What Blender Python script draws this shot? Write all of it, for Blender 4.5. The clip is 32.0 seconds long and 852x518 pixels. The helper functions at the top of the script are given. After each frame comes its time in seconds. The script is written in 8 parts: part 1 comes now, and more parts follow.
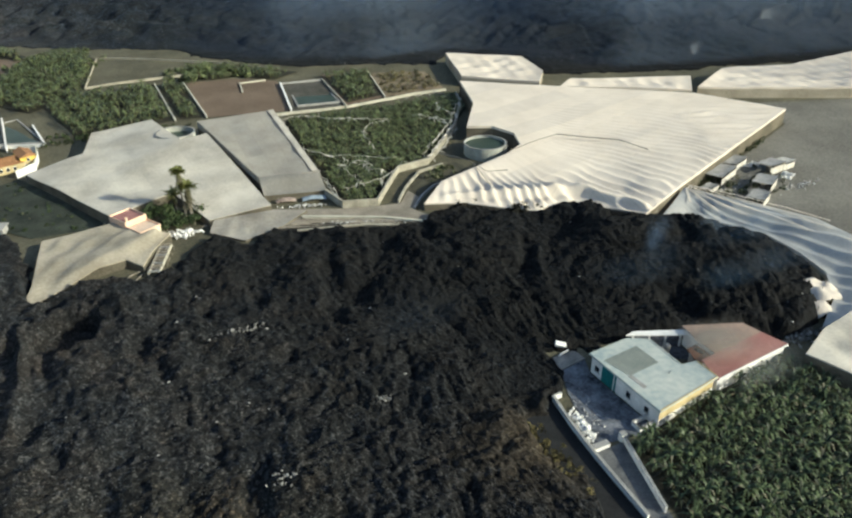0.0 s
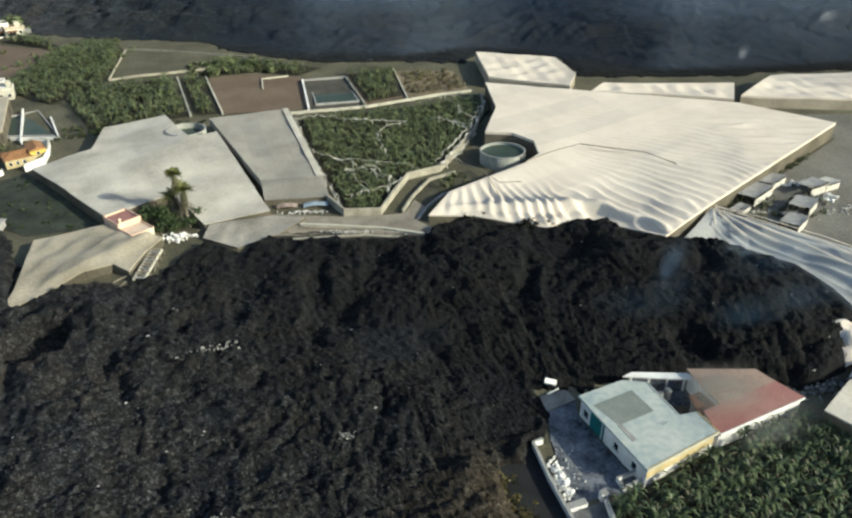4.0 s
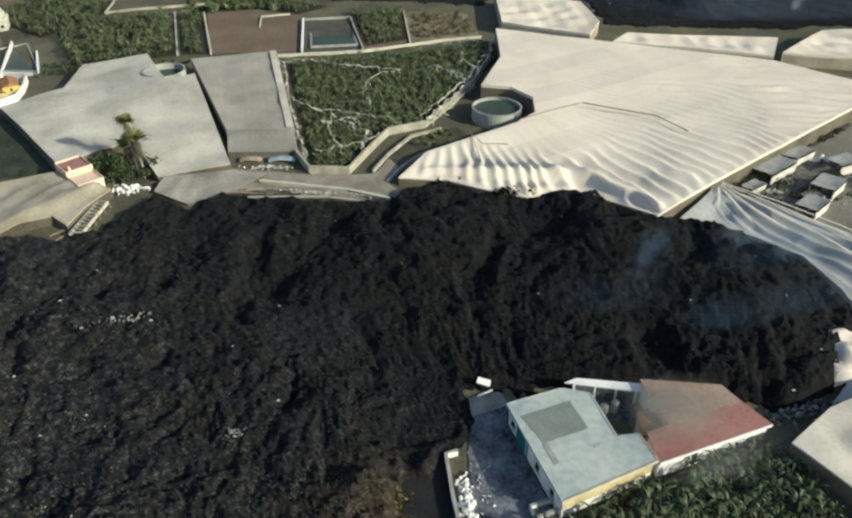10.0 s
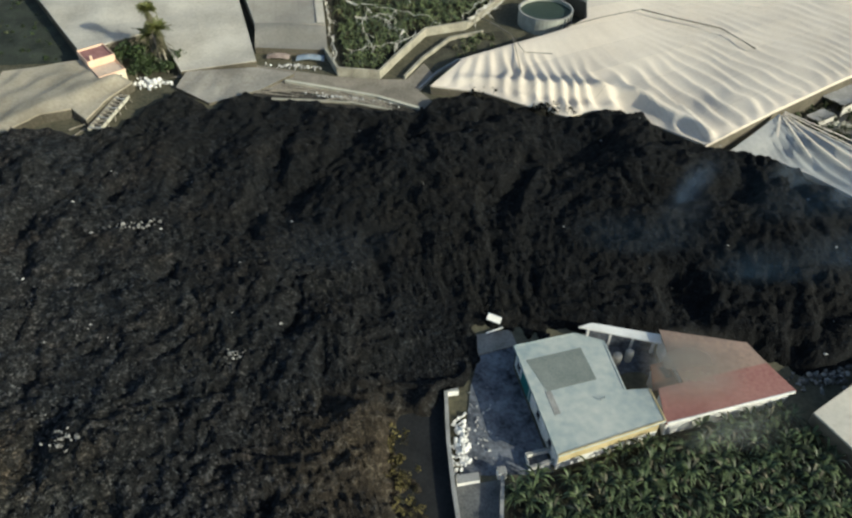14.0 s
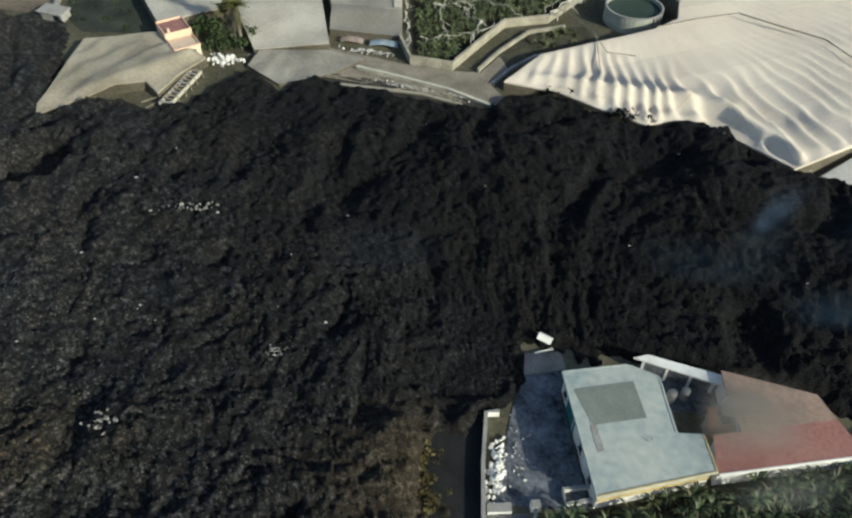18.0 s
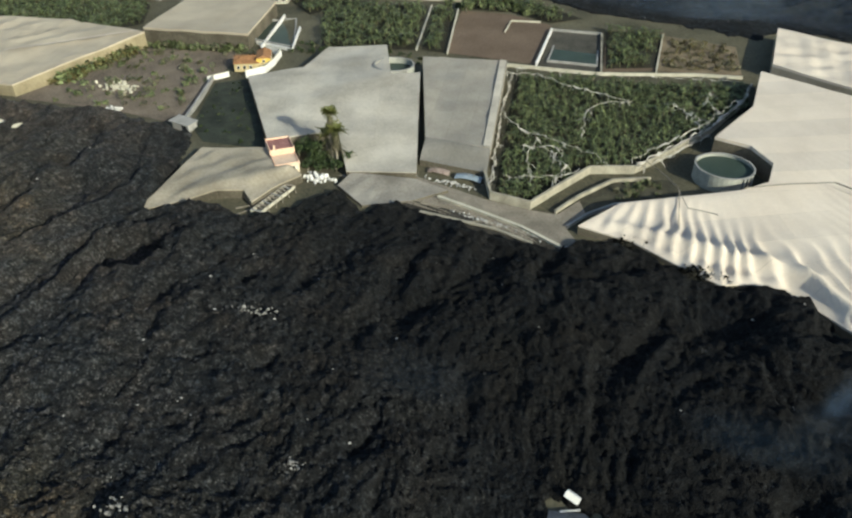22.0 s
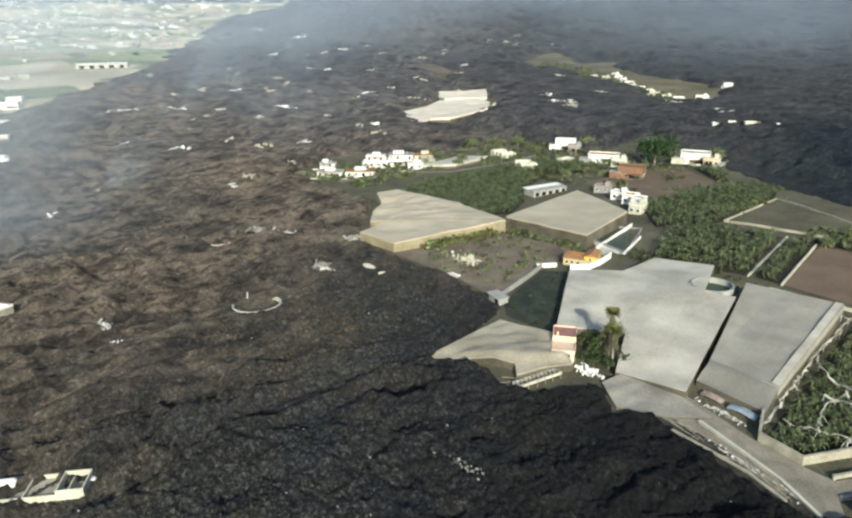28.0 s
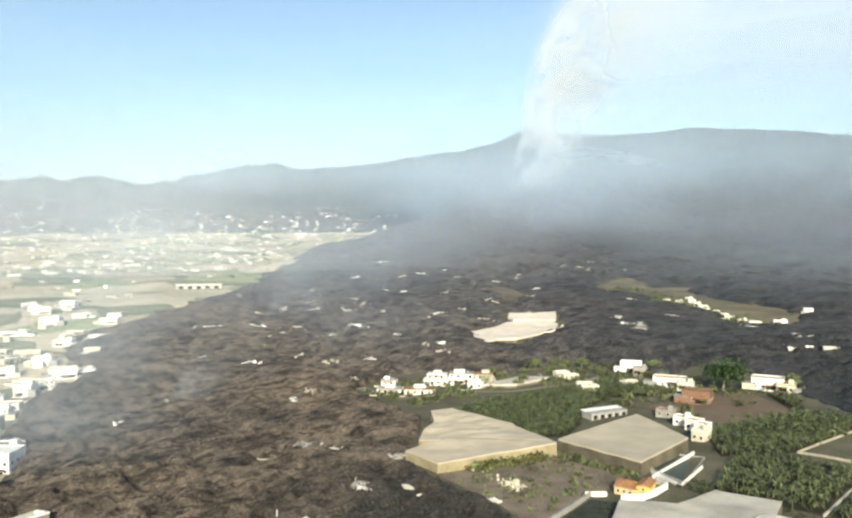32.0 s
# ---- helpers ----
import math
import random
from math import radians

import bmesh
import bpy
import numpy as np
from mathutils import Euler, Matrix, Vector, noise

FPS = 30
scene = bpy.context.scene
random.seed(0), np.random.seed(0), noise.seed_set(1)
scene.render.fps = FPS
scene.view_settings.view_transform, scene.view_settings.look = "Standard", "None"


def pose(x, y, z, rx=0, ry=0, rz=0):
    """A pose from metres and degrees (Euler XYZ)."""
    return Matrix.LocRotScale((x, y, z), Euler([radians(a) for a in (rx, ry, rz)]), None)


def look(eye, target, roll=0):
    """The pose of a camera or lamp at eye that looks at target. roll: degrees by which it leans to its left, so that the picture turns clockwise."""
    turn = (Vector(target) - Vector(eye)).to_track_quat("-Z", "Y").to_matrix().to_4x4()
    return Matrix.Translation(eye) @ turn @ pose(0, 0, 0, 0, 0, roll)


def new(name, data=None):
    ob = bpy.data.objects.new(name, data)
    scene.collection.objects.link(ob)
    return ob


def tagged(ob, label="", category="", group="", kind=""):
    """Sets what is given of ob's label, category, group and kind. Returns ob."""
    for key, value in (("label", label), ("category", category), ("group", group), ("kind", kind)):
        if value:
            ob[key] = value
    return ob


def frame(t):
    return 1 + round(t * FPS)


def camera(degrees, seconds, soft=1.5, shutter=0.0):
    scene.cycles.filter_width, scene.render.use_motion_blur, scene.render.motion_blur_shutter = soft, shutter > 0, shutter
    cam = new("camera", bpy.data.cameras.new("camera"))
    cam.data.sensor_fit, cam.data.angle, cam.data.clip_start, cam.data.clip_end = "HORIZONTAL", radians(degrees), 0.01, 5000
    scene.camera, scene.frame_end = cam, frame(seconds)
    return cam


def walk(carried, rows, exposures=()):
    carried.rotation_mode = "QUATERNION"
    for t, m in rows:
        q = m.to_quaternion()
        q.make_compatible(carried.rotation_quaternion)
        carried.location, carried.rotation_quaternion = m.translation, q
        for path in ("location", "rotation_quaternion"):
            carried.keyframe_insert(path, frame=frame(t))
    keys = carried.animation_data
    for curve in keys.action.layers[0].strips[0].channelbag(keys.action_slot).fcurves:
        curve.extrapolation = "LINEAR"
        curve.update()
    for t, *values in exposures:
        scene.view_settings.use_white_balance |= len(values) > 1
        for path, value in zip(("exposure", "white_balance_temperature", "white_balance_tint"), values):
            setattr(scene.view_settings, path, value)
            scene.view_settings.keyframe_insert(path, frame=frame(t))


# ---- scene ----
# ---- camera ----
cam = camera(63.27, 32.0, soft=2.4)

# seconds, place, heading (to the left of +y), pitch, lean
PATH = [
    (0.0, -38.27, -25.41, 71.60, -13.740, -29.347, -0.560),
    (0.5, -36.32, -24.69, 71.77, -13.241, -29.449, -0.516),
    (1.0, -34.36, -23.86, 71.92, -12.682, -29.545, -0.508),
    (1.5, -32.43, -22.93, 72.04, -12.102, -29.638, -0.503),
    (2.0, -30.63, -21.88, 72.15, -11.448, -29.769, -0.382),
    (2.5, -29.08, -20.76, 72.19, -10.864, -29.896, -0.396),
    (3.0, -27.76, -19.55, 72.11, -10.358, -29.939, -0.261),
    (3.5, -26.57, -18.51, 71.93, -9.786, -29.960, -0.312),
    (5.5, -20.24, -15.46, 71.81, -7.690, -30.058, -0.497),
    (6.0, -18.20, -14.54, 71.44, -7.669, -30.096, -0.521),
    (6.5, -16.24, -13.61, 71.00, -7.211, -30.103, -0.530),
    (7.0, -14.21, -12.57, 70.55, -6.935, -30.036, -0.399),
    (7.5, -12.29, -11.52, 70.13, -6.586, -30.056, -0.491),
    (8.0, -10.36, -10.31, 69.82, -6.111, -30.369, -0.377),
    (8.5, -8.74, -9.22, 69.67, -5.526, -31.089, -0.421),
    (9.0, -7.25, -8.00, 69.56, -5.016, -32.338, -0.207),
    (9.5, -5.86, -6.83, 69.58, -4.471, -33.446, -0.228),
    (10.0, -4.54, -5.69, 69.60, -3.856, -34.700, -0.134),
    (10.5, -3.38, -4.63, 69.64, -3.262, -35.845, -0.086),
    (11.0, -2.38, -3.59, 69.67, -2.651, -37.027, -0.033),
    (11.5, -1.56, -2.64, 69.77, -2.018, -38.197, -0.006),
    (12.0, -0.85, -1.70, 69.82, -1.304, -39.398, 0.063),
    (12.5, -0.32, -0.84, 69.88, -0.621, -40.570, 0.103),
    (13.0, 0.00, -0.00, 70.00, 0.000, -41.744, 0.242),
    (13.5, 0.25, 0.88, 70.07, 0.608, -42.713, 0.289),
    (14.0, 0.49, 1.75, 70.15, 1.245, -43.615, 0.389),
    (14.5, 0.77, 2.64, 70.20, 1.993, -44.475, 0.360),
    (16.5, 0.93, 5.89, 70.64, 5.099, -46.051, 0.464),
    (17.0, 1.10, 6.42, 70.74, 6.419, -46.044, 0.412),
    (17.5, 1.18, 6.80, 70.84, 7.380, -45.951, 0.481),
    (18.0, 1.46, 7.19, 70.83, 8.594, -45.523, 0.406),
    (18.5, 1.91, 7.52, 70.89, 9.592, -44.985, 0.392),
    (19.0, 2.55, 7.80, 71.07, 10.833, -44.137, 0.368),
    (19.5, 3.36, 8.14, 71.23, 12.298, -42.998, 0.440),
    (20.0, 4.35, 8.48, 71.45, 13.808, -41.686, 0.451),
    (20.5, 5.42, 8.78, 71.65, 15.373, -40.243, 0.472),
    (21.0, 6.67, 9.01, 71.74, 16.987, -38.612, 0.448),
    (21.5, 8.01, 9.34, 71.79, 18.571, -37.092, 0.347),
    (22.0, 9.46, 9.69, 71.87, 19.999, -35.393, 0.395),
    (22.5, 11.05, 10.04, 71.94, 21.414, -33.839, 0.345),
    (23.0, 12.72, 10.37, 71.98, 23.090, -32.184, 0.373),
    (23.5, 14.52, 10.64, 72.07, 24.853, -30.646, 0.329),
    (24.0, 16.35, 10.78, 72.22, 27.743, -29.172, 0.312),
    (24.5, 18.39, 11.01, 72.48, 31.120, -27.923, 0.200),
    (25.0, 20.52, 11.44, 72.80, 34.836, -26.573, 0.108),
    (25.5, 22.64, 12.02, 73.14, 37.879, -25.525, -0.027),
    (27.5, 30.70, 14.55, 74.06, 50.534, -20.594, -0.481),
    (28.0, 32.59, 15.34, 74.24, 53.781, -19.194, -0.463),
    (28.5, 34.40, 16.06, 74.32, 56.595, -17.956, -0.534),
    (29.0, 35.92, 16.79, 74.29, 59.025, -16.043, -0.496),
    (29.5, 37.08, 17.80, 74.16, 60.317, -13.469, -0.458),
    (30.0, 37.96, 19.08, 73.95, 60.520, -10.721, -0.561),
    (30.5, 38.73, 20.75, 73.70, 60.516, -8.167, -0.409),
    (31.0, 39.35, 22.44, 73.44, 60.472, -5.460, -0.335),
    (31.5, 39.74, 23.96, 73.19, 60.387, -3.088, -0.420),
    (32.0, 40.10, 25.40, 72.94, 60.423, -0.999, -0.381),
]
EXPOSURES = [(0.0, 0.39, 5980, 1), (8.0, 0.31, 6000, 1), (11.0, 0.19, 6000, 1), (18.0, 0.02, 5900, 1), (22.0, 0.12, 5950, 1), (25.0, 0.24, 5850, 1), (28.0, 0.38, 5850, 2), (30.0, 0.51, 6130, 4), (32.0, 0.55, 6380, 4)]
walk(cam, [(t, pose(x, y, z, 90 + p, 0, a) @ pose(0, 0, 0, 0, 0, r)) for t, x, y, z, a, p, r in PATH], EXPOSURES)

# ---- sun and sky: a low warm sun ----
SUN_WAY = Vector((0.86, -0.51, 0.0)).normalized()
SUN_UP = radians(24)
world = bpy.data.worlds.new("sky")
scene.world = world
world.use_nodes = True
wn = world.node_tree.nodes
sky = wn.new("ShaderNodeTexSky")
sky.sky_type = "NISHITA"
sky.sun_disc = False
sky.sun_elevation = SUN_UP
sky.sun_rotation = math.atan2(SUN_WAY.x, SUN_WAY.y)
sky.dust_density = 1.7
sky.ozone_density = 0.6
wn["Background"].inputs["Strength"].default_value = 0.135
world.node_tree.links.new(sky.outputs[0], wn["Background"].inputs["Color"])
sun = new("sun", bpy.data.lights.new("sun", "SUN"))
sun.data.energy = 5.0
sun.data.angle = radians(0.9)
sun.data.color = (1.0, 0.90, 0.70)
sun.matrix_world = look((0, 0, 0), -(SUN_WAY * math.cos(SUN_UP) + Vector((0, 0, math.sin(SUN_UP)))))


# ---- small tools ----
def sstep(a, b, x):
    t = np.clip((x - a) / (b - a), 0, 1)
    return t * t * (3 - 2 * t)


def lattice(ix, iy, seed):
    n = (ix.astype(np.int64) * 374761393 + iy.astype(np.int64) * 668265263 + seed * 1442695041) & 0xFFFFFFFF
    n = ((n ^ (n >> 13)) * 1274126177) & 0xFFFFFFFF
    return ((n ^ (n >> 16)) & 0xFFFF) / 65535.0


def vnoise(x, y, seed=0):
    """Smooth noise from 0 to 1, one cell a metre."""
    x, y = np.asarray(x, float), np.asarray(y, float)
    ix, iy = np.floor(x), np.floor(y)
    fx, fy = x - ix, y - iy
    fx, fy = fx * fx * (3 - 2 * fx), fy * fy * (3 - 2 * fy)
    a, b = lattice(ix, iy, seed), lattice(ix + 1, iy, seed)
    c, d = lattice(ix, iy + 1, seed), lattice(ix + 1, iy + 1, seed)
    return (a * (1 - fx) + b * fx) * (1 - fy) + (c * (1 - fx) + d * fx) * fy


def ridged(x, y, seed=0):
    return 1 - np.abs(2 * vnoise(x, y, seed) - 1)


def outline_distance(x, y, outline):
    """Metres to an outline on the plan, negative inside it."""
    x, y = np.asarray(x, float), np.asarray(y, float)
    best, inside = np.full(x.shape, 1e9), np.zeros(x.shape, bool)
    for (x0, y0), (x1, y1) in zip(outline, outline[1:] + outline[:1]):
        dx, dy = x1 - x0, y1 - y0
        t = np.clip(((x - x0) * dx + (y - y0) * dy) / (dx * dx + dy * dy + 1e-9), 0, 1)
        best = np.minimum(best, (x - x0 - t * dx) ** 2 + (y - y0 - t * dy) ** 2)
        if y0 != y1:
            inside ^= ((y0 > y) != (y1 > y)) & (x < x0 + (y - y0) * dx / dy)
    return np.where(inside, -1, 1) * np.sqrt(best)


# ---- the lie of the land ----
CENTRE = (5.0, 0.0)
# ridge of the mountain: heading in degrees to the left of +y, height in metres at 4200 m
RIDGE = [(-60, 40), (-20, 260), (10, 430), (25, 560), (29.4, 624), (31.1, 661), (35, 695), (39.1, 707), (43.9, 700), (48, 715), (51.5, 742), (52.2, 750), (53.2, 708), (54.7, 663), (59.7, 599), (62.5, 579), (65.5, 549), (68.4, 536), (70.1, 523), (71.2, 536), (72, 561), (73, 540), (74.9, 519), (77, 490), (79, 457), (79.8, 420), (81.7, 418), (83.4, 432), (87.5, 426), (90.9, 394), (110, 260), (150, 60)]


def ground_height(x, y):
    x, y = np.asarray(x, float), np.asarray(y, float)
    base = -3.5 + 0.05 * np.clip(y - 100, 0, 350) - np.clip(0.06 * np.clip(-x - 90, 0, None), 0, 14)
    r = np.hypot(x - CENTRE[0], y - CENTRE[1])
    heading = np.degrees(np.arctan2(-(x - CENTRE[0]), y - CENTRE[1]))
    far = np.interp(r, [400, 700, 1000, 1500, 2000, 3000, 4000], [-9, 0, 14, 45, 85, 190, 330])
    k = sstep(450, 900, r)
    z = base * (1 - k) + far * k
    ridge = np.interp(heading, [a for a, _ in RIDGE], [h for _, h in RIDGE])
    k = sstep(2100, 4200, r) ** 1.4
    z = z * (1 - k) + ridge * k
    away = sstep(95, 150, np.abs(heading - 20)) * sstep(300, 1500, r)
    return np.where(r > 4250, z - (r - 4250) * 0.5, z) * (1 - away) + -6 * away


def gz(x, y):
    return float(ground_height(x, y))


# outlines of the land that the lava has spared
SPARED = [(-86, 105), (-78, 111), (-66, 110.5), (-61, 113), (-56, 122), (-52, 125), (-44, 120), (-38, 125), (-26, 123), (-14, 120.5), (-3.5, 121), (-1.5, 124), (6, 126),
          (12.5, 126), (18, 122), (26, 118.5), (30, 121), (36, 121), (42, 117), (45, 112), (50, 109.5), (54, 108), (60, 105.5), (65, 104), (68, 99)]
SPARED += [(72, 95), (74, 88), (75, 80), (70, 72), (66, 66), (60, 60), (54, 57.5), (49, 58), (43, 61.5), (35, 63.5), (22, 65.2), (14, 64.2), (9.5, 65.2), (6.3, 65.2), (6.3, 61), (6.3, 57),
           (4.8, 55.2), (1.8, 53.2), (-2.5, 51.2), (-4.2, 48.8), (-2.6, 45), (-1.2, 40), (-0.2, 34), (1.0, 28), (1.5, 20), (2, -5), (30, -60), (400, -60), (500, 215), (204, 216)]
SPARED += [(179, 213), (140, 215), (128, 213), (69, 221), (70, 247), (42, 257), (32, 244), (11, 249), (-20, 253), (-41, 264), (-64, 279), (-68, 288), (-106, 301), (-149, 328), (-239, 394), (-224, 320),
           (-320, 347), (-317, 270), (-360, 257), (-356, 218), (-343, 192), (-237, 183), (-192, 147), (-161, 142), (-129, 143.5), (-108, 140), (-97, 136.5), (-91.5, 126.5), (-86.5, 108)]
TOWN = [(-240, -100), (-243, 6), (-269, 17), (-300, 14), (-345, 8), (-375, 14), (-430, 22), (-473, 34), (-498, 58), (-516, 62), (-545, 46), (-610, 52), (-688, 62), (-743, 116), (-916, 262), (-1128, 372), (-1677, 654), (-2087, 1051), (-2600, 1800), (-4700, 1800), (-4700, -400), (-240, -400)]
ISLET = [(-480, 365), (-556, 464), (-525, 504), (-459, 450), (-396, 352), (-411, 332)]
HAMLET = [(-689, 713), (-763, 851), (-637, 768), (-601, 805), (-528, 726), (-422, 716), (-360, 681), (-338, 631), (-336, 589), (-440, 635), (-531, 665), (-561, 686), (-620, 673)]
KNOLL = [(-773, 574), (-797, 621), (-740, 610), (-683, 582), (-646, 535), (-710, 548)]
KEPT = [SPARED, TOWN, ISLET, HAMLET, KNOLL]

# ---- materials ----
def material(name, rough=0.9, metal=0.0):
    m = bpy.data.materials.new(name)
    m.use_nodes = True
    b = m.node_tree.nodes["Principled BSDF"]
    b.inputs["Roughness"].default_value, b.inputs["Metallic"].default_value = rough, metal
    b.inputs["Specular IOR Level"].default_value = 0.25
    return m, m.node_tree.nodes, m.node_tree.links, b


def grainy(name, dark, light, scale=1.0, fine=12.0, rough=0.9, bump=0.3, metal=0.0, stain=None, per_object=0.0, spec=0.25, per_island=0.0):
    """A surface with stains at the scale given (cells a metre), grain over it and relief."""
    m, n, l, b = material(name, rough, metal)
    b.inputs["Specular IOR Level"].default_value = spec
    co = n.new("ShaderNodeNewGeometry").outputs["Position"]
    big, small = n.new("ShaderNodeTexNoise"), n.new("ShaderNodeTexNoise")
    for t, s, d in ((big, scale, 5), (small, fine, 4)):
        t.inputs["Scale"].default_value, t.inputs["Detail"].default_value = s, d
        l.new(co, t.inputs["Vector"])
    mix = n.new("ShaderNodeMath")
    mix.operation = "MULTIPLY_ADD"
    mix.inputs[1].default_value = 0.45
    l.new(small.outputs[0], mix.inputs[0])
    half = n.new("ShaderNodeMath")
    half.operation = "MULTIPLY"
    half.inputs[1].default_value = 0.55
    l.new(big.outputs[0], half.inputs[0])
    l.new(half.outputs[0], mix.inputs[2])
    ramp = n.new("ShaderNodeValToRGB")
    ramp.color_ramp.elements[0].position, ramp.color_ramp.elements[1].position = 0.34, 0.66
    ramp.color_ramp.elements[0].color, ramp.color_ramp.elements[1].color = (*dark, 1), (*light, 1)
    if stain:
        e = ramp.color_ramp.elements.new(0.5)
        e.color = (*stain, 1)
    l.new(mix.outputs[0], ramp.inputs[0])
    colour = ramp.outputs[0]
    if per_object or per_island:
        hsv = n.new("ShaderNodeHueSaturation")
        rng = n.new("ShaderNodeMapRange")
        k = per_object or per_island
        rng.inputs[3].default_value, rng.inputs[4].default_value = 1 - k, 1 + k
        src = n.new("ShaderNodeObjectInfo").outputs["Random"] if per_object else n.new("ShaderNodeNewGeometry").outputs["Random Per Island"]
        l.new(src, rng.inputs[0])
        l.new(rng.outputs[0], hsv.inputs["Value"])
        l.new(colour, hsv.inputs["Color"])
        colour = hsv.outputs[0]
    l.new(colour, b.inputs["Base Color"])
    if bump:
        bp = n.new("ShaderNodeBump")
        bp.inputs["Strength"].default_value, bp.inputs["Distance"].default_value = bump, 0.4 / fine
        l.new(small.outputs[0], bp.inputs["Height"])
        l.new(bp.outputs[0], b.inputs["Normal"])
    return m


def lava_material():
    """Black clinker: grains of every grey, rusty patches, and an older brown crust to the west."""
    m, n, l, b = material("lava_clinker", 0.9)
    b.inputs["Diffuse Roughness"].default_value = 1.0
    b.inputs["Specular IOR Level"].default_value = 0.22

    def node(kind, **inputs):
        k = n.new(kind)
        for name, v in inputs.items():
            k.inputs[name].default_value = v
        return k

    def math_(op, a, bb, c=None):
        k = n.new("ShaderNodeMath")
        k.operation = op
        for i, v in enumerate((a, bb, c)):
            if v is None:
                continue
            if isinstance(v, (int, float)):
                k.inputs[i].default_value = v
            else:
                l.new(v, k.inputs[i])
        return k.outputs[0]

    def ramp_(fac, *stops):
        r = n.new("ShaderNodeValToRGB")
        while len(r.color_ramp.elements) < len(stops):
            r.color_ramp.elements.new(0.5)
        for e, (p, c) in zip(r.color_ramp.elements, stops):
            e.position, e.color = p, (*c, 1)
        l.new(fac, r.inputs[0])
        return r.outputs[0]

    def blend(kind, a, bb, fac):
        k = n.new("ShaderNodeMix")
        k.data_type, k.blend_type = "RGBA", kind
        for sock, v in (("A", a), ("B", bb), ("Factor", fac)):
            if isinstance(v, (int, float)):
                k.inputs[sock].default_value = v
            elif isinstance(v, tuple):
                k.inputs[sock].default_value = (*v, 1)
            else:
                l.new(v, k.inputs[sock])
        return k.outputs["Result"]

    co = n.new("ShaderNodeNewGeometry").outputs["Position"]
    cells, crumbs = n.new("ShaderNodeTexVoronoi"), n.new("ShaderNodeTexVoronoi")
    for t, s in ((cells, 1.5), (crumbs, 4.2)):
        t.inputs["Scale"].default_value = s
        l.new(co, t.inputs["Vector"])
    noises = {}
    for key, s, d in (("grain", 1.1, 9), ("patch", 0.045, 6), ("rust", 0.02, 5), ("edge", 0.016, 4)):
        t = node("ShaderNodeTexNoise", Scale=s, Detail=d, Roughness=0.62)
        l.new(co, t.inputs["Vector"])
        noises[key] = t.outputs[0]
    pick = n.new("ShaderNodeSeparateColor")
    l.new(cells.outputs["Color"], pick.inputs[0])
    pick2 = n.new("ShaderNodeSeparateColor")
    l.new(crumbs.outputs["Color"], pick2.inputs[0])
    f = math_("ADD", math_("MULTIPLY", pick.outputs[0], 0.14), math_("MULTIPLY", pick2.outputs[0], 0.20))
    f = math_("ADD", f, math_("MULTIPLY", noises["grain"], 0.86))
    f = math_("ADD", f, math_("MULTIPLY", noises["patch"], 0.22))
    base = ramp_(f, (0.45, (0.0026, 0.0029, 0.0032)), (0.70, (0.0052, 0.0056, 0.0060)), (0.83, (0.021, 0.0213, 0.0216)), (0.96, (0.075, 0.074, 0.072)))
    tint = node("ShaderNodeTexNoise", Scale=0.085, Detail=7.0, Roughness=0.66)
    l.new(co, tint.inputs["Vector"])
    base = blend("MULTIPLY", base, ramp_(tint.outputs[0], (0.36, (0.72, 0.86, 1.02)), (0.5, (0.98, 1.0, 1.02)), (0.64, (1.42, 1.18, 1.0))), 1.0)
    dust = node("ShaderNodeTexNoise", Scale=0.13, Detail=9.0, Roughness=0.8)
    l.new(co, dust.inputs["Vector"])
    base = blend("ADD", base, (0.006, 0.0062, 0.0065), ramp_(dust.outputs[0], (0.55, (0, 0, 0)), (0.74, (1, 1, 1))))
    rust = math_("MULTIPLY", ramp_(noises["rust"], (0.50, (0, 0, 0)), (0.66, (1, 1, 1))), 0.75)
    base = blend("MULTIPLY", base, (1.75, 1.5, 0.95), rust)
    sep = n.new("ShaderNodeSeparateXYZ")
    l.new(co, sep.inputs[0])
    fresh = n.new("ShaderNodeMapRange")
    fresh.inputs[1].default_value, fresh.inputs[2].default_value = -60, 15
    inland = math_("ADD", sep.outputs[0], math_("SUBTRACT", math_("MINIMUM", sep.outputs[1], 125.0), 60.0))
    l.new(math_("ADD", inland, math_("MULTIPLY", math_("SUBTRACT", noises["patch"], 0.5), 110.0)), fresh.inputs[0])
    # the dark tone is weakened behind the plots, pale haze put into the colour
    behind = n.new("ShaderNodeMapRange")
    behind.inputs[1].default_value, behind.inputs[2].default_value, behind.inputs[3].default_value, behind.inputs[4].default_value = 205, 260, 1.0, 0.3
    l.new(sep.outputs[1], behind.inputs[0])
    base = blend("MULTIPLY", base, (0.19, 0.212, 0.232), math_("MULTIPLY", fresh.outputs[0], behind.outputs[0]))
    # pale crumbs that catch the light
    speck = node("ShaderNodeTexNoise", Scale=2.6, Detail=3.0, Roughness=0.6)
    l.new(co, speck.inputs["Vector"])
    some = ramp_(dust.outputs[0], (0.40, (0.25, 0.25, 0.25)), (0.66, (1, 1, 1)))
    cool = math_("SUBTRACT", 1.0, math_("MULTIPLY", fresh.outputs[0], 0.72))
    base = blend("ADD", base, (0.021, 0.0209, 0.0207), math_("MULTIPLY", math_("MULTIPLY", ramp_(speck.outputs[0], (0.50, (0, 0, 0)), (0.68, (1, 1, 1))), some), cool))
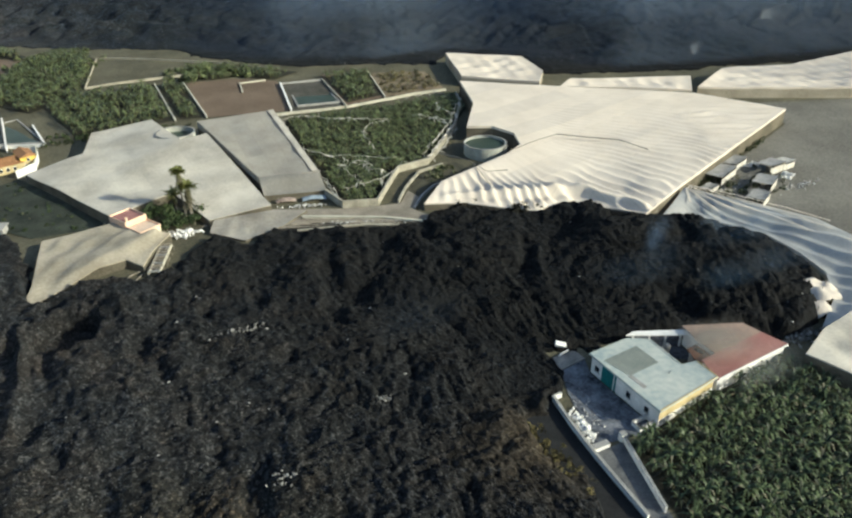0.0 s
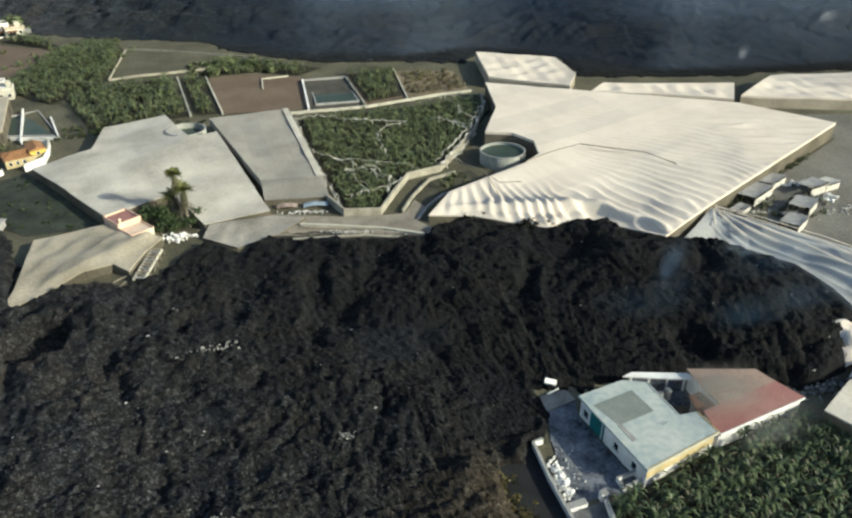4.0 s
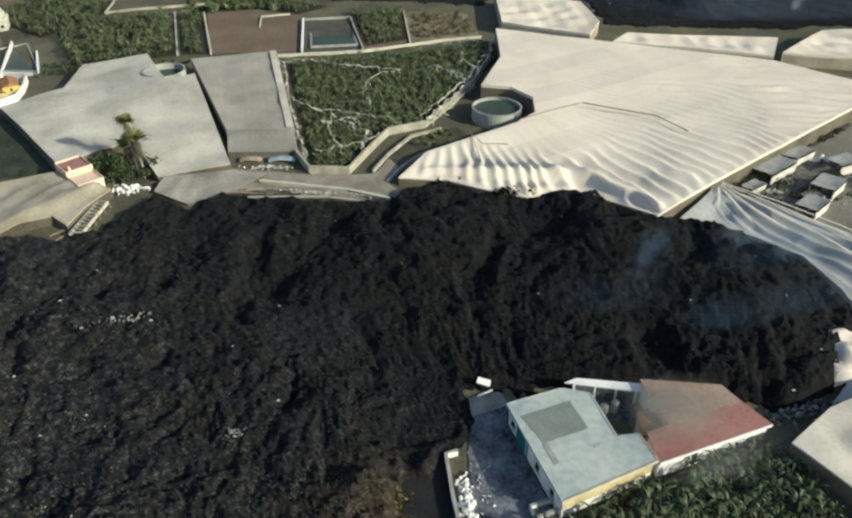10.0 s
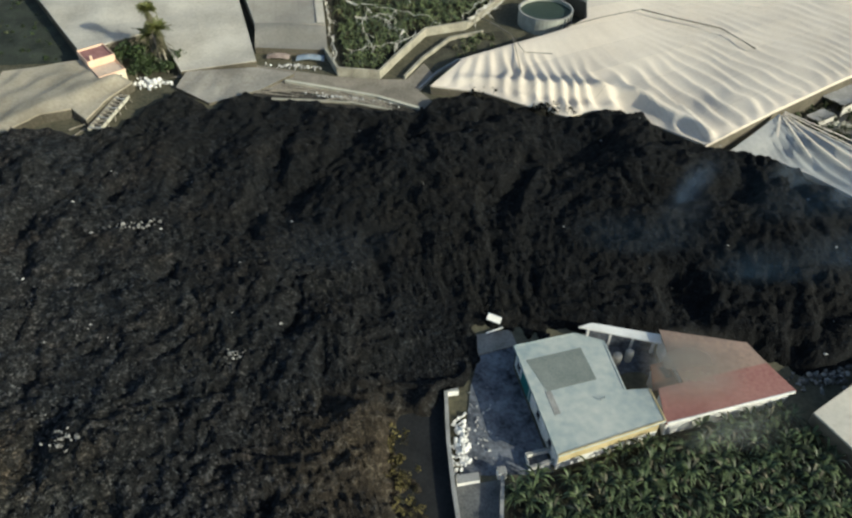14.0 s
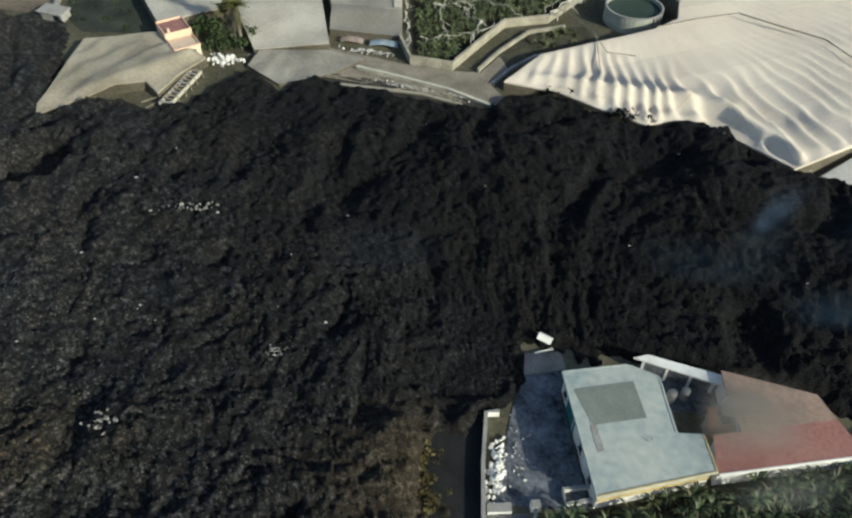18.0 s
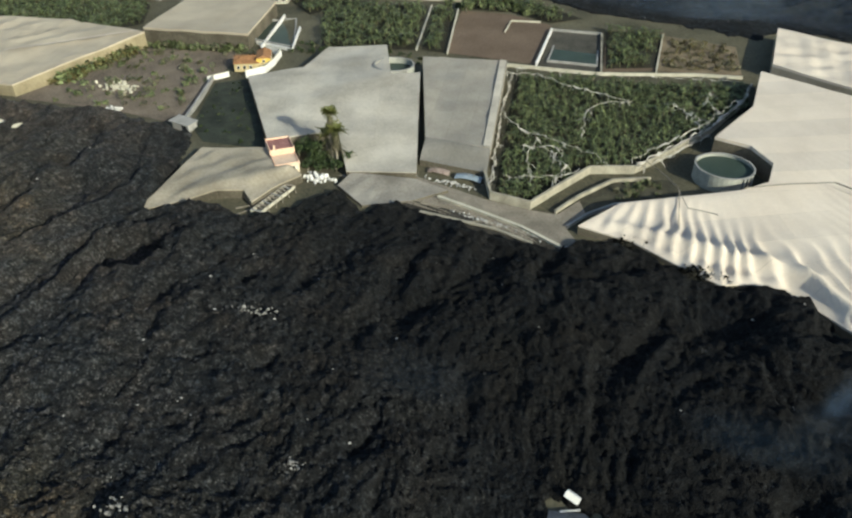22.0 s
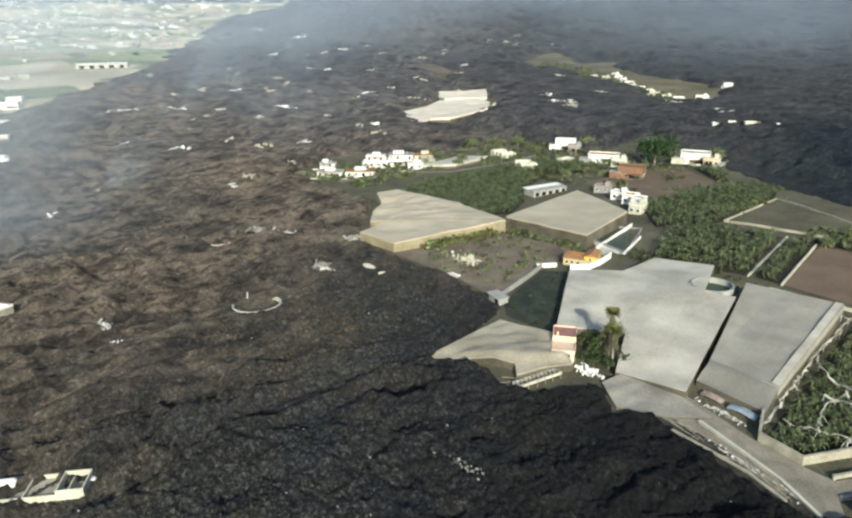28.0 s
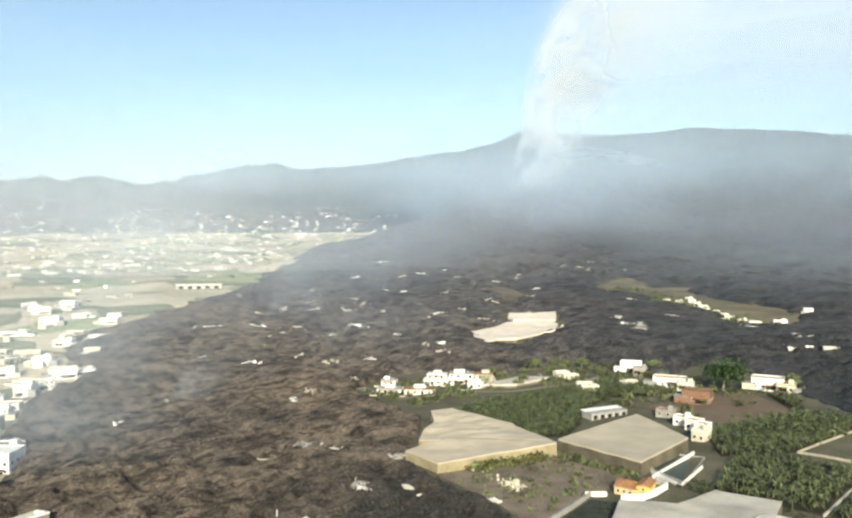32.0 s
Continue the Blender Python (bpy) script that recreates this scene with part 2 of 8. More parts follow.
    base = blend("ADD", base, (0.085, 0.084, 0.082), math_("MULTIPLY", math_("MULTIPLY", ramp_(pick2.outputs[1], (0.90, (0, 0, 0)), (0.97, (1, 1, 1))), some), cool))
    base = blend("ADD", base, (0.030, 0.0305, 0.032), math_("MULTIPLY", math_("MULTIPLY", ramp_(pick.outputs[1], (0.84, (0, 0, 0)), (0.96, (1, 1, 1))), some), cool))
    # blue haze over the lava behind the plots, tinted into its colour
    haze_tint = n.new("ShaderNodeMapRange")
    haze_tint.inputs[1].default_value, haze_tint.inputs[2].default_value = 215, 290
    l.new(sep.outputs[1], haze_tint.inputs[0])
    base = blend("MULTIPLY", base, (0.72, 0.92, 1.22), haze_tint.outputs[0])
    west = n.new("ShaderNodeMapRange")
    west.inputs[1].default_value, west.inputs[2].default_value = -62, -172
    slant = math_("MULTIPLY", math_("SUBTRACT", math_("MINIMUM", sep.outputs[1], 120.0), 50.0), 0.6)
    l.new(math_("ADD", math_("ADD", sep.outputs[0], slant), math_("MULTIPLY", math_("SUBTRACT", noises["edge"], 0.5), 150.0)), west.inputs[0])
    crust = ramp_(f, (0.46, (0.038, 0.0328, 0.0285)), (0.70, (0.079, 0.0682, 0.0585)), (0.88, (0.120, 0.1045, 0.0905)), (1.0, (0.24, 0.214, 0.188)))
    broad = node("ShaderNodeTexNoise", Scale=0.0085, Detail=8.0, Roughness=0.68)
    l.new(co, broad.inputs["Vector"])
    crust = blend("MULTIPLY", crust, ramp_(broad.outputs[0], (0.36, (0.76, 0.74, 0.75)), (0.5, (0.98, 0.945, 0.91)), (0.64, (1.18, 1.12, 1.04))), 1.0)
    clods = node("ShaderNodeTexNoise", Scale=0.075, Detail=9.0, Roughness=0.74)
    l.new(co, clods.inputs["Vector"])
    crust = blend("MULTIPLY", crust, ramp_(clods.outputs[0], (0.38, (0.36, 0.36, 0.38)), (0.50, (0.95, 0.94, 0.93)), (0.62, (1.5, 1.46, 1.4))), 1.0)
    # long dark furrow lines in the dusty crust
    bend, furrow = node("ShaderNodeTexNoise", Scale=0.05, Detail=5.0), node("ShaderNodeTexNoise", Scale=1.0, Detail=3.0, Roughness=0.5)
    l.new(co, bend.inputs["Vector"])
    push = n.new("ShaderNodeVectorMath")
    push.operation = "MULTIPLY_ADD"
    push.inputs[1].default_value = (14, 14, 0)
    l.new(bend.outputs["Color"], push.inputs[0])
    l.new(co, push.inputs[2])
    lay = n.new("ShaderNodeMapping")
    lay.inputs["Scale"].default_value = (0.17, 0.045, 0.05)
    l.new(push.outputs[0], lay.inputs[0])
    l.new(lay.outputs[0], furrow.inputs["Vector"])
    crust = blend("MULTIPLY", crust, ramp_(math_("ABSOLUTE", math_("SUBTRACT", furrow.outputs[0], 0.5), 0.0), (0.0, (0.22, 0.22, 0.23)), (0.022, (0.5, 0.5, 0.51)), (0.055, (1.0, 1.0, 1.0))), 0.9)
    # dark lumps of clinker, and a greyer crust inland with haze in its colour
    lump = node("ShaderNodeTexNoise", Scale=0.042, Detail=8.0, Roughness=0.7)
    l.new(co, lump.inputs["Vector"])
    crust = blend("MULTIPLY", crust, ramp_(lump.outputs[0], (0.38, (0.34, 0.35, 0.38)), (0.46, (0.92, 0.92, 0.92)), (0.60, (1.0, 1.0, 1.0))), 0.85)
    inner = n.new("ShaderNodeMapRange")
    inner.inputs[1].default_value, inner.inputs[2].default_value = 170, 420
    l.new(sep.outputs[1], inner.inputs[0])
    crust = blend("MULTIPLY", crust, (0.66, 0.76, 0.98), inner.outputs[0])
    north = n.new("ShaderNodeMapRange")
    north.inputs[1].default_value, north.inputs[2].default_value, north.inputs[3].default_value, north.inputs[4].default_value = -60, 150, 1.0, 0.5
    l.new(math_("ADD", math_("MULTIPLY", sep.outputs[0], 0.9), sep.outputs[1]), north.inputs[0])
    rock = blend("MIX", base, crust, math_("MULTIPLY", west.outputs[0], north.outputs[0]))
    # a low mound of ochre earth that pokes out beside the farm
    away = n.new("ShaderNodeVectorMath")
    away.operation = "DISTANCE"
    away.inputs[1].default_value = (-6.0, 43.0, -1.5)
    l.new(co, away.inputs[0])
    mound = n.new("ShaderNodeMapRange")
    mound.inputs[1].default_value, mound.inputs[2].default_value, mound.inputs[3].default_value, mound.inputs[4].default_value = 3.0, 13.0, 0.6, 0.0
    l.new(math_("ADD", away.outputs["Value"], math_("MULTIPLY", math_("SUBTRACT", noises["grain"], 0.5), 9.0)), mound.inputs[0])
    earth = ramp_(f, (0.42, (0.014, 0.010, 0.006)), (0.72, (0.046, 0.034, 0.020)), (0.95, (0.16, 0.13, 0.085)))
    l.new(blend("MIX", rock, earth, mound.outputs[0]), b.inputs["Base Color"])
    bp = node("ShaderNodeBump", Strength=1.0, Distance=0.3)
    l.new(math_("ADD", math_("MULTIPLY", noises["grain"], 0.9), math_("MULTIPLY", crumbs.outputs["Distance"], -0.5)), bp.inputs["Height"])
    l.new(bp.outputs[0], b.inputs["Normal"])
    return m


def net_material(name, dark, light, through_light=0.35, panel=None):
    m, n, l, b = material(name, 0.85)
    co = n.new("ShaderNodeNewGeometry").outputs["Position"]
    big, weave = n.new("ShaderNodeTexNoise"), n.new("ShaderNodeTexNoise")
    for t, s in ((big, 0.11), (weave, 1.7)):
        t.inputs["Scale"].default_value, t.inputs["Detail"].default_value = s, 5
        l.new(co, t.inputs["Vector"])
    mix = n.new("ShaderNodeMath")
    mix.operation = "MULTIPLY_ADD"
    mix.inputs[1].default_value = 0.3
    l.new(weave.outputs[0], mix.inputs[0])
    h = n.new("ShaderNodeMath")
    h.operation = "MULTIPLY"
    h.inputs[1].default_value = 0.7
    l.new(big.outputs[0], h.inputs[0])
    l.new(h.outputs[0], mix.inputs[2])
    ramp = n.new("ShaderNodeValToRGB")
    ramp.color_ramp.elements[0].position, ramp.color_ramp.elements[1].position = 0.36, 0.62
    ramp.color_ramp.elements[0].color, ramp.color_ramp.elements[1].color = (*dark, 1), (*light, 1)
    l.new(mix.outputs[0], ramp.inputs[0])
    cloth = ramp.outputs[0]
    if panel:
        # lengths of cloth sewn side by side, each faded in its own way
        turn, wide, long = panel
        mp, bt = n.new("ShaderNodeMapping"), n.new("ShaderNodeTexBrick")
        mp.inputs["Rotation"].default_value = (0, 0, radians(-turn))
        l.new(co, mp.inputs[0])
        l.new(mp.outputs[0], bt.inputs["Vector"])
        bt.inputs["Scale"].default_value, bt.inputs["Brick Width"].default_value, bt.inputs["Row Height"].default_value = 1.0, long, wide
        bt.inputs["Mortar Size"].default_value = 0.06
        bt.inputs["Color1"].default_value, bt.inputs["Color2"].default_value, bt.inputs["Mortar"].default_value = (0.86, 0.86, 0.87, 1), (1.05, 1.04, 1.02, 1), (0.8, 0.79, 0.77, 1)
        mul = n.new("ShaderNodeMix")
        mul.data_type, mul.blend_type = "RGBA", "MULTIPLY"
        mul.inputs["Factor"].default_value = 0.8
        l.new(cloth, mul.inputs["A"])
        l.new(bt.outputs[0], mul.inputs["B"])
        cloth = mul.outputs["Result"]
    l.new(cloth, b.inputs["Base Color"])
    tr = n.new("ShaderNodeBsdfTranslucent")
    l.new(ramp.outputs[0], tr.inputs["Color"])
    ms = n.new("ShaderNodeMixShader")
    ms.inputs[0].default_value = through_light
    l.new(b.outputs[0], ms.inputs[1])
    l.new(tr.outputs[0], ms.inputs[2])
    l.new(ms.outputs[0], n["Material Output"].inputs["Surface"])
    bp = n.new("ShaderNodeBump")
    bp.inputs["Strength"].default_value, bp.inputs["Distance"].default_value = 0.25, 0.15
    l.new(weave.outputs[0], bp.inputs["Height"])
    l.new(bp.outputs[0], b.inputs["Normal"])
    return m


LAVA = lava_material()
SOIL = grainy("dry_soil", (0.045, 0.043, 0.028), (0.135, 0.122, 0.08), 0.08, 1.5)
MOUNTAIN = grainy("far_scrub", (0.030, 0.042, 0.046), (0.07, 0.082, 0.08), 0.004, 0.03, bump=0)
TOWN_SOIL = grainy("town_fields", (0.30, 0.285, 0.20), (0.52, 0.46, 0.36), 0.012, 0.12, bump=0)


def patch_fields(m):
    """Plots of their own tone, with hedges between: dry, sown and bare."""
    n, l = m.node_tree.nodes, m.node_tree.links
    b = n["Principled BSDF"]
    grain = b.inputs["Base Color"].links[0].from_socket
    co = n.new("ShaderNodeNewGeometry").outputs["Position"]
    cells = n.new("ShaderNodeTexVoronoi")
    cells.distance, cells.inputs["Scale"].default_value = "CHEBYCHEV", 0.0115
    l.new(co, cells.inputs["Vector"])
    pick, ramp, mul = n.new("ShaderNodeSeparateColor"), n.new("ShaderNodeValToRGB"), n.new("ShaderNodeMix")
    l.new(cells.outputs["Color"], pick.inputs[0])
    ramp.color_ramp.interpolation = "CONSTANT"
    for i, (p, c) in enumerate(((0.0, (1.1, 1.05, 0.98)), (0.3, (0.55, 0.68, 0.42)), (0.5, (0.85, 0.78, 0.68)), (0.72, (0.36, 0.42, 0.30)), (0.86, (1.25, 1.15, 1.0)))):
        e = ramp.color_ramp.elements[i] if i < 2 else ramp.color_ramp.elements.new(p)
        e.position, e.color = p, (*c, 1)
    l.new(pick.outputs[0], ramp.inputs[0])
    mul.data_type, mul.blend_type = "RGBA", "MULTIPLY"
    mul.inputs["Factor"].default_value = 0.9
    l.new(grain, mul.inputs["A"])
    l.new(ramp.outputs[0], mul.inputs["B"])
    l.new(mul.outputs["Result"], b.inputs["Base Color"])


patch_fields(TOWN_SOIL)
NET_WHITE = net_material("white_net", (0.69, 0.605, 0.51), (0.79, 0.70, 0.595), 0.15, (25, 7.0, 90.0))
NET_PALE = net_material("pale_net", (0.43, 0.395, 0.335), (0.66, 0.615, 0.53), 0.20, (20, 9.0, 24.0))
NET_GREY = net_material("grey_net", (0.32, 0.295, 0.255), (0.45, 0.42, 0.365), 0.25, (100, 5.0, 22.0))
# white cloth with the shade of its sag put into the grey
NET_SHADED = net_material("shaded_white_net", (0.46, 0.46, 0.455), (0.66, 0.645, 0.61), 0.35)
# see-through side netting; shade of the sides also put into its dark colour
NET_SKIRT = net_material("dark_shaded_side_net", (0.085, 0.075, 0.055), (0.21, 0.185, 0.14), 0.3)
NET_YELLOW = net_material("yellowed_net", (0.51, 0.44, 0.335), (0.61, 0.535, 0.415), 0.22, (15, 8.0, 60.0))
NET_OLD = net_material("old_yellow_net", (0.46, 0.41, 0.30), (0.60, 0.54, 0.41), 0.22)
# duller tan than the roof cloth, for the sides of the half buried net
NET_SIDE_TAN = net_material("tan_side_net", (0.27, 0.23, 0.145), (0.48, 0.41, 0.27), 0.3)
NET_TAN = net_material("dusty_net", (0.33, 0.29, 0.22), (0.54, 0.48, 0.38), 0.3)
LEAF = grainy("banana_leaf", (0.020, 0.033, 0.013), (0.165, 0.190, 0.082), 0.35, 3.0, 0.5, 0, per_island=0.8)
LEAF_DRY = grainy("dry_leaf", (0.08, 0.075, 0.045), (0.19, 0.175, 0.115), 0.35, 3.0, 0.8, 0, per_island=0.4)
LEAF_DARK = grainy("dark_leaf", (0.012, 0.022, 0.008), (0.045, 0.065, 0.02), 0.4, 3.0, 0.6, 0, per_island=0.4)
LEAF_CHARRED = grainy("charred_leaf", (0.003, 0.003, 0.002), (0.012, 0.011, 0.006), 0.5, 3.0, 0.8, 0)
LEAF_DEEP = grainy("deep_green_leaf", (0.012, 0.021, 0.010), (0.092, 0.115, 0.050), 0.35, 3.0, 0.5, 0, per_island=0.9)
LEAF_STRAW = grainy("straw_leaf", (0.05, 0.042, 0.016), (0.15, 0.125, 0.045), 0.5, 3.0, 0.8, 0, per_island=0.5)
STEM = grainy("banana_stem", (0.05, 0.055, 0.025), (0.14, 0.13, 0.07), 1, 8)
WHITE = grainy("white_plaster", (0.62, 0.60, 0.56), (0.82, 0.80, 0.76), 0.5, 6, 0.85, 0.15)
CONCRETE = grainy("grey_concrete", (0.20, 0.195, 0.185), (0.36, 0.35, 0.33), 0.4, 5, 0.9, 0.3)
# ash stains, plus the shade of yard and courtyard put into dark blue tones
YARD = grainy("ashy_shaded_concrete", (0.016, 0.019, 0.026), (0.185, 0.195, 0.22), 0.42, 2.2, 0.9, 0.3)
ROOF_GREY = grainy("painted_roof", (0.245, 0.30, 0.305), (0.47, 0.475, 0.43), 0.11, 0.9, 0.85, 0.1)
ROOF_GREEN = grainy("grey_green_roof", (0.14, 0.16, 0.148), (0.225, 0.24, 0.215), 0.3, 4, 0.85, 0.2)
ROOF_RED = grainy("red_roof_paint", (0.215, 0.088, 0.08), (0.33, 0.175, 0.15), 0.14, 2, 0.85, 0.2)
ROOF_DUSTY = grainy("ash_dusted_red_roof", (0.16, 0.115, 0.095), (0.32, 0.225, 0.18), 0.16, 2, 0.85, 0.2)
YELLOW = grainy("yellow_plaster", (0.50, 0.35, 0.06), (0.68, 0.50, 0.12), 0.6, 6, 0.85, 0.15)
OCHRE = grainy("ochre_plaster", (0.36, 0.29, 0.14), (0.54, 0.44, 0.25), 0.6, 6, 0.85, 0.15)
PINK = grainy("peach_plaster", (0.60, 0.40, 0.28), (0.76, 0.55, 0.41), 0.6, 6, 0.85, 0.15)
TERRACOTTA = grainy("terracotta_tile", (0.20, 0.10, 0.045), (0.36, 0.19, 0.09), 1.0, 6, 0.85, 0.3, per_object=0.2)
TEAL = grainy("teal_paint", (0.01, 0.10, 0.10), (0.02, 0.17, 0.17), 1, 6, 0.5, 0.05)
DARK = grainy("dark_glass", (0.010, 0.012, 0.014), (0.03, 0.034, 0.04), 1, 4, 0.15, 0, spec=0.6)
WATER = grainy("green_water", (0.030, 0.045, 0.035), (0.05, 0.07, 0.055), 0.2, 2, 0.4, 0.05, spec=0.12)
TANK = grainy("tank_concrete", (0.24, 0.25, 0.22), (0.42, 0.42, 0.37), 0.5, 4, 0.9, 0.3)
DIRT_ROAD = grainy("dirt_road", (0.14, 0.123, 0.098), (0.29, 0.255, 0.205), 0.2, 2.5, 0.95, 0.3)
MUD = grainy("bare_brown_field", (0.10, 0.072, 0.05), (0.17, 0.125, 0.09), 0.1, 2.0, 0.95, 0.3)
DRY_WOOD = grainy("weathered_timber", (0.14, 0.12, 0.095), (0.36, 0.32, 0.26), 1, 10, 0.9, 0.3)
WHITE_RAG = grainy("torn_white_net", (0.34, 0.32, 0.28), (0.66, 0.63, 0.56), 0.7, 6, 0.9, 0.2)
CHAR = grainy("charred_shard", (0.06, 0.06, 0.06), (0.30, 0.29, 0.27), 2, 10, 0.9, 0.3, per_object=0.5)
ROCK = grainy("pale_rubble", (0.22, 0.21, 0.20), (0.62, 0.61, 0.58), 2, 10, 0.9, 0.3, per_object=0.3)
PALE_BLOCK = grainy("pale_block", (0.36, 0.34, 0.27), (0.58, 0.55, 0.45), 0.4, 5, 0.9, 0.3)
DIRTY_BLOCK = grainy("dirty_block", (0.20, 0.185, 0.145), (0.44, 0.405, 0.32), 0.35, 4, 0.9, 0.35)
METAL = grainy("zinc_sheet", (0.34, 0.35, 0.36), (0.56, 0.57, 0.58), 0.6, 6, 0.45, 0.1, metal=0.4)
BRICK = grainy("bare_brick", (0.13, 0.072, 0.045), (0.25, 0.145, 0.095), 0.8, 8, 0.9, 0.3)


# ---- mesh tools ----
def mesh_object(name, verts, faces, mats, parent=None, slots=None, smooth=False):
    me = bpy.data.meshes.new(name)
    me.from_pydata([tuple(v) for v in verts], [], [tuple(f) for f in faces])
    for m in mats if isinstance(mats, (list, tuple)) else [mats]:
        me.materials.append(m)
    if slots is not None:
        me.polygons.foreach_set("material_index", np.asarray(slots, np.int32))
    if smooth:
        me.polygons.foreach_set("use_smooth", np.ones(len(me.polygons), bool))
    ob = new(name, me)
    ob.parent = parent
    return ob


def part(name, bm, mat, parent, label="", smooth=False):
    me = bpy.data.meshes.new(name)
    bmesh.ops.recalc_face_normals(bm, faces=bm.faces)
    bm.to_mesh(me)
    bm.free()
    me.materials.append(mat)
    if smooth:
        me.polygons.foreach_set("use_smooth", np.ones(len(me.polygons), bool))
    ob = new(name, me)
    ob.parent = parent
    if label:
        ob["label"] = label
    return ob


def grid_faces(rows, cols):
    i = np.arange((rows - 1) * (cols - 1))
    a = i // (cols - 1) * cols + i % (cols - 1)
    return np.stack([a, a + 1, a + cols + 1, a + cols], 1)


def grid_object(name, xyz, rows, cols, mats, slots=None, smooth=True):
    """A sheet of rows x cols points."""
    f = grid_faces(rows, cols)
    me = bpy.data.meshes.new(name)
    me.vertices.add(len(xyz))
    me.vertices.foreach_set("co", np.asarray(xyz, np.float32).ravel())
    me.loops.add(f.size)
    me.loops.foreach_set("vertex_index", f.ravel().astype(np.int32))
    me.polygons.add(len(f))
    me.polygons.foreach_set("loop_start", (np.arange(len(f)) * 4).astype(np.int32))
    for m in mats:
        me.materials.append(m)
    if slots is not None:
        me.polygons.foreach_set("material_index", slots.astype(np.int32))
    if smooth:
        me.polygons.foreach_set("use_smooth", np.ones(len(f), bool))
    me.update(calc_edges=True)
    me.validate()
    return new(name, me)


def add_box(bm, size, m=None, bevel=0.0):
    """A box of that size standing on its base's centre, placed by m."""
    made = bmesh.ops.create_cube(bm, size=1.0, matrix=(m or Matrix()) @ Matrix.Translation((0, 0, size[2] / 2)) @ Matrix.Diagonal((*size, 1)))["verts"]
    if bevel:
        edges = list({e for v in made for e in v.link_edges})
        bmesh.ops.bevel(bm, geom=edges, offset=bevel, segments=1, affect="EDGES")


def box_part(name, size, m, mat, parent, bevel=0.04, label=""):
    bm = bmesh.new()
    add_box(bm, size, m, bevel)
    return part(name, bm, mat, parent, label)


def prism(bm, outline, low, high):
    """An upright block over an outline; low and high may be functions of x, y."""
    lo = low if callable(low) else (lambda x, y: low)
    hi = high if callable(high) else (lambda x, y: high)
    b = [bm.verts.new((x, y, lo(x, y))) for x, y in outline]
    t = [bm.verts.new((x, y, hi(x, y))) for x, y in outline]
    bm.faces.new(t)
    bm.faces.new(b[::-1])
    for i in range(len(b)):
        j = (i + 1) % len(b)
        bm.faces.new((b[i], b[j], t[j], t[i]))


def shifted(outline, inset):
    """The outline moved inwards by inset metres (outwards if negative)."""
    area = sum(x0 * y1 - x1 * y0 for (x0, y0), (x1, y1) in zip(outline, outline[1:] + outline[:1]))
    s, out, n = (1 if area > 0 else -1), [], len(outline)
    for i in range(n):
        p, q, r = (Vector(outline[(i + k) % n]) for k in (-1, 0, 1))
        a, b = (q - p).normalized(), (r - q).normalized()
        na, nb = Vector((-a.y, a.x)) * s, Vector((-b.y, b.x)) * s
        d = na + nb
        k = d.length_squared
        out.append(tuple(q + d * (2 * inset / k if k > 0.3 else 0)))
    return out


def wall_run(name, points, height, thick, mat, parent=None, base=None, label="", bury=0.4):
    """A wall that follows a line on the plan and the ground under it."""
    bm = bmesh.new()
    pts = []
    for (x0, y0), (x1, y1) in zip(points, points[1:]):
        n = max(1, int(math.hypot(x1 - x0, y1 - y0) / 4))
        pts += [(x0 + (x1 - x0) * i / n, y0 + (y1 - y0) * i / n) for i in range(n)]
    pts.append(points[-1])
    rows = []
    for i, p in enumerate(pts):
        a, b = Vector(pts[max(i - 1, 0)]), Vector(pts[min(i + 1, len(pts) - 1)])
        d = (b - a).normalized()
        s = Vector((-d.y, d.x)) * thick / 2
        z = gz(*p) if base is None else base
        rows.append([bm.verts.new((p[0] + k * s.x, p[1] + k * s.y, h)) for k, h in ((1, z - bury), (1, z + height), (-1, z + height), (-1, z - bury))])
    for a, b in zip(rows, rows[1:]):
        for i in range(4):
            j = (i + 1) % 4
            bm.faces.new((a[i], a[j], b[j], b[i]))
    bm.faces.new(rows[0])
    bm.faces.new(rows[-1][::-1])
    bmesh.ops.bevel(bm, geom=[e for e in bm.edges if e.is_manifold and e.calc_face_angle(0) > 1], offset=min(0.05, thick / 5), segments=1, affect="EDGES")
    return part(name, bm, mat, parent, label)


def tube(bm, points, radius, sides=5):
    rings = []
    for i, p in enumerate(points):
        a, b = Vector(points[max(i - 1, 0)]), Vector(points[min(i + 1, len(points) - 1)])
        d = (b - a).normalized()
        u = d.orthogonal().normalized()
        w = d.cross(u)
        r = radius[i] if isinstance(radius, (list, tuple)) else radius
        rings.append([bm.verts.new(Vector(p) + (u * math.cos(k * math.tau / sides) + w * math.sin(k * math.tau / sides)) * r) for k in range(sides)])
    for a, b in zip(rings, rings[1:]):
        for k in range(sides):
            bm.faces.new((a[k], a[(k + 1) % sides], b[(k + 1) % sides], b[k]))
    bm.faces.new(rings[0][::-1])
    bm.faces.new(rings[-1])


def thing(name, label, category, x=0.0, y=0.0, z=0.0, turn=0.0, group="", kind=""):
    ob = new(name)
    ob.matrix_world = pose(x, y, z, 0, 0, turn)
    return tagged(ob, label, category, group, kind)

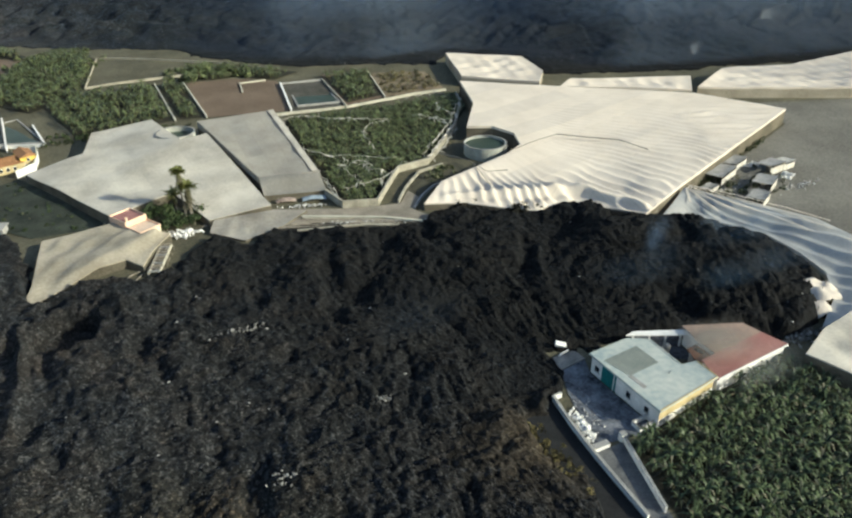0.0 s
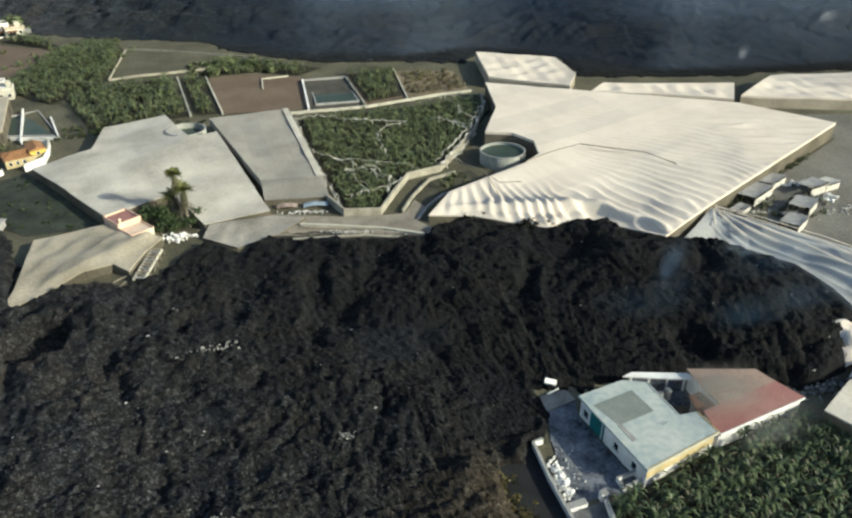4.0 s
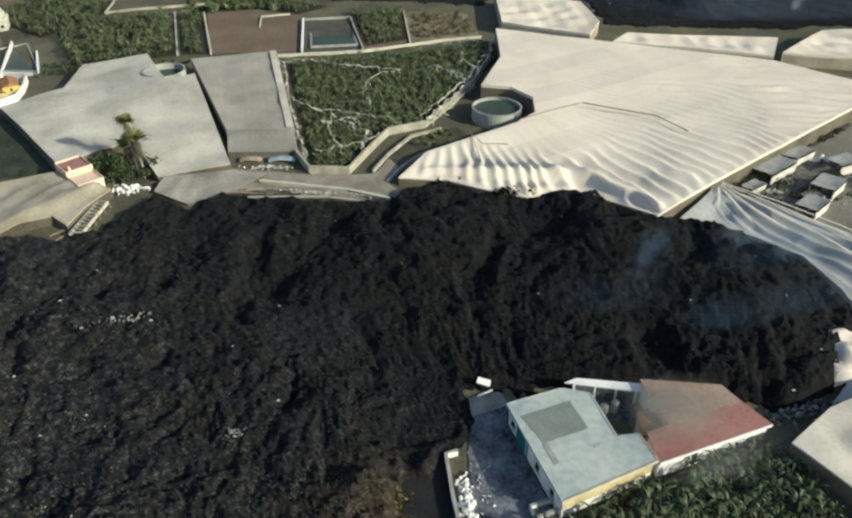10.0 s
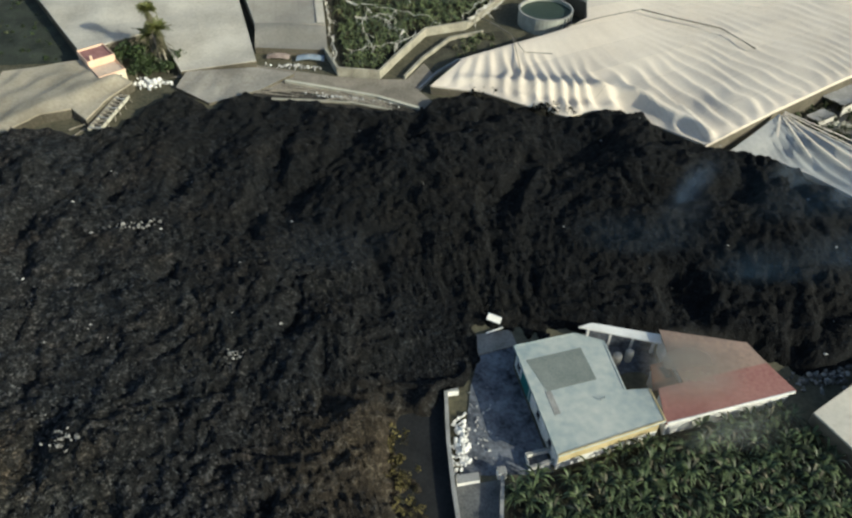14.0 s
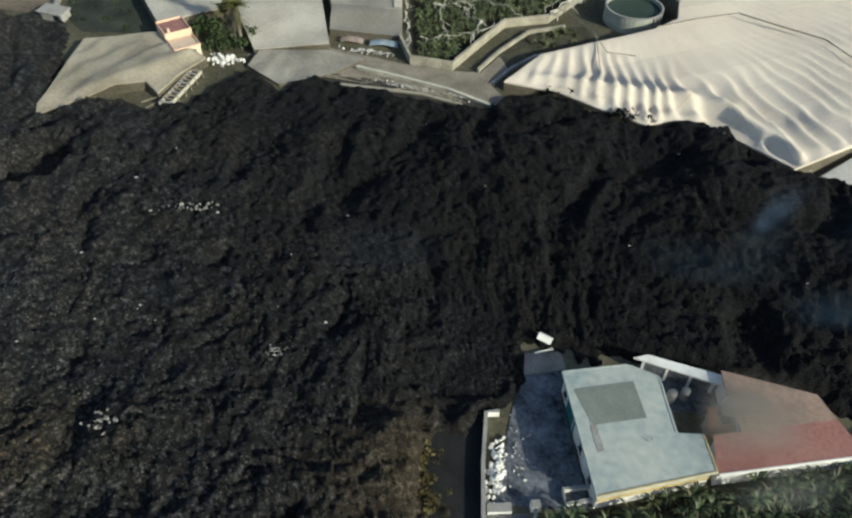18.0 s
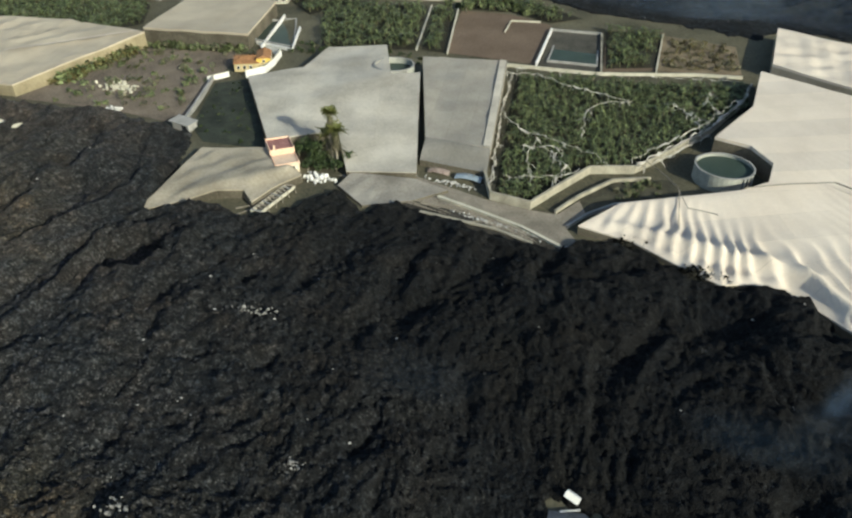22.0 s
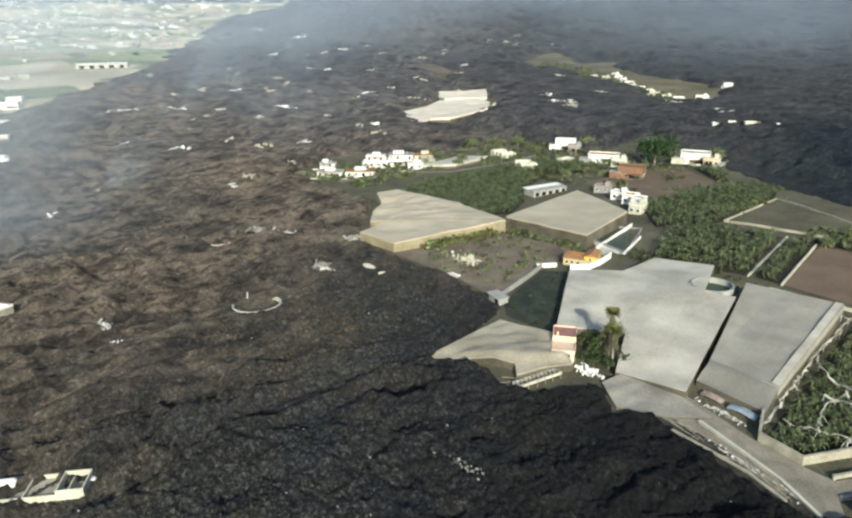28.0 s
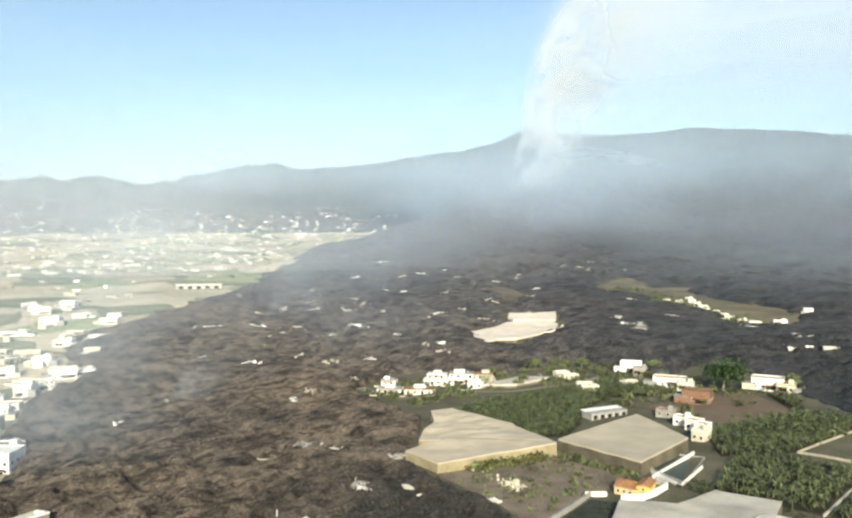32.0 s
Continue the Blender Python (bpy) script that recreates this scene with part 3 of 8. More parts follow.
# ---- ground: one sheet to the horizon ----
def build_ground():
    radii = np.r_[0.01, 20, 40, np.geomspace(60, 4900, 190)]
    angles = np.radians(np.linspace(-180, 180, 721))
    rr, aa = np.meshgrid(radii, angles, indexing="ij")
    x, y = CENTRE[0] - rr * np.sin(aa), CENTRE[1] + rr * np.cos(aa)
    z = ground_height(x, y)
    k = sstep(2300, 3300, rr) * (1 - sstep(3500, 4100, rr))
    z = z + k * (ridged(x / 420, y / 420, 5) - 0.6) * 90 + k * (ridged(x / 150, y / 150, 6) - 0.6) * 30
    z = z + (vnoise(x / 9, y / 9, 3) - 0.5) * 0.25 * (rr < 500)
    xyz = np.stack([x, y, z], -1).reshape(-1, 3)
    rc = rr[:-1, :-1].ravel()
    town = outline_distance(x[:-1, :-1].ravel(), y[:-1, :-1].ravel(), TOWN) < 45
    slots = np.where(rc > 2300, 1, np.where(town, 2, 0))
    return tagged(grid_object("ground", xyz, len(radii), len(angles), [SOIL, MOUNTAIN, TOWN_SOIL], slots), "dry brown soil rising to a far mountain ridge", "ground", kind="structure")


build_ground()


# ---- lava: a rugged black sheet, thick where it has run ----
def lava_thickness(x, y):
    d = np.full(np.shape(x), 1e9)
    for o in KEPT:
        d = np.minimum(d, outline_distance(x, y, o))
    return d


def lava_top(x, y, d, step):
    """Height of the lava; step: how fine the sheet is there."""
    d = d + 1.3 * sstep(-4, 0, x) * sstep(54, 48, x) * sstep(20, 28, y) * sstep(72, 68, y)
    wob = (vnoise(x / 3, y / 3, 11) - 0.5) * 2.6 + (vnoise(x / 1.1, y / 1.1, 12) - 0.5) * 1.2
    d = d + wob + (26 * (vnoise(x / 38, y / 38, 13) - 0.5) + 12 * (vnoise(x / 13, y / 13, 14) - 0.5)) * sstep(330, 620, np.hypot(x, y))
    rear = sstep(200, 214, y) * sstep(-240, -170, x)
    thick = -1.2 + (3.2 * sstep(-0.6, 3.5, d) + 1.6 * sstep(3, 22, d)) * (1 - rear) + rear * (2.0 * sstep(-0.6, 6, d) + 2.8 * sstep(4, 60, d))
    u, v = x + 6 * vnoise(x / 17, y / 17, 21) + 2 * vnoise(x / 5, y / 5, 23), y + 6 * vnoise(x / 17, y / 17, 22) + 2 * vnoise(x / 5, y / 5, 24)
    rel = 2.6 * (vnoise(u / 24, v / 26, 1) - 0.5) + 2.0 * (vnoise(u / 8.5, v / 12, 2) - 0.5) + 0.8 * (ridged(u / 5.5, v / 8, 41) - 0.5)
    # hollows with steep sides
    rel = rel - (1.6 - 0.7 * sstep(-25, -60, x)) * sstep(0.66, 0.92, vnoise(u / 4.6, v / 9.5, 7)) - 0.5 * sstep(0.70, 0.88, vnoise(u / 2.4, v / 3.8, 17))
    rel = rel + 0.4 * (ridged(u / 3.1, v / 3.4, 3) - 0.55) * (step < 1.8)
    old = sstep(-75, -130, x)
    rel = rel + (0.75 * (vnoise(u / 1.3, v / 1.1, 4) - 0.5) + 0.45 * (ridged(u / 0.9, v / 1.2, 48) - 0.5)) * (step < 1.0) * (1 - 0.3 * old)
    clink = lattice(np.floor(x / 0.33), np.floor(y / 0.33), 6)
    rel = rel + (0.30 * (clink - 0.5) + 0.36 * sstep(0.93, 1.0, clink)) * (step < 1.3) * (1 - 0.4 * old)
    # farther out the crust has broken into ridges, pits and long cracks
    reach = np.hypot(x, y)
    mid = sstep(115, 200, reach) * (1 - 0.6 * sstep(350, 1200, reach)) * sstep(-30, -70, x)
    rel = rel + mid * (2.9 * (ridged(u / 15, v / 12, 43) - 0.5) - 2.2 * sstep(0.66, 0.88, vnoise(u / 8, v / 7, 44)) - 0.3 * sstep(0.16, 0.02, np.abs(2 * vnoise(u / 34, v / 25, 45) - 1)))
    far = sstep(350, 1200, np.hypot(x, y))
    rel = rel * (1 - far) + far * (12 * (vnoise(u / 80, v / 60, 8) - 0.5) + 8 * (vnoise(x / 30, y / 24, 9) - 0.5) - 7 * sstep(0.6, 0.85, vnoise(x / 22, y / 20, 10)))
    # folds of the older flow in the west
    rope = sstep(-35, -105, x) * sstep(190, 90, y)
    p, q = -x * 0.30 + y * 0.95 + 8 * vnoise(x / 20, y / 20, 31), x * 0.95 + y * 0.30 + 13 * vnoise(x / 30, y / 30, 32) + 3 * vnoise(x / 9, y / 9, 46)
    rel = rel * (1 - 0.35 * rope) + rope * (3.0 * (ridged(p / 22, q / 5.0, 33) - 0.55) + 1.7 * (ridged(p / 9, q / 2.3, 39) - 0.55) - 0.9 * sstep(0.66, 0.88, vnoise(p / 8, q / 3, 40)) - 0.4 * sstep(-110, -160, x) * sstep(0.14, 0.02, np.abs(2 * vnoise(p / 26, q / 13, 47) - 1)))
    # a gully and the pits that open in the crust
    rel = rel - 8.5 * sstep(1.1, 0.72, np.hypot((x + 76.5) / 5.4, (y - 88.3) / 5.6) + 0.35 * (vnoise(x / 2.5, y / 2.5, 38) - 0.5)) - 3.5 * np.exp(-((x - 27) ** 2 + (y - 107) ** 2) / 24)
    rel = rel + 1.4 * np.exp(-((x + 67) ** 2 / 30 + (y - 94) ** 2 / 12)) - 3.0 * np.exp(-(((x + 2) * 0.9 + (y - 57) * 0.3) ** 2 / 60 + ((y - 57) * 0.9 - (x + 2) * 0.3) ** 2 / 12))
    # ropy folds of the flow behind the plots, a low mound beside the farm
    back = sstep(235, 285, y) * sstep(-330, -240, x) * (1 - far)
    p, q = x * 0.8 + y * 0.6 + 14 * vnoise(x / 40, y / 40, 34), -x * 0.6 + y * 0.8 + 22 * vnoise(x / 45, y / 45, 35)
    rel = rel + back * (3.6 * (ridged(p / 42, q / 7, 36) - 0.55) + 2.6 * (ridged(p / 16, q / 4, 37) - 0.55))
    rel = rel * (1 - 0.8 * sstep(11, 7, np.hypot(x + 145, y - 84.8))) - 1.6 * sstep(7.4, 5.8, np.hypot(x + 145, y - 84.8))
    rel = rel - 3.2 * np.exp(-((x + 87) ** 2 + (y - 20) ** 2) / 90)
    along, across = -0.5 * (x + 181.5) + 0.866 * (y - 7.6), 0.866 * (x + 181.5) + 0.5 * (y - 7.6)
    rel = rel - 3.4 * sstep(34, 25, np.abs(along)) * sstep(20, 9, np.abs(across - 3))
    rel = rel + 1.2 * np.exp(-((x + 8.5) ** 2 + (y - 47.5) ** 2) / 22)
    top = thick + 9 * far * sstep(0, 60, d) + rel * (sstep(-0.5, 5, d) * (1 - rear) + rear * sstep(2, 22, d))
    return ground_height(x, y) + np.where(d > 1.2, np.maximum(top, 0.25 + 0.35 * clink * (1 - far)), top)


def build_lava():
    radii = [6.0]
    while radii[-1] < 3300:
        radii.append(radii[-1] + 0.0036 * math.hypot(radii[-1], 75))
    radii = np.array(radii)
    angles = np.radians(np.linspace(-62, 108, 860))
    rr, aa = np.meshgrid(radii, angles, indexing="ij")
    x, y = CENTRE[0] - rr * np.sin(aa), CENTRE[1] + rr * np.cos(aa)
    d = lava_thickness(x, y)
    z = lava_top(x, y, d, 0.0042 * np.hypot(rr, 75))
    z = z - 30 * sstep(3000, 3300, rr)
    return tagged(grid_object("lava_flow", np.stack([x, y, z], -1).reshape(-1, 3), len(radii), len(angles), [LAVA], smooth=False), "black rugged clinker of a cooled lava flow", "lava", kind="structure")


build_lava()


# ---- greenhouses: cloth nets over wire ----
def net_house(name, label, outline, mat, skirt_mat=None, step=2.0, turn=0.0, sag=0.35, wave=0.0, wave_len=6.0, wave_turn=0.0, bury=0.6, seed=1, skirts=True, wave_amp=None, fan=None, wires=(), step_along=None, ashy=None, hem=0.4):
    """outline: x, y and the height over the ground at each corner."""
    ob = thing(name, label, "greenhouse", outline[0][0], outline[0][1], gz(outline[0][0], outline[0][1]))
    inv = ob.matrix_world.inverted()
    bm = bmesh.new()
    bm.faces.new([bm.verts.new((x, y, 0)) for x, y, _ in outline])
    c, s = math.cos(radians(turn)), math.sin(radians(turn))
    for n, gap in (((c, s), step), ((-s, c), step_along or step)):
        along = [x * n[0] + y * n[1] for x, y, _ in outline]
        k = math.floor(min(along) / gap) + 1
        while k * gap < max(along):
            bmesh.ops.bisect_plane(bm, geom=bm.verts[:] + bm.edges[:] + bm.faces[:], dist=1e-4, plane_co=(n[0] * k * gap, n[1] * k * gap, 0), plane_no=(n[0], n[1], 0))
            k += 1
    co = np.array([v.co[:2] for v in bm.verts])
    x, y = co[:, 0], co[:, 1]
    corner = np.array(outline, float)
    # heights eased in from the edges
    w = np.zeros(len(x))
    h = np.zeros(len(x))
    near = np.full(len(x), 1e9)
    inside = [(np.array(a), np.array(b)) for a, b in zip(wires, wires[1:])]
    for n, (a, b) in enumerate(list(zip(corner, np.roll(corner, -1, 0))) + inside):
        dx, dy = b[:2] - a[:2]
        t = np.clip(((x - a[0]) * dx + (y - a[1]) * dy) / (dx * dx + dy * dy), 0, 1)
        dist = np.hypot(x - a[0] - t * dx, y - a[1] - t * dy)
        k = math.hypot(dx, dy) / (dist + 0.05) ** 2.2
        w += k
        h += k * (a[2] + t * (b[2] - a[2]))
        near = np.minimum(near, dist) if n < len(corner) else near
    z = ground_height(x, y) + h / w
    inner = sstep(0, 4, near)
    z = z + (vnoise(x / 7, y / 7, seed + 8) - 0.5) * (0.15 if fan else 0.4) * (h / w > 2)
    u, v = x * c + y * s, -x * s + y * c
    z = z - sag * inner * (np.sin(u / 5 * math.pi) ** 2 * 0.5 + np.sin(v / 7 * math.pi) ** 2 * 0.5) + sag * 0.8 * inner * (vnoise(x / 6, y / 6, seed) - 0.5)
    if wave:
        wc, ws = math.cos(radians(wave_turn)), math.sin(radians(wave_turn))
        q = -x * ws + y * wc + 0.9 * wave_len * (vnoise(x / 16, y / 16, seed + 1) - 0.5) + 0.35 * wave_len * (vnoise(x / 4, y / 4, seed + 4) - 0.5)
        if fan:
            q = np.arctan2(x - fan[0], fan[1] - y) * 80 + 6.5 * (vnoise(x / 15, y / 15, seed + 1) - 0.5) + 1.8 * (vnoise(x / 5, y / 5, seed + 4) - 0.5)
        ph = q / wave_len - np.floor(q / wave_len)
        z = z + wave * sstep(0, 1.6, near) * (np.where(ph < 0.66, (ph / 0.66) ** 1.8, ((1 - ph) / 0.34) ** 1.3) - 0.4) * (wave_amp(x, y) if wave_amp else 0.35 + 0.9 * vnoise(x / 13, y / 13, seed + 2))
    for vert, zz in zip(bm.verts, z):
        vert.co.z = zz
    rim = [e for e in bm.edges if e.is_boundary]
    side, top = bmesh.new(), bmesh.new()
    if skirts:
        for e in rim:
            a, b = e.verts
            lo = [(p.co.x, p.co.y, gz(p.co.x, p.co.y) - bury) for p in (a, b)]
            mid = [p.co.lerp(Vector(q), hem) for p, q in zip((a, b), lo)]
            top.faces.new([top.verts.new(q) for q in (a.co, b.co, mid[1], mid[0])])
            # hem sets how much side stays roof-coloured above the painted shade
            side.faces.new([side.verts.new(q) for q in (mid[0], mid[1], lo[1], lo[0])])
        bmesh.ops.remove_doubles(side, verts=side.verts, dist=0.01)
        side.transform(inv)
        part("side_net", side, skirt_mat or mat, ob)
        bmesh.ops.remove_doubles(top, verts=top.verts, dist=0.01)
        top.transform(inv)
        part("hem", top, mat, ob)
    else:
        side.free()
        top.free()
    bm.transform(inv)
    roof = part("net_roof", bm, mat, ob, smooth=True)
    # picked faces take the cloth with shade in its colour
    if ashy:
        roof.data.materials.append(NET_SHADED)
        for f in roof.data.polygons:
            p = ob.matrix_world @ f.center
            f.material_index = int(ashy(p.x, p.y))
    return ob


FRONT = [(48.2, 106.6), (42, 114), (36, 119), (30, 119.5), (25, 117.5), (17, 121), (9, 124.8)]


def from_front(x, y):
    """Metres from the edge that the lava has reached."""
    d = np.full(np.shape(x), 1e9)
    for (x0, y0), (x1, y1) in zip(FRONT, FRONT[1:]):
        t = np.clip(((x - x0) * (x1 - x0) + (y - y0) * (y1 - y0)) / ((x1 - x0) ** 2 + (y1 - y0) ** 2), 0, 1)
        d = np.minimum(d, np.hypot(x - x0 - t * (x1 - x0), y - y0 - t * (y1 - y0)))
    return d


def FOLDS(x, y):
    """The folds fan out from the back corner; deep along the lava, shallow along the open side, gone in the middle."""
    front = sstep(19, 4, from_front(x, y)) * (0.35 + 0.65 * sstep(8, 22, x))
    side = sstep(42, 60, x) * sstep(172, 150, y) * sstep(285, 245, x + y) + 0.35 * sstep(40, 55, x)
    return 0.03 + 0.5 * np.clip(side, 0, 1) * (0.6 + 0.8 * vnoise(x / 10, y / 10, 61)) + 1.05 * front * (0.25 + 1.1 * vnoise(x / 7, y / 7, 62))


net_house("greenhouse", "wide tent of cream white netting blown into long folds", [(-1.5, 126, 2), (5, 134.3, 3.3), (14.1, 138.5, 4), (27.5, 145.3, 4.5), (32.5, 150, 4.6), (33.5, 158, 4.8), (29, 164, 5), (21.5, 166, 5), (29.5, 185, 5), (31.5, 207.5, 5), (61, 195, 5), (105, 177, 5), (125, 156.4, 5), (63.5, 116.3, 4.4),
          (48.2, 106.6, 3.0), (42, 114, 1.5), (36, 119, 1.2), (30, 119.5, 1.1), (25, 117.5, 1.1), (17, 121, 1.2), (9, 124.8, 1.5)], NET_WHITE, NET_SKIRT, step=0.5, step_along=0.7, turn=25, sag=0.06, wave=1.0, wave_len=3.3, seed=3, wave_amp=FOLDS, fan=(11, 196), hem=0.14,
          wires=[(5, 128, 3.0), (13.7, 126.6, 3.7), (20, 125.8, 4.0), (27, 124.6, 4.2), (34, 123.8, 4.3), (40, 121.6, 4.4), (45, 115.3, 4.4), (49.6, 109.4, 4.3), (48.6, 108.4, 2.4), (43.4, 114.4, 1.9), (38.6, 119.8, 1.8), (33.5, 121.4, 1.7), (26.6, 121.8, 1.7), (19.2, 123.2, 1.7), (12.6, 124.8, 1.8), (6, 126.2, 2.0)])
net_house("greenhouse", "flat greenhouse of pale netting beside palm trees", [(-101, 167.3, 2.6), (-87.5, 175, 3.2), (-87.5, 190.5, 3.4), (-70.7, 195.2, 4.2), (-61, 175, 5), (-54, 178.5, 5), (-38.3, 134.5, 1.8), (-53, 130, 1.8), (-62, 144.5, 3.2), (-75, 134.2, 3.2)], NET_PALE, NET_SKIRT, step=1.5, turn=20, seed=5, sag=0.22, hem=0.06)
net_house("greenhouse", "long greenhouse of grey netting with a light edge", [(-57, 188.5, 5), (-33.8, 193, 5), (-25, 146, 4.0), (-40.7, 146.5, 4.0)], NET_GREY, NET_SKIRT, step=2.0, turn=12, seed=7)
# darker copy of the grey net, front shade put into its colour
net_house("greenhouse", "sagging net with painted shade at the grey greenhouse's front", [(-40.6, 146.45, 3.98), (-25.05, 145.95, 3.98), (-24, 140, 1.5), (-39.8, 140.5, 1.5)], net_material("shaded_grey_net", (0.23, 0.218, 0.195), (0.34, 0.32, 0.285), 0.3), NET_SKIRT, step=1.0, turn=12, seed=8, sag=0.05, hem=0.05)
net_house("greenhouse", "low greenhouse of cream netting at the lava's edge", [(37, 246, 4), (65, 235, 4), (66, 215, 4), (60, 203.5, 4), (34.8, 216, 4)], NET_WHITE, NET_TAN, step=1.5, seed=9, sag=0.8, wave=0.6, wave_len=7, wave_turn=30, hem=0.15)
net_house("greenhouse", "narrow greenhouse of cream netting", [(72, 204, 4), (116, 196.6, 4), (108.3, 183, 4), (65, 197, 4)], NET_WHITE, NET_TAN, step=1.5, seed=11, sag=0.8, wave=0.6, wave_len=7, wave_turn=70, hem=0.15)
net_house("greenhouse", "cream netted greenhouse with an uneven roof", [(111.8, 185, 4), (133.5, 203, 4), (163, 201, 4), (204, 212, 4), (215, 172, 4), (164.5, 172, 4)], NET_WHITE, NET_TAN, step=1.5, seed=13, sag=0.8, wave=0.6, wave_len=7, wave_turn=110, hem=0.15)
net_house("greenhouse", "long strip of white netting sagging towards the lava", [(63.5, 115.2, 4), (71, 107.5, 4), (77.4, 101, 4), (84, 93, 4), (86, 80, 4), (78, 66, 3.5), (63, 56, 3), (57, 58.5, 1.5), (66, 66, 1.5), (72, 75, 1.5), (73, 84, 1.2), (71.5, 94, 1.2), (66, 101, 1), (60, 106, 1), (53, 107.5, 1)], NET_SHADED, NET_OLD, step=0.4, sag=0.06, wave=0.5, wave_len=6.5, wave_turn=-50, turn=40, step_along=0.9, fan=(58, 123), seed=15, wave_amp=lambda x, y: 0.7 + 0.6 * vnoise(x / 6, y / 6, 64))
# its shaded wall and the void under the next net are NET_SKIRT's dark colour
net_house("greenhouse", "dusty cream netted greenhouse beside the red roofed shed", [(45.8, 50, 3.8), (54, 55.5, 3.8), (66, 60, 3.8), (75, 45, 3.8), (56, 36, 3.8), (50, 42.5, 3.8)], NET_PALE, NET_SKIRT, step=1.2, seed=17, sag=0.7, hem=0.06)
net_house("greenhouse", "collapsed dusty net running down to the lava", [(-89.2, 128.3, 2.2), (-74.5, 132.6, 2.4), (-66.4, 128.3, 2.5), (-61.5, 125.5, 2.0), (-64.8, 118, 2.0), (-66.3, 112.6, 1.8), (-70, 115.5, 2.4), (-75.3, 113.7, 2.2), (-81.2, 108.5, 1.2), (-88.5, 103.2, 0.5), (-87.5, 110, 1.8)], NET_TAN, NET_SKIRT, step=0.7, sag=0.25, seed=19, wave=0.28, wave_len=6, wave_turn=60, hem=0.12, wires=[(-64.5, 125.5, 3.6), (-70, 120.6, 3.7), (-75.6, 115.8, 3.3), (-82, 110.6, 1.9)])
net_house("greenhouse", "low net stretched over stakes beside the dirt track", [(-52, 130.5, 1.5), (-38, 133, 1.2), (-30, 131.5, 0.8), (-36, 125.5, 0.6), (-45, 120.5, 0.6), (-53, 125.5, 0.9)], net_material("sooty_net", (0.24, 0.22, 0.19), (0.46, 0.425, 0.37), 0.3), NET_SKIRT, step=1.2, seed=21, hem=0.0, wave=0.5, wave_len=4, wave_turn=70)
net_house("greenhouse", "yellowed netted greenhouse half buried by lava", [(-165.7, 146.3, 3.6), (-152.6, 188.5, 5), (-181, 193, 5.2), (-188, 180, 5.2), (-190, 166, 5), (-188, 145.5, 4)], NET_YELLOW, NET_SIDE_TAN, hem=0.1, step=1.2, turn=15, seed=23, sag=0.2, wave=0.5, wave_len=16, wave_turn=40)
net_house("greenhouse", "lower back half of the half buried greenhouse", [(-181.5, 193.5, 4.2), (-191, 197, 4.4), (-236, 196, 4.4), (-241, 187, 4), (-226, 180, 2.5), (-214, 168, 3.5), (-204, 160, 2), (-190.5, 166.5, 4)], NET_YELLOW, NET_SIDE_TAN, hem=0.1, step=1.2, turn=15, seed=24, sag=0.3, wave=0.9, wave_len=13, wave_turn=60)
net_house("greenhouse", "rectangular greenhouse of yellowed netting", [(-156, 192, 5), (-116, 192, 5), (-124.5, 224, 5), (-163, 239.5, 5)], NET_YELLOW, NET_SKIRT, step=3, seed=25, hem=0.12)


# lighter strips of cloth, and pale strips that paint lit fold crests
def seam(label, pts, wide, mat):
    ob = thing("net_strip", label, "netting", pts[0][0], pts[0][1], gz(pts[0][0], pts[0][1]))
    inv = ob.matrix_world.inverted()
    V = []
    for i, (x, y, h) in enumerate(pts):
        a, b = pts[max(0, i - 1)], pts[min(len(pts) - 1, i + 1)]
        dx, dy = b[0] - a[0], b[1] - a[1]
        k = wide / 2 / math.hypot(dx, dy)
        V += [inv @ Vector((x - dy * k, y + dx * k, gz(x, y) + h)), inv @ Vector((x + dy * k, y - dx * k, gz(x, y) + h))]
    mesh_object("cloth", V, [(2 * i, 2 * i + 2, 2 * i + 3, 2 * i + 1) for i in range(len(pts) - 1)], mat, ob)


def between(a, b, n=24):
    return [tuple(p + (q - p) * i / n for p, q in zip(a, b)) for i in range(n + 1)]


seam("light strip of netting along the grey greenhouse's edge", between((-34.9, 192.6, 5.28), (-26, 146.5, 4.3)), 1.7, NET_PALE)
seam("pale seam across the half buried greenhouse", between((-155, 188, 5.5), (-187.5, 165, 5.5)), 0.9, NET_WHITE)
# pale strips put the light on the fold crests into the colour
for pts in ([(64.2, 115.0, 4.7), (72, 107.6, 4.75), (80, 98.6, 4.7), (85, 90, 4.6)], [(64.2, 114.8, 4.6), (72, 106, 4.5), (79, 97.6, 4.4), (83, 87, 4.3)], [(64.1, 114.6, 4.5), (70.5, 105, 4.1), (75.5, 97, 3.9), (79, 88, 3.8)], [(63.9, 114.5, 4.4), (67.5, 106.5, 3.7), (71, 100, 3.3)], [(63.7, 114.4, 4.3), (65, 108.5, 3.4), (66, 104, 2.8)], [(63.4, 114.3, 4.2), (61.8, 109.5, 3.0)]):
    line = [q for a, b in zip(pts, pts[1:]) for q in between(a, b, 8)]
    seam("pale strip painting the lit crest of a taut net fold", line, 0.34, NET_WHITE)

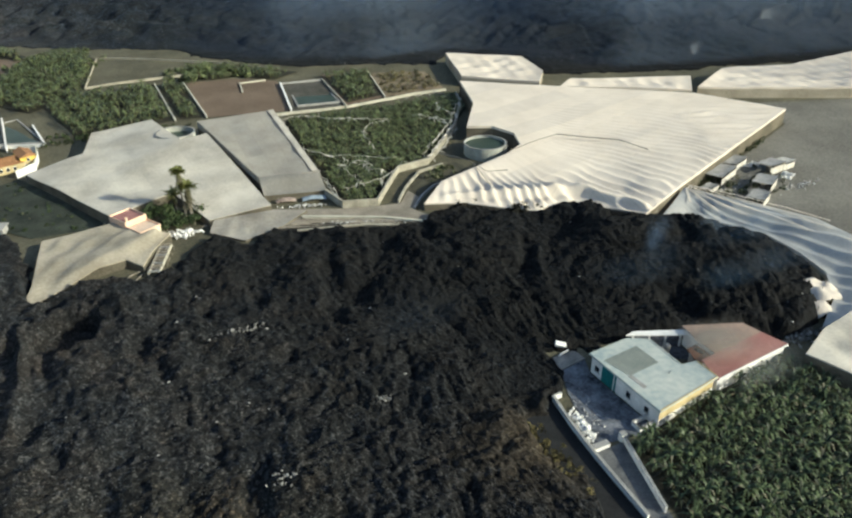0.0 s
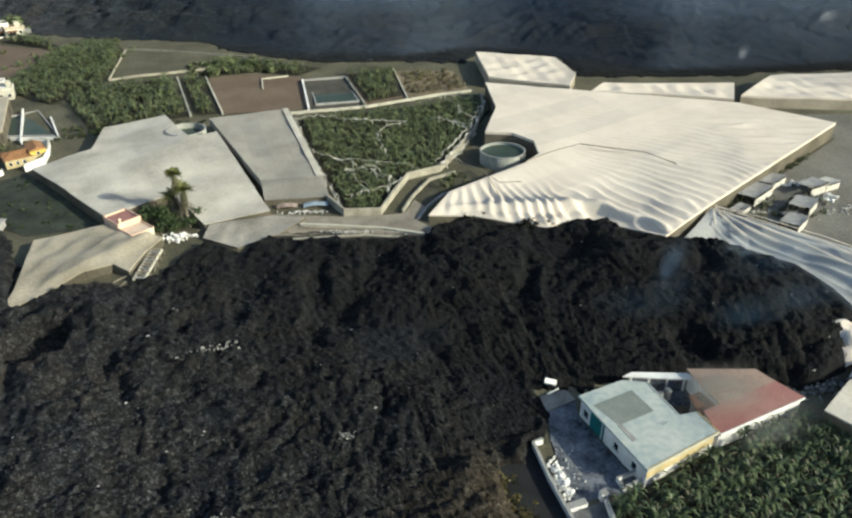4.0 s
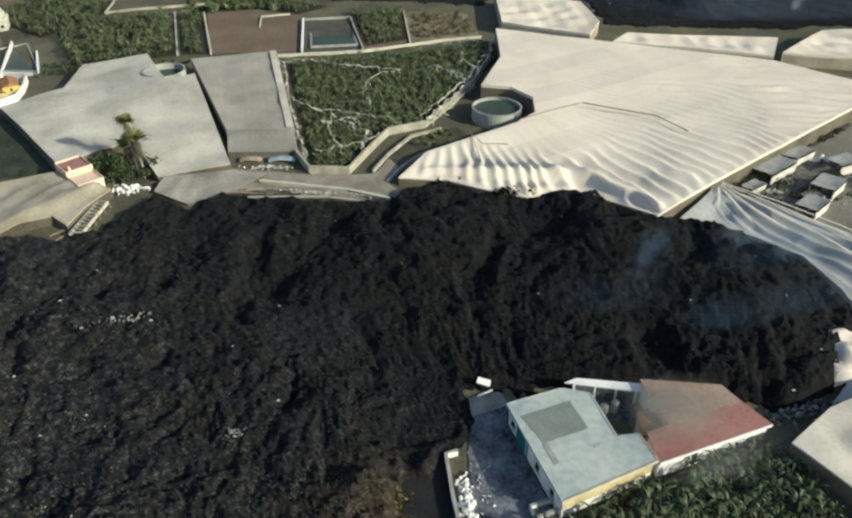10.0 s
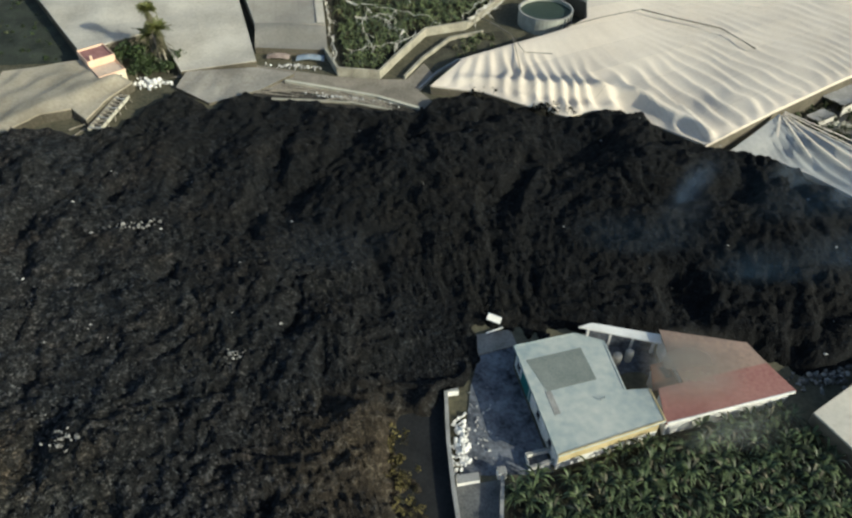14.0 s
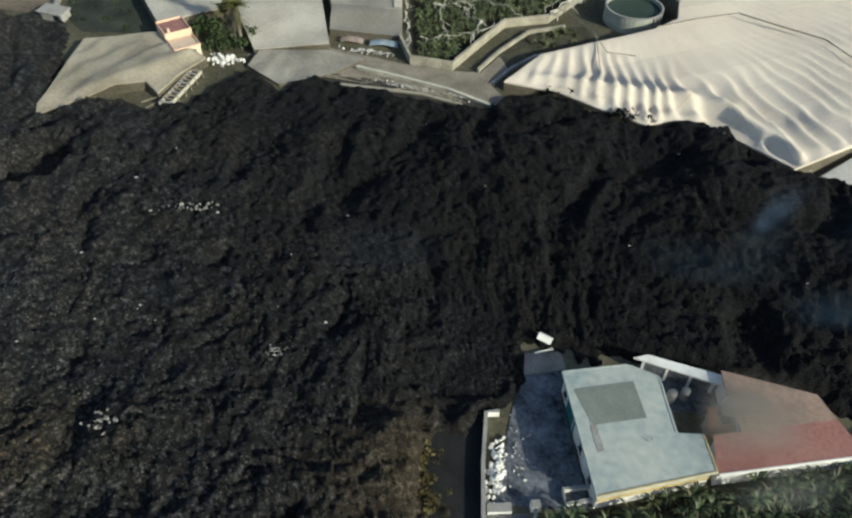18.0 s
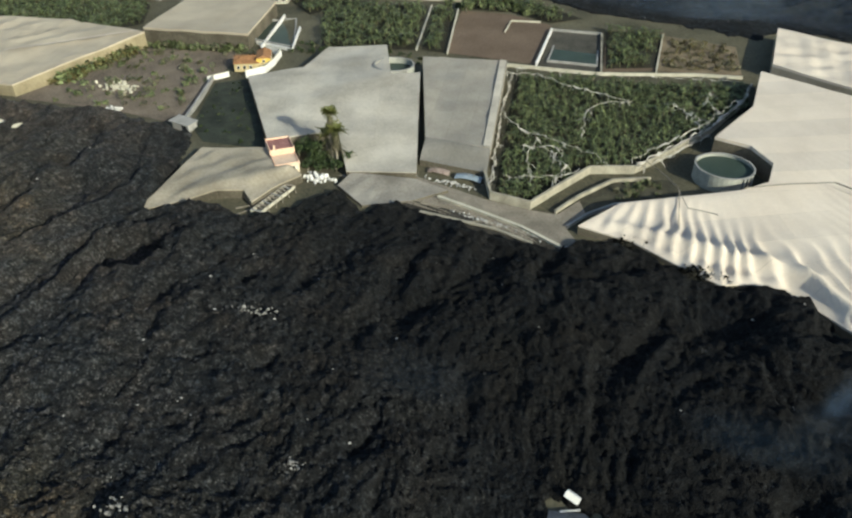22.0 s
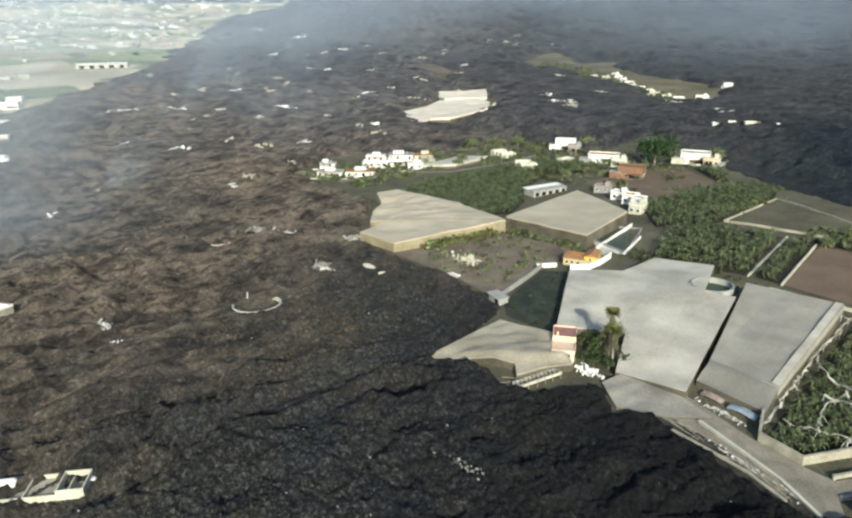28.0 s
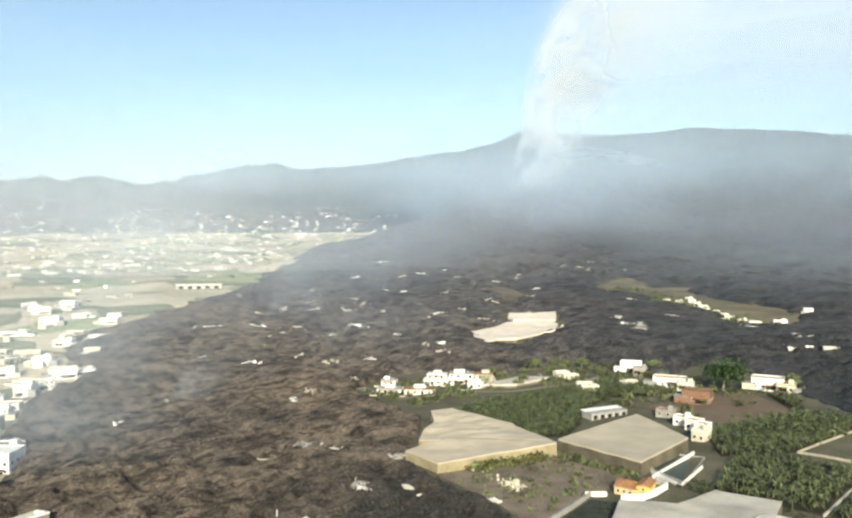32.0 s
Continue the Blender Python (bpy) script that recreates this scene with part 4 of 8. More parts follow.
# ---- walls with openings ----
def on_wall(p0, p1, z, s, out=0.0):
    """A place on the wall from p0 to p1, the fraction s along it: x runs along the wall, y points out of it."""
    a, b = Vector((*p0, 0)), Vector((*p1, 0))
    d = (b - a).normalized()
    q = a + (b - a) * s
    n = Vector((-d.y, d.x, 0))
    m = Matrix(((d.x, n.x, 0, q.x + n.x * out), (d.y, n.y, 0, q.y + n.y * out), (0, 0, 1, z), (0, 0, 0, 1)))
    return m


def window_on(owner, inv, p0, p1, z, s, wide=1.0, high=1.1, frame_mat=None, glass=None):
    """A window: its frame, sill and pane."""
    m = inv @ on_wall(p0, p1, z, s)
    f = box_part("window", (wide, 0.12, high), m, frame_mat or WHITE, owner, 0.02)
    box_part("pane", (wide - 0.18, 0.06, high - 0.18), m @ Matrix.Translation((0, 0.05, 0.09)), glass or DARK, f, 0)
    box_part("sill", (wide + 0.2, 0.26, 0.07), m @ Matrix.Translation((0, 0.06, -0.08)), CONCRETE, f, 0)
    return f


def door_on(owner, inv, p0, p1, z, s, wide=0.95, high=2.05, mat=None, leaves=1):
    m = inv @ on_wall(p0, p1, z, s)
    d = box_part("door", (wide, 0.14, high), m, mat or TEAL, owner, 0.02)
    for i in range(leaves):
        x = (i + 0.5) / leaves * wide - wide / 2
        box_part("door_leaf", (wide / leaves - 0.1, 0.06, high - 0.12), m @ Matrix.Translation((x, 0.06, 0.04)), mat or TEAL, d, 0.01)
    return d


# ---- white farmhouse, its courtyard, its red shed ----
FARM = [(10.6, 59.2), (18.8, 61.6), (22.6, 60.3), (24, 52.6), (27, 53), (28, 48.3), (14.6, 43.2)]


def farmhouse():
    ob = thing("farmhouse", "white flat roofed farmhouse with a teal gate beside a yard", "house", 20, 52, -3.6)
    inv = ob.matrix_world.inverted()
    walls = shifted(FARM, 0.45)
    bm = bmesh.new()
    prism(bm, walls[::-1], -4.6, -0.02)
    bm.transform(inv)
    part("wall", bm, WHITE, ob)
    bm = bmesh.new()
    prism(bm, FARM[::-1], 0.0, 0.28)
    bmesh.ops.bevel(bm, geom=bm.edges[:], offset=0.04, segments=1, affect="EDGES")
    bm.transform(inv)
    roof = part("roof", bm, ROOF_GREY, ob, "pale painted flat roof slab")
    bm = bmesh.new()
    prism(bm, [(12.1, 56.8), (19.3, 59.1), (20.6, 54.1), (14.3, 52.1)][::-1], 0.285, 0.31)
    bm.transform(inv)
    part("roof_patch", bm, ROOF_GREEN, roof, "grey green felt square on the roof")
    bm = bmesh.new()
    prism(bm, [(14.05, 52.0), (14.75, 52.2), (15.6, 49.0), (14.9, 48.7)][::-1], 0.285, 0.33)
    bm.transform(inv)
    part("gutter", bm, CONCRETE, roof)
    for a, b in zip(FARM, FARM[1:] + FARM[:1]):
        if (a, b) in ((FARM[3], FARM[4]),):
            continue
        m = inv @ on_wall(a, b, 0.285, 0.5)
        box_part("parapet", (math.dist(a, b) - 0.3, 0.22, 0.08), m @ Matrix.Translation((0, -0.13, 0)), OCHRE if a in FARM[4:6] else ROOF_GREY, roof, 0.02)
    # the side that looks on the yard
    p0, p1 = walls[6], walls[0]
    door_on(ob, inv, p0, p1, -3.5, 0.72, 3.4, 3.1, TEAL, 2)
    door_on(ob, inv, p0, p1, -3.5, 0.55, 1.1, 2.2, WHITE)
    window_on(ob, inv, p0, p1, -2.4, 0.42, 1.1, 1.2)
    door_on(ob, inv, p0, p1, -3.5, 0.30, 1.0, 2.1, WHITE)
    window_on(ob, inv, p0, p1, -2.3, 0.16, 1.1, 1.2)
    window_on(ob, inv, p0, p1, -2.4, 0.9, 1.2, 1.1)
    for s in (0.64, 0.36):
        box_part("pilaster", (0.25, 0.2, 3.5), inv @ on_wall(p0, p1, -3.55, s), WHITE, ob, 0.02)
    # ochre band on the side over the plantation
    q0, q1 = walls[5], walls[6]
    box_part("wall_band", (math.dist(q0, q1) - 0.1, 0.05, 2.0), inv @ on_wall(q0, q1, -2.05, 0.5, 0.02), OCHRE, ob, 0.01, "ochre painted band under the roof")
    for x, y in ((20.6, 51.0), (21.1, 51.3)):
        bm = bmesh.new()
        tube(bm, [(x, y, 0.28), (x, y, 0.75)], 0.07, 8)
        bm.transform(inv)
        part("vent_pipe", bm, METAL, roof)


farmhouse()


def red_shed():
    ob = thing("shed", "white walled shed with an ash dusted red roof", "shed", 36, 55, -3.6)
    inv = ob.matrix_world.inverted()
    plan = [(30.2, 62.2), (41, 60.4), (45, 53.4), (28.1, 48.4), (28.15, 53.2), (31.4, 54.2), (30.4, 58.4)]
    top = lambda x, y: -0.35 + 0.05 * (y - 50)
    bm = bmesh.new()
    prism(bm, shifted(plan, 0.25)[::-1], -4.6, lambda x, y: top(x, y) - 0.02)
    bm.transform(inv)
    part("wall", bm, WHITE, ob)
    halves = (([(28.15, 53.2), (31.4, 54.2), (42.7, 57.4), (45.1, 53.3), (28.0, 48.2)], ROOF_RED, "worn red roof"), ([(30.1, 62.35), (41.1, 60.55), (42.7, 57.4), (31.4, 54.2), (30.4, 58.4)], ROOF_DUSTY, "pinkish roof under a coat of ash"))
    for pl, mat, lab in halves:
        bm = bmesh.new()
        prism(bm, pl[::-1], top, lambda x, y: top(x, y) + 0.16)
        bm.transform(inv)
        part("roof", bm, mat, ob, lab)
    box_part("parapet", (17.4, 0.22, 0.32), inv @ on_wall((45.0, 53.3), (28.1, 48.35), -0.42, 0.5, 0.02) @ pose(0, 0, 0, 0, 0.8, 0), WHITE, ob, 0.03)
    bm = bmesh.new()
    prism(bm, [(27.7, 53.35), (31.3, 54.4), (30.45, 58.2), (28.2, 57.4)][::-1], -1.0, -0.8)
    bm.transform(inv)
    low = part("low_roof", bm, grainy("rusty_roof", (0.11, 0.05, 0.032), (0.21, 0.105, 0.07), 0.6, 5), ob, "rusty brown low roof beside the courtyard")
    box_part("dark_opening", (1.0, 1.7, 0.1), inv @ pose(29.9, 56.3, -0.83, 0, 0, 18), DARK, low, 0)


red_shed()


def courtyard():
    floor = bmesh.new()
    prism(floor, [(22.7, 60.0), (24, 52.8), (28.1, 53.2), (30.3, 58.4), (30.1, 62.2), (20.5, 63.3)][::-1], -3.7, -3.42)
    tagged(part("courtyard", floor, YARD, None), "concrete courtyard between house and shed, dark with painted shade", "courtyard", kind="structure")
    ob = thing("lintel_wall", "tilted white slab closing the courtyard", "wall", 25, 62.6, -3.5)
    inv = ob.matrix_world.inverted()
    bm = bmesh.new()
    prism(bm, [(19.7, 63.3), (21.6, 64.1), (30.5, 62.3), (30.3, 60.7)][::-1], -0.75, -0.45)
    bmesh.ops.bevel(bm, geom=bm.edges[:], offset=0.04, segments=1, affect="EDGES")
    bm.transform(inv)
    part("slab", bm, WHITE, ob)
    for s in (0.04, 0.35, 0.66, 0.95):
        box_part("pillar", (0.35, 0.35, 2.8), inv @ pose(20.7 + 9.4 * s, 63.2 - 1.7 * s, -3.5), WHITE, ob)
    # white wall darkened in its colour for the courtyard's shade
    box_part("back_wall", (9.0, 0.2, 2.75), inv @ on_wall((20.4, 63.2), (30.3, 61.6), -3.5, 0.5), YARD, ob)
    for x, y, r in ((24.6, 59.6, 0.6), (26.3, 60.2, 0.55)):
        t = thing("water_drum", "grey plastic water drum with a lid in the courtyard", "drum", x, y, -3.42, group="courtyard drums")
        bm = bmesh.new()
        tube(bm, [(0, 0, 0), (0, 0, 0.15), (0, 0, 1.7), (0, 0, 1.95)], [r * 0.95, r, r, r * 0.7], 16)
        part("barrel", bm, CONCRETE, t)
        bm = bmesh.new()
        tube(bm, [(0, 0, 1.95), (0, 0, 2.05)], r * 0.45, 14)
        part("lid", bm, CONCRETE, t)
    k = thing("kiosk", "small white hut with a dark doorway", "hut", 28.9, 55.9, -3.42, 20)
    box_part("wall", (1.5, 1.4, 2.4), Matrix(), CONCRETE, k)
    box_part("roof", (1.7, 1.6, 0.15), pose(0, 0, 2.4), CONCRETE, k)
    box_part("door", (0.8, 0.1, 2.0), pose(-0.2, -0.79, 0), DARK, k, 0.01)


courtyard()


# ---- the farm's yard ----
YARD_PLAN = [(6.4, 60.3), (11.6, 62.2), (10.9, 58.5), (14.6, 43.4), (11.6, 43.0), (4.0, 42.6), (4.4, 48), (5.2, 55.2)]
bm = bmesh.new()
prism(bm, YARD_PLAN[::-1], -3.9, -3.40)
tagged(part("yard", bm, YARD, None), "ash stained concrete yard with dark patches, shade in its colour", "yard", kind="structure")
bm = bmesh.new()
prism(bm, [(6.2, 63.9), (10.9, 65.0), (11.7, 62.25), (6.3, 60.35)][::-1], -3.9, -3.28)
tagged(part("slab", bm, grainy("dusty_slab", (0.13, 0.12, 0.105), (0.30, 0.28, 0.25), 0.5, 4), None), "pale concrete slab at the lava's edge", "slab", kind="structure")
bm = bmesh.new()
prism(bm, [(3.2, 41.2), (8.5, 42.3), (8.2, 28), (7.8, 0), (5.0, 0), (4.6, 31)][::-1], -3.9, -3.44)
tagged(part("driveway", bm, grainy("driveway", (0.06, 0.062, 0.065), (0.17, 0.17, 0.17), 0.4, 4), None), "dark concrete driveway between two walls", "driveway", kind="structure")


bm = bmesh.new()
prism(bm, [(-5.5, 52.5), (1.9, 53.9), (2.1, 47), (2.7, 41), (3.6, 34.5), (4.5, 28.5), (4.8, 0), (-1.5, 0), (-2.5, 34), (-4, 40), (-5, 45)][::-1], -3.9, -3.46)
tagged(part("lane", bm, grainy("ashy_lane", (0.0075, 0.008, 0.009), (0.022, 0.0225, 0.023), 0.25, 2.5), None), "dark ash covered lane beside the garden wall", "lane", kind="structure")


def yard_wall(label, pts, h, t=0.35):
    ob = thing("yard_wall", label, "wall", *pts[0], gz(*pts[0]))
    w = wall_run("masonry", pts, h, t, WHITE)
    w.data.transform(ob.matrix_world.inverted())
    w.parent = ob
    c = wall_run("coping", [(x, y) for x, y in pts], h + 0.08, t + 0.12, CONCRETE, bury=-h)
    c.data.transform(ob.matrix_world.inverted())
    c.parent = ob
    return ob


yard_wall("long white garden wall beside the lava", [(3.6, 54.1), (2.0, 53.7), (2.3, 47), (2.9, 41.0), (3.8, 34.5), (4.7, 28.5)], 1.0)
yard_wall("white garden wall beside the plantation", [(8.6, 42.4), (8.1, 36), (7.6, 29.0)], 1.1, 0.3)
yard_wall("thick white wall end beside the rubble", [(3.3, 41.7), (5.9, 42.2)], 0.8, 0.9)
yard_wall("low white terrace wall at the house corner", [(14.9, 46.2), (11.5, 45.2), (11.8, 43.5), (14.9, 44.6)], 0.85, 0.25)
yard_wall("white gate pillar", [(8.0, 42.6), (9.0, 42.8)], 1.4, 0.8)


def stone_mesh(seed, size=1.0):
    rnd = random.Random(seed)
    bm = bmesh.new()
    bmesh.ops.create_icosphere(bm, subdivisions=1, radius=size / 2)
    for v in bm.verts:
        v.co *= 0.72 + 0.5 * rnd.random()
        v.co.z *= 0.7
    me = bpy.data.meshes.new("stone")
    bm.to_mesh(me)
    bm.free()
    me.materials.append(ROCK)
    return me


STONES = [stone_mesh(i) for i in range(6)]


def rubble_heap(name, label, cat, x, y, count, spread, size, z=None, piece="stone", height=0.6, seed=0, turn=0.0, mat=None):
    """A heap of broken stones, each a piece of its own."""
    rnd = random.Random(seed)
    z = gz(x, y) if z is None else z
    ob = thing(name, label, cat, x, y, z, turn)
    for i in range(count):
        u, v = rnd.gauss(0, 0.42), rnd.gauss(0, 0.42)
        s = size * (0.5 + rnd.random())
        st = new(piece, STONES[rnd.randrange(6)])
        st.parent = ob
        if mat:
            st.material_slots[0].link = "OBJECT"
            st.material_slots[0].material = mat
        hz = max(0.0, height * (1 - math.hypot(u, v))) * rnd.random()
        st.matrix_local = pose(u * spread[0], v * spread[1], hz + s * 0.2, rnd.random() * 360, rnd.random() * 360, rnd.random() * 360) @ Matrix.Diagonal((s, s * (0.5 + rnd.random() * 0.7), s * (0.5 + rnd.random() * 0.6), 1))
    return ob


rubble_heap("rubble_heap", "heap of white broken blocks along the garden wall", "rubble", 3.9, 46.3, 190, (1.15, 4.8), 0.55, -3.42, height=0.9, seed=4, mat=WHITE)
rubble_heap("rubble_heap", "burnt scraps strewn over the yard", "rubble", 6.2, 49.0, 40, (2.4, 6.5), 0.3, -3.42, height=0.1, seed=5)


def fridge():
    ob = thing("chest_freezer", "white overturned chest freezer at the lava's edge", "freezer", 8.6, 66.2, -2.9, -15)
    box_part("body", (2.0, 0.95, 0.8), pose(0, 0, 0.1, 8, 12, 0), METAL, ob, 0.08)
    box_part("lid", (1.95, 0.9, 0.1), pose(0.1, -0.4, 0.85, 35, 12, 0), WHITE, ob, 0.03)
    b = thing("beam", "white beam fallen across the slab", "beam", 8.7, 64.6, -3.25, 25)
    box_part("timber", (2.6, 0.22, 0.2), Matrix(), WHITE, b, 0.02)
    box_part("bracket", (0.2, 0.3, 0.26), pose(1.1, 0, 0), METAL, b, 0.02)


fridge()


# ---- peach house by the palms ----
def palm_house():
    a = math.degrees(math.atan2(-9.1, 7.9))
    ob = thing("house", "peach plastered house with a red terrace roof", "house", -69.6, 131.3, gz(-69.6, 131.3) - 0.2, a)
    bm = bmesh.new()
    add_box(bm, (6.4, 5.6, 3.6), pose(-2.6, 0, 0))
    part("wall", bm, PINK, ob)
    bm = bmesh.new()
    add_box(bm, (5.2, 5.2, 2.5), pose(3.2, 0, 0))
    part("front_wall", bm, grainy("cream_plaster", (0.60, 0.50, 0.36), (0.74, 0.63, 0.47), 0.6, 6), ob, "cream front room")
    box_part("terrace", (6.0, 5.2, 0.1), pose(-2.6, 0, 3.6), grainy("red_terrace", (0.22, 0.10, 0.09), (0.36, 0.19, 0.17), 0.8, 6), ob, 0.01, "red tiled roof terrace")
    for x, y, w, d in ((-2.6, 2.7, 6.4, 0.2), (-2.6, -2.7, 6.4, 0.2), (-5.7, 0, 0.2, 5.2), (0.5, 0, 0.2, 5.2)):
        box_part("parapet", (w, d, 0.5), pose(x, y, 3.6), PINK, ob, 0.03)
    box_part("front_roof", (5.5, 5.5, 0.18), pose(3.2, 0, 2.5), grainy("faded_roof", (0.50, 0.38, 0.29), (0.68, 0.54, 0.42), 0.6, 5), ob, 0.03)
    for x, y, w, d in ((3.2, 2.65, 5.4, 0.2), (3.2, -2.65, 5.4, 0.2), (5.85, 0, 0.2, 5.1)):
        box_part("parapet", (w, d, 0.35), pose(x, y, 2.68), PINK, ob, 0.03)
    box_part("chimney", (0.5, 0.5, 0.9), pose(-0.6, -1.6, 3.7), PINK, ob, 0.04)
    for y in (-1.4, 1.2):
        w = box_part("window", (0.14, 1.1, 1.2), pose(5.8, y, 1.0), WHITE, ob, 0.02)
        box_part("pane", (0.06, 0.9, 1.0), pose(5.86, y, 1.1), DARK, w, 0)
    for x in (-4.4, -2.2, 2.0, 4.0):
        w = box_part("window", (1.0, 0.14, 1.1), pose(x, -2.82 if x < 0 else -2.62, 1.1), WHITE, ob, 0.02)
        box_part("pane", (0.8, 0.06, 0.9), pose(x, -2.88 if x < 0 else -2.68, 1.2), DARK, w, 0)
    box_part("door", (0.9, 0.16, 1.9), pose(0.9, -2.66, 0.2), DARK, ob, 0.01)


palm_house()


# ---- yellow house with a terracotta roof ----
def tile_mesh():
    bm = bmesh.new()
    ring = []
    for x in (-0.42, 0.42):
        ring.append([bm.verts.new((x, 0.24 * math.cos(a), 0.13 * math.sin(a))) for a in np.linspace(0, math.pi, 5)])
    for i in range(4):
        bm.faces.new((ring[0][i], ring[0][i + 1], ring[1][i + 1], ring[1][i]))
    me = bpy.data.meshes.new("tile")
    bm.to_mesh(me)
    bm.free()
    me.materials.append(TERRACOTTA)
    return me


def yellow_house():
    x0, y0 = -107.4, 179.6
    ob = thing("house", "yellow house with a terracotta hipped roof and white terrace", "house", x0, y0, gz(x0, y0) - 0.2, 28)
    ob.scale = (0.88, 0.88, 0.72)
    bm = bmesh.new()
    add_box(bm, (11, 7.5, 3.4))
    part("wall", bm, OCHRE, ob)
    bm = bmesh.new()
    add_box(bm, (4.6, 7.7, 5.2), pose(4.2, 0.2, 0))
    part("wing", bm, YELLOW, ob, "bright yellow gabled wing")
    for s, (cx, w) in (("roof", (-1.6, 8.6)),):
        bm = bmesh.new()
        z0, z1, hw, hd = 3.35, 5.1, w / 2, 4.2
        v = [bm.verts.new(p) for p in ((cx - hw, -hd, z0), (cx + hw, -hd, z0), (cx + hw, hd, z0), (cx - hw, hd, z0), (cx - hw + 3, 0, z1), (cx + hw, 0, z1))]
        for f in ((0, 1, 5, 4), (2, 3, 4, 5), (3, 0, 4), (1, 2, 5), (3, 2, 1, 0)):
            bm.faces.new([v[i] for i in f])
        roof = part(s, bm, TERRACOTTA, ob, "terracotta tiled roof")
    tm = tile_mesh()
    for side in (-1, 1):
        for row in range(5):
            for col in range(11):
                t = new("tile", tm)
                t.parent = roof
                yy = side * (4.1 - row * 0.85 - 0.4)
                t.matrix_local = pose(-5.4 + col * 0.75 + (0 if row < 3 else 0), yy, 3.42 + (4.2 - abs(yy)) * 0.416, 0, side * 0, 90) @ pose(0, 0, 0, 0, side * 22.6, 0)
    bm = bmesh.new()
    v = [bm.verts.new(p) for p in ((1.7, -4.0, 5.15), (6.7, -4.0, 5.15), (6.7, 4.4, 5.15), (1.7, 4.4, 5.15), (4.2, -4.0, 6.4), (4.2, 4.4, 6.4))]
    for f in ((0, 3, 5, 4), (1, 4, 5, 2), (0, 4, 1), (3, 2, 5), (0, 1, 2, 3)):
        bm.faces.new([v[i] for i in f])
    part("wing_roof", bm, TERRACOTTA, ob)
    for x in (-4.2, -2.2, -0.2):
        w = box_part("window", (1.0, 0.16, 1.5), pose(x, -3.8, 1.0), WHITE, ob, 0.02)
        box_part("pane", (0.8, 0.06, 1.3), pose(x, -3.88, 1.1), DARK, w, 0)
    for x, z in ((3.2, 1.0), (5.2, 1.0), (4.2, 3.4)):
        w = box_part("window", (0.9, 0.16, 1.2), pose(x, -3.72, z), WHITE, ob, 0.02)
        box_part("pane", (0.7, 0.06, 1.0), pose(x, -3.8, z + 0.1), DARK, w, 0)
    for y in (-1.5, 1.8):
        w = box_part("window", (0.16, 0.9, 1.2), pose(6.52, y, 3.2), WHITE, ob, 0.02)
        box_part("pane", (0.06, 0.7, 1.0), pose(6.6, y, 3.3), DARK, w, 0)
    t = thing("terrace_wall", "white terrace wall round the yellow house", "wall", -103, 173, gz(-103, 173))
    for pts, h in (([(-114.5, 167.0), (-110.2, 171.6)], 1.5), ([(-104.5, 171.5), (-100.6, 175.5), (-101.2, 182), (-103, 189), (-109, 190.5)], 2.2)):
        w = wall_run("masonry", pts, h, 0.3, WHITE)
        w.data.transform(t.matrix_world.inverted())
        w.parent = t
        c = wall_run("coping", pts, h + 0.1, 0.4, PALE_BLOCK, bury=-h)
        c.data.transform(t.matrix_world.inverted())
        c.parent = t


yellow_house()


def boundary_wall():
    ob = thing("boundary_wall", "pale block wall running down to a ruined hut", "wall", -111, 167, gz(-111, 167))
    inv = ob.matrix_world.inverted()
    for nm, h, t, b in (("masonry", 1.4, 0.4, 0.4), ("coping", 1.5, 0.6, -1.4)):
        w = wall_run(nm, [(-113.5, 168.5), (-109.5, 158), (-104.4, 143)], h, t, CONCRETE, bury=b)
        w.data.transform(inv)
        w.parent = ob
    h = thing("hut", "ruined grey concrete hut with a dark opening", "hut", -102.3, 139.6, gz(-102.3, 139.6), -8)
    box_part("wall", (5.4, 3.0, 1.9), Matrix(), CONCRETE, h, 0.05)
    box_part("roof", (6.4, 3.8, 0.25), pose(-0.2, 0, 1.9, 3, 2, 0), CONCRETE, h, 0.04)
    box_part("opening", (1.6, 0.1, 1.4), pose(1.2, -1.49, 0.1), DARK, h, 0)
    box_part("pier", (0.5, 0.5, 2.0), pose(2.7, -1.5, 0), CONCRETE, h, 0.03)


boundary_wall()


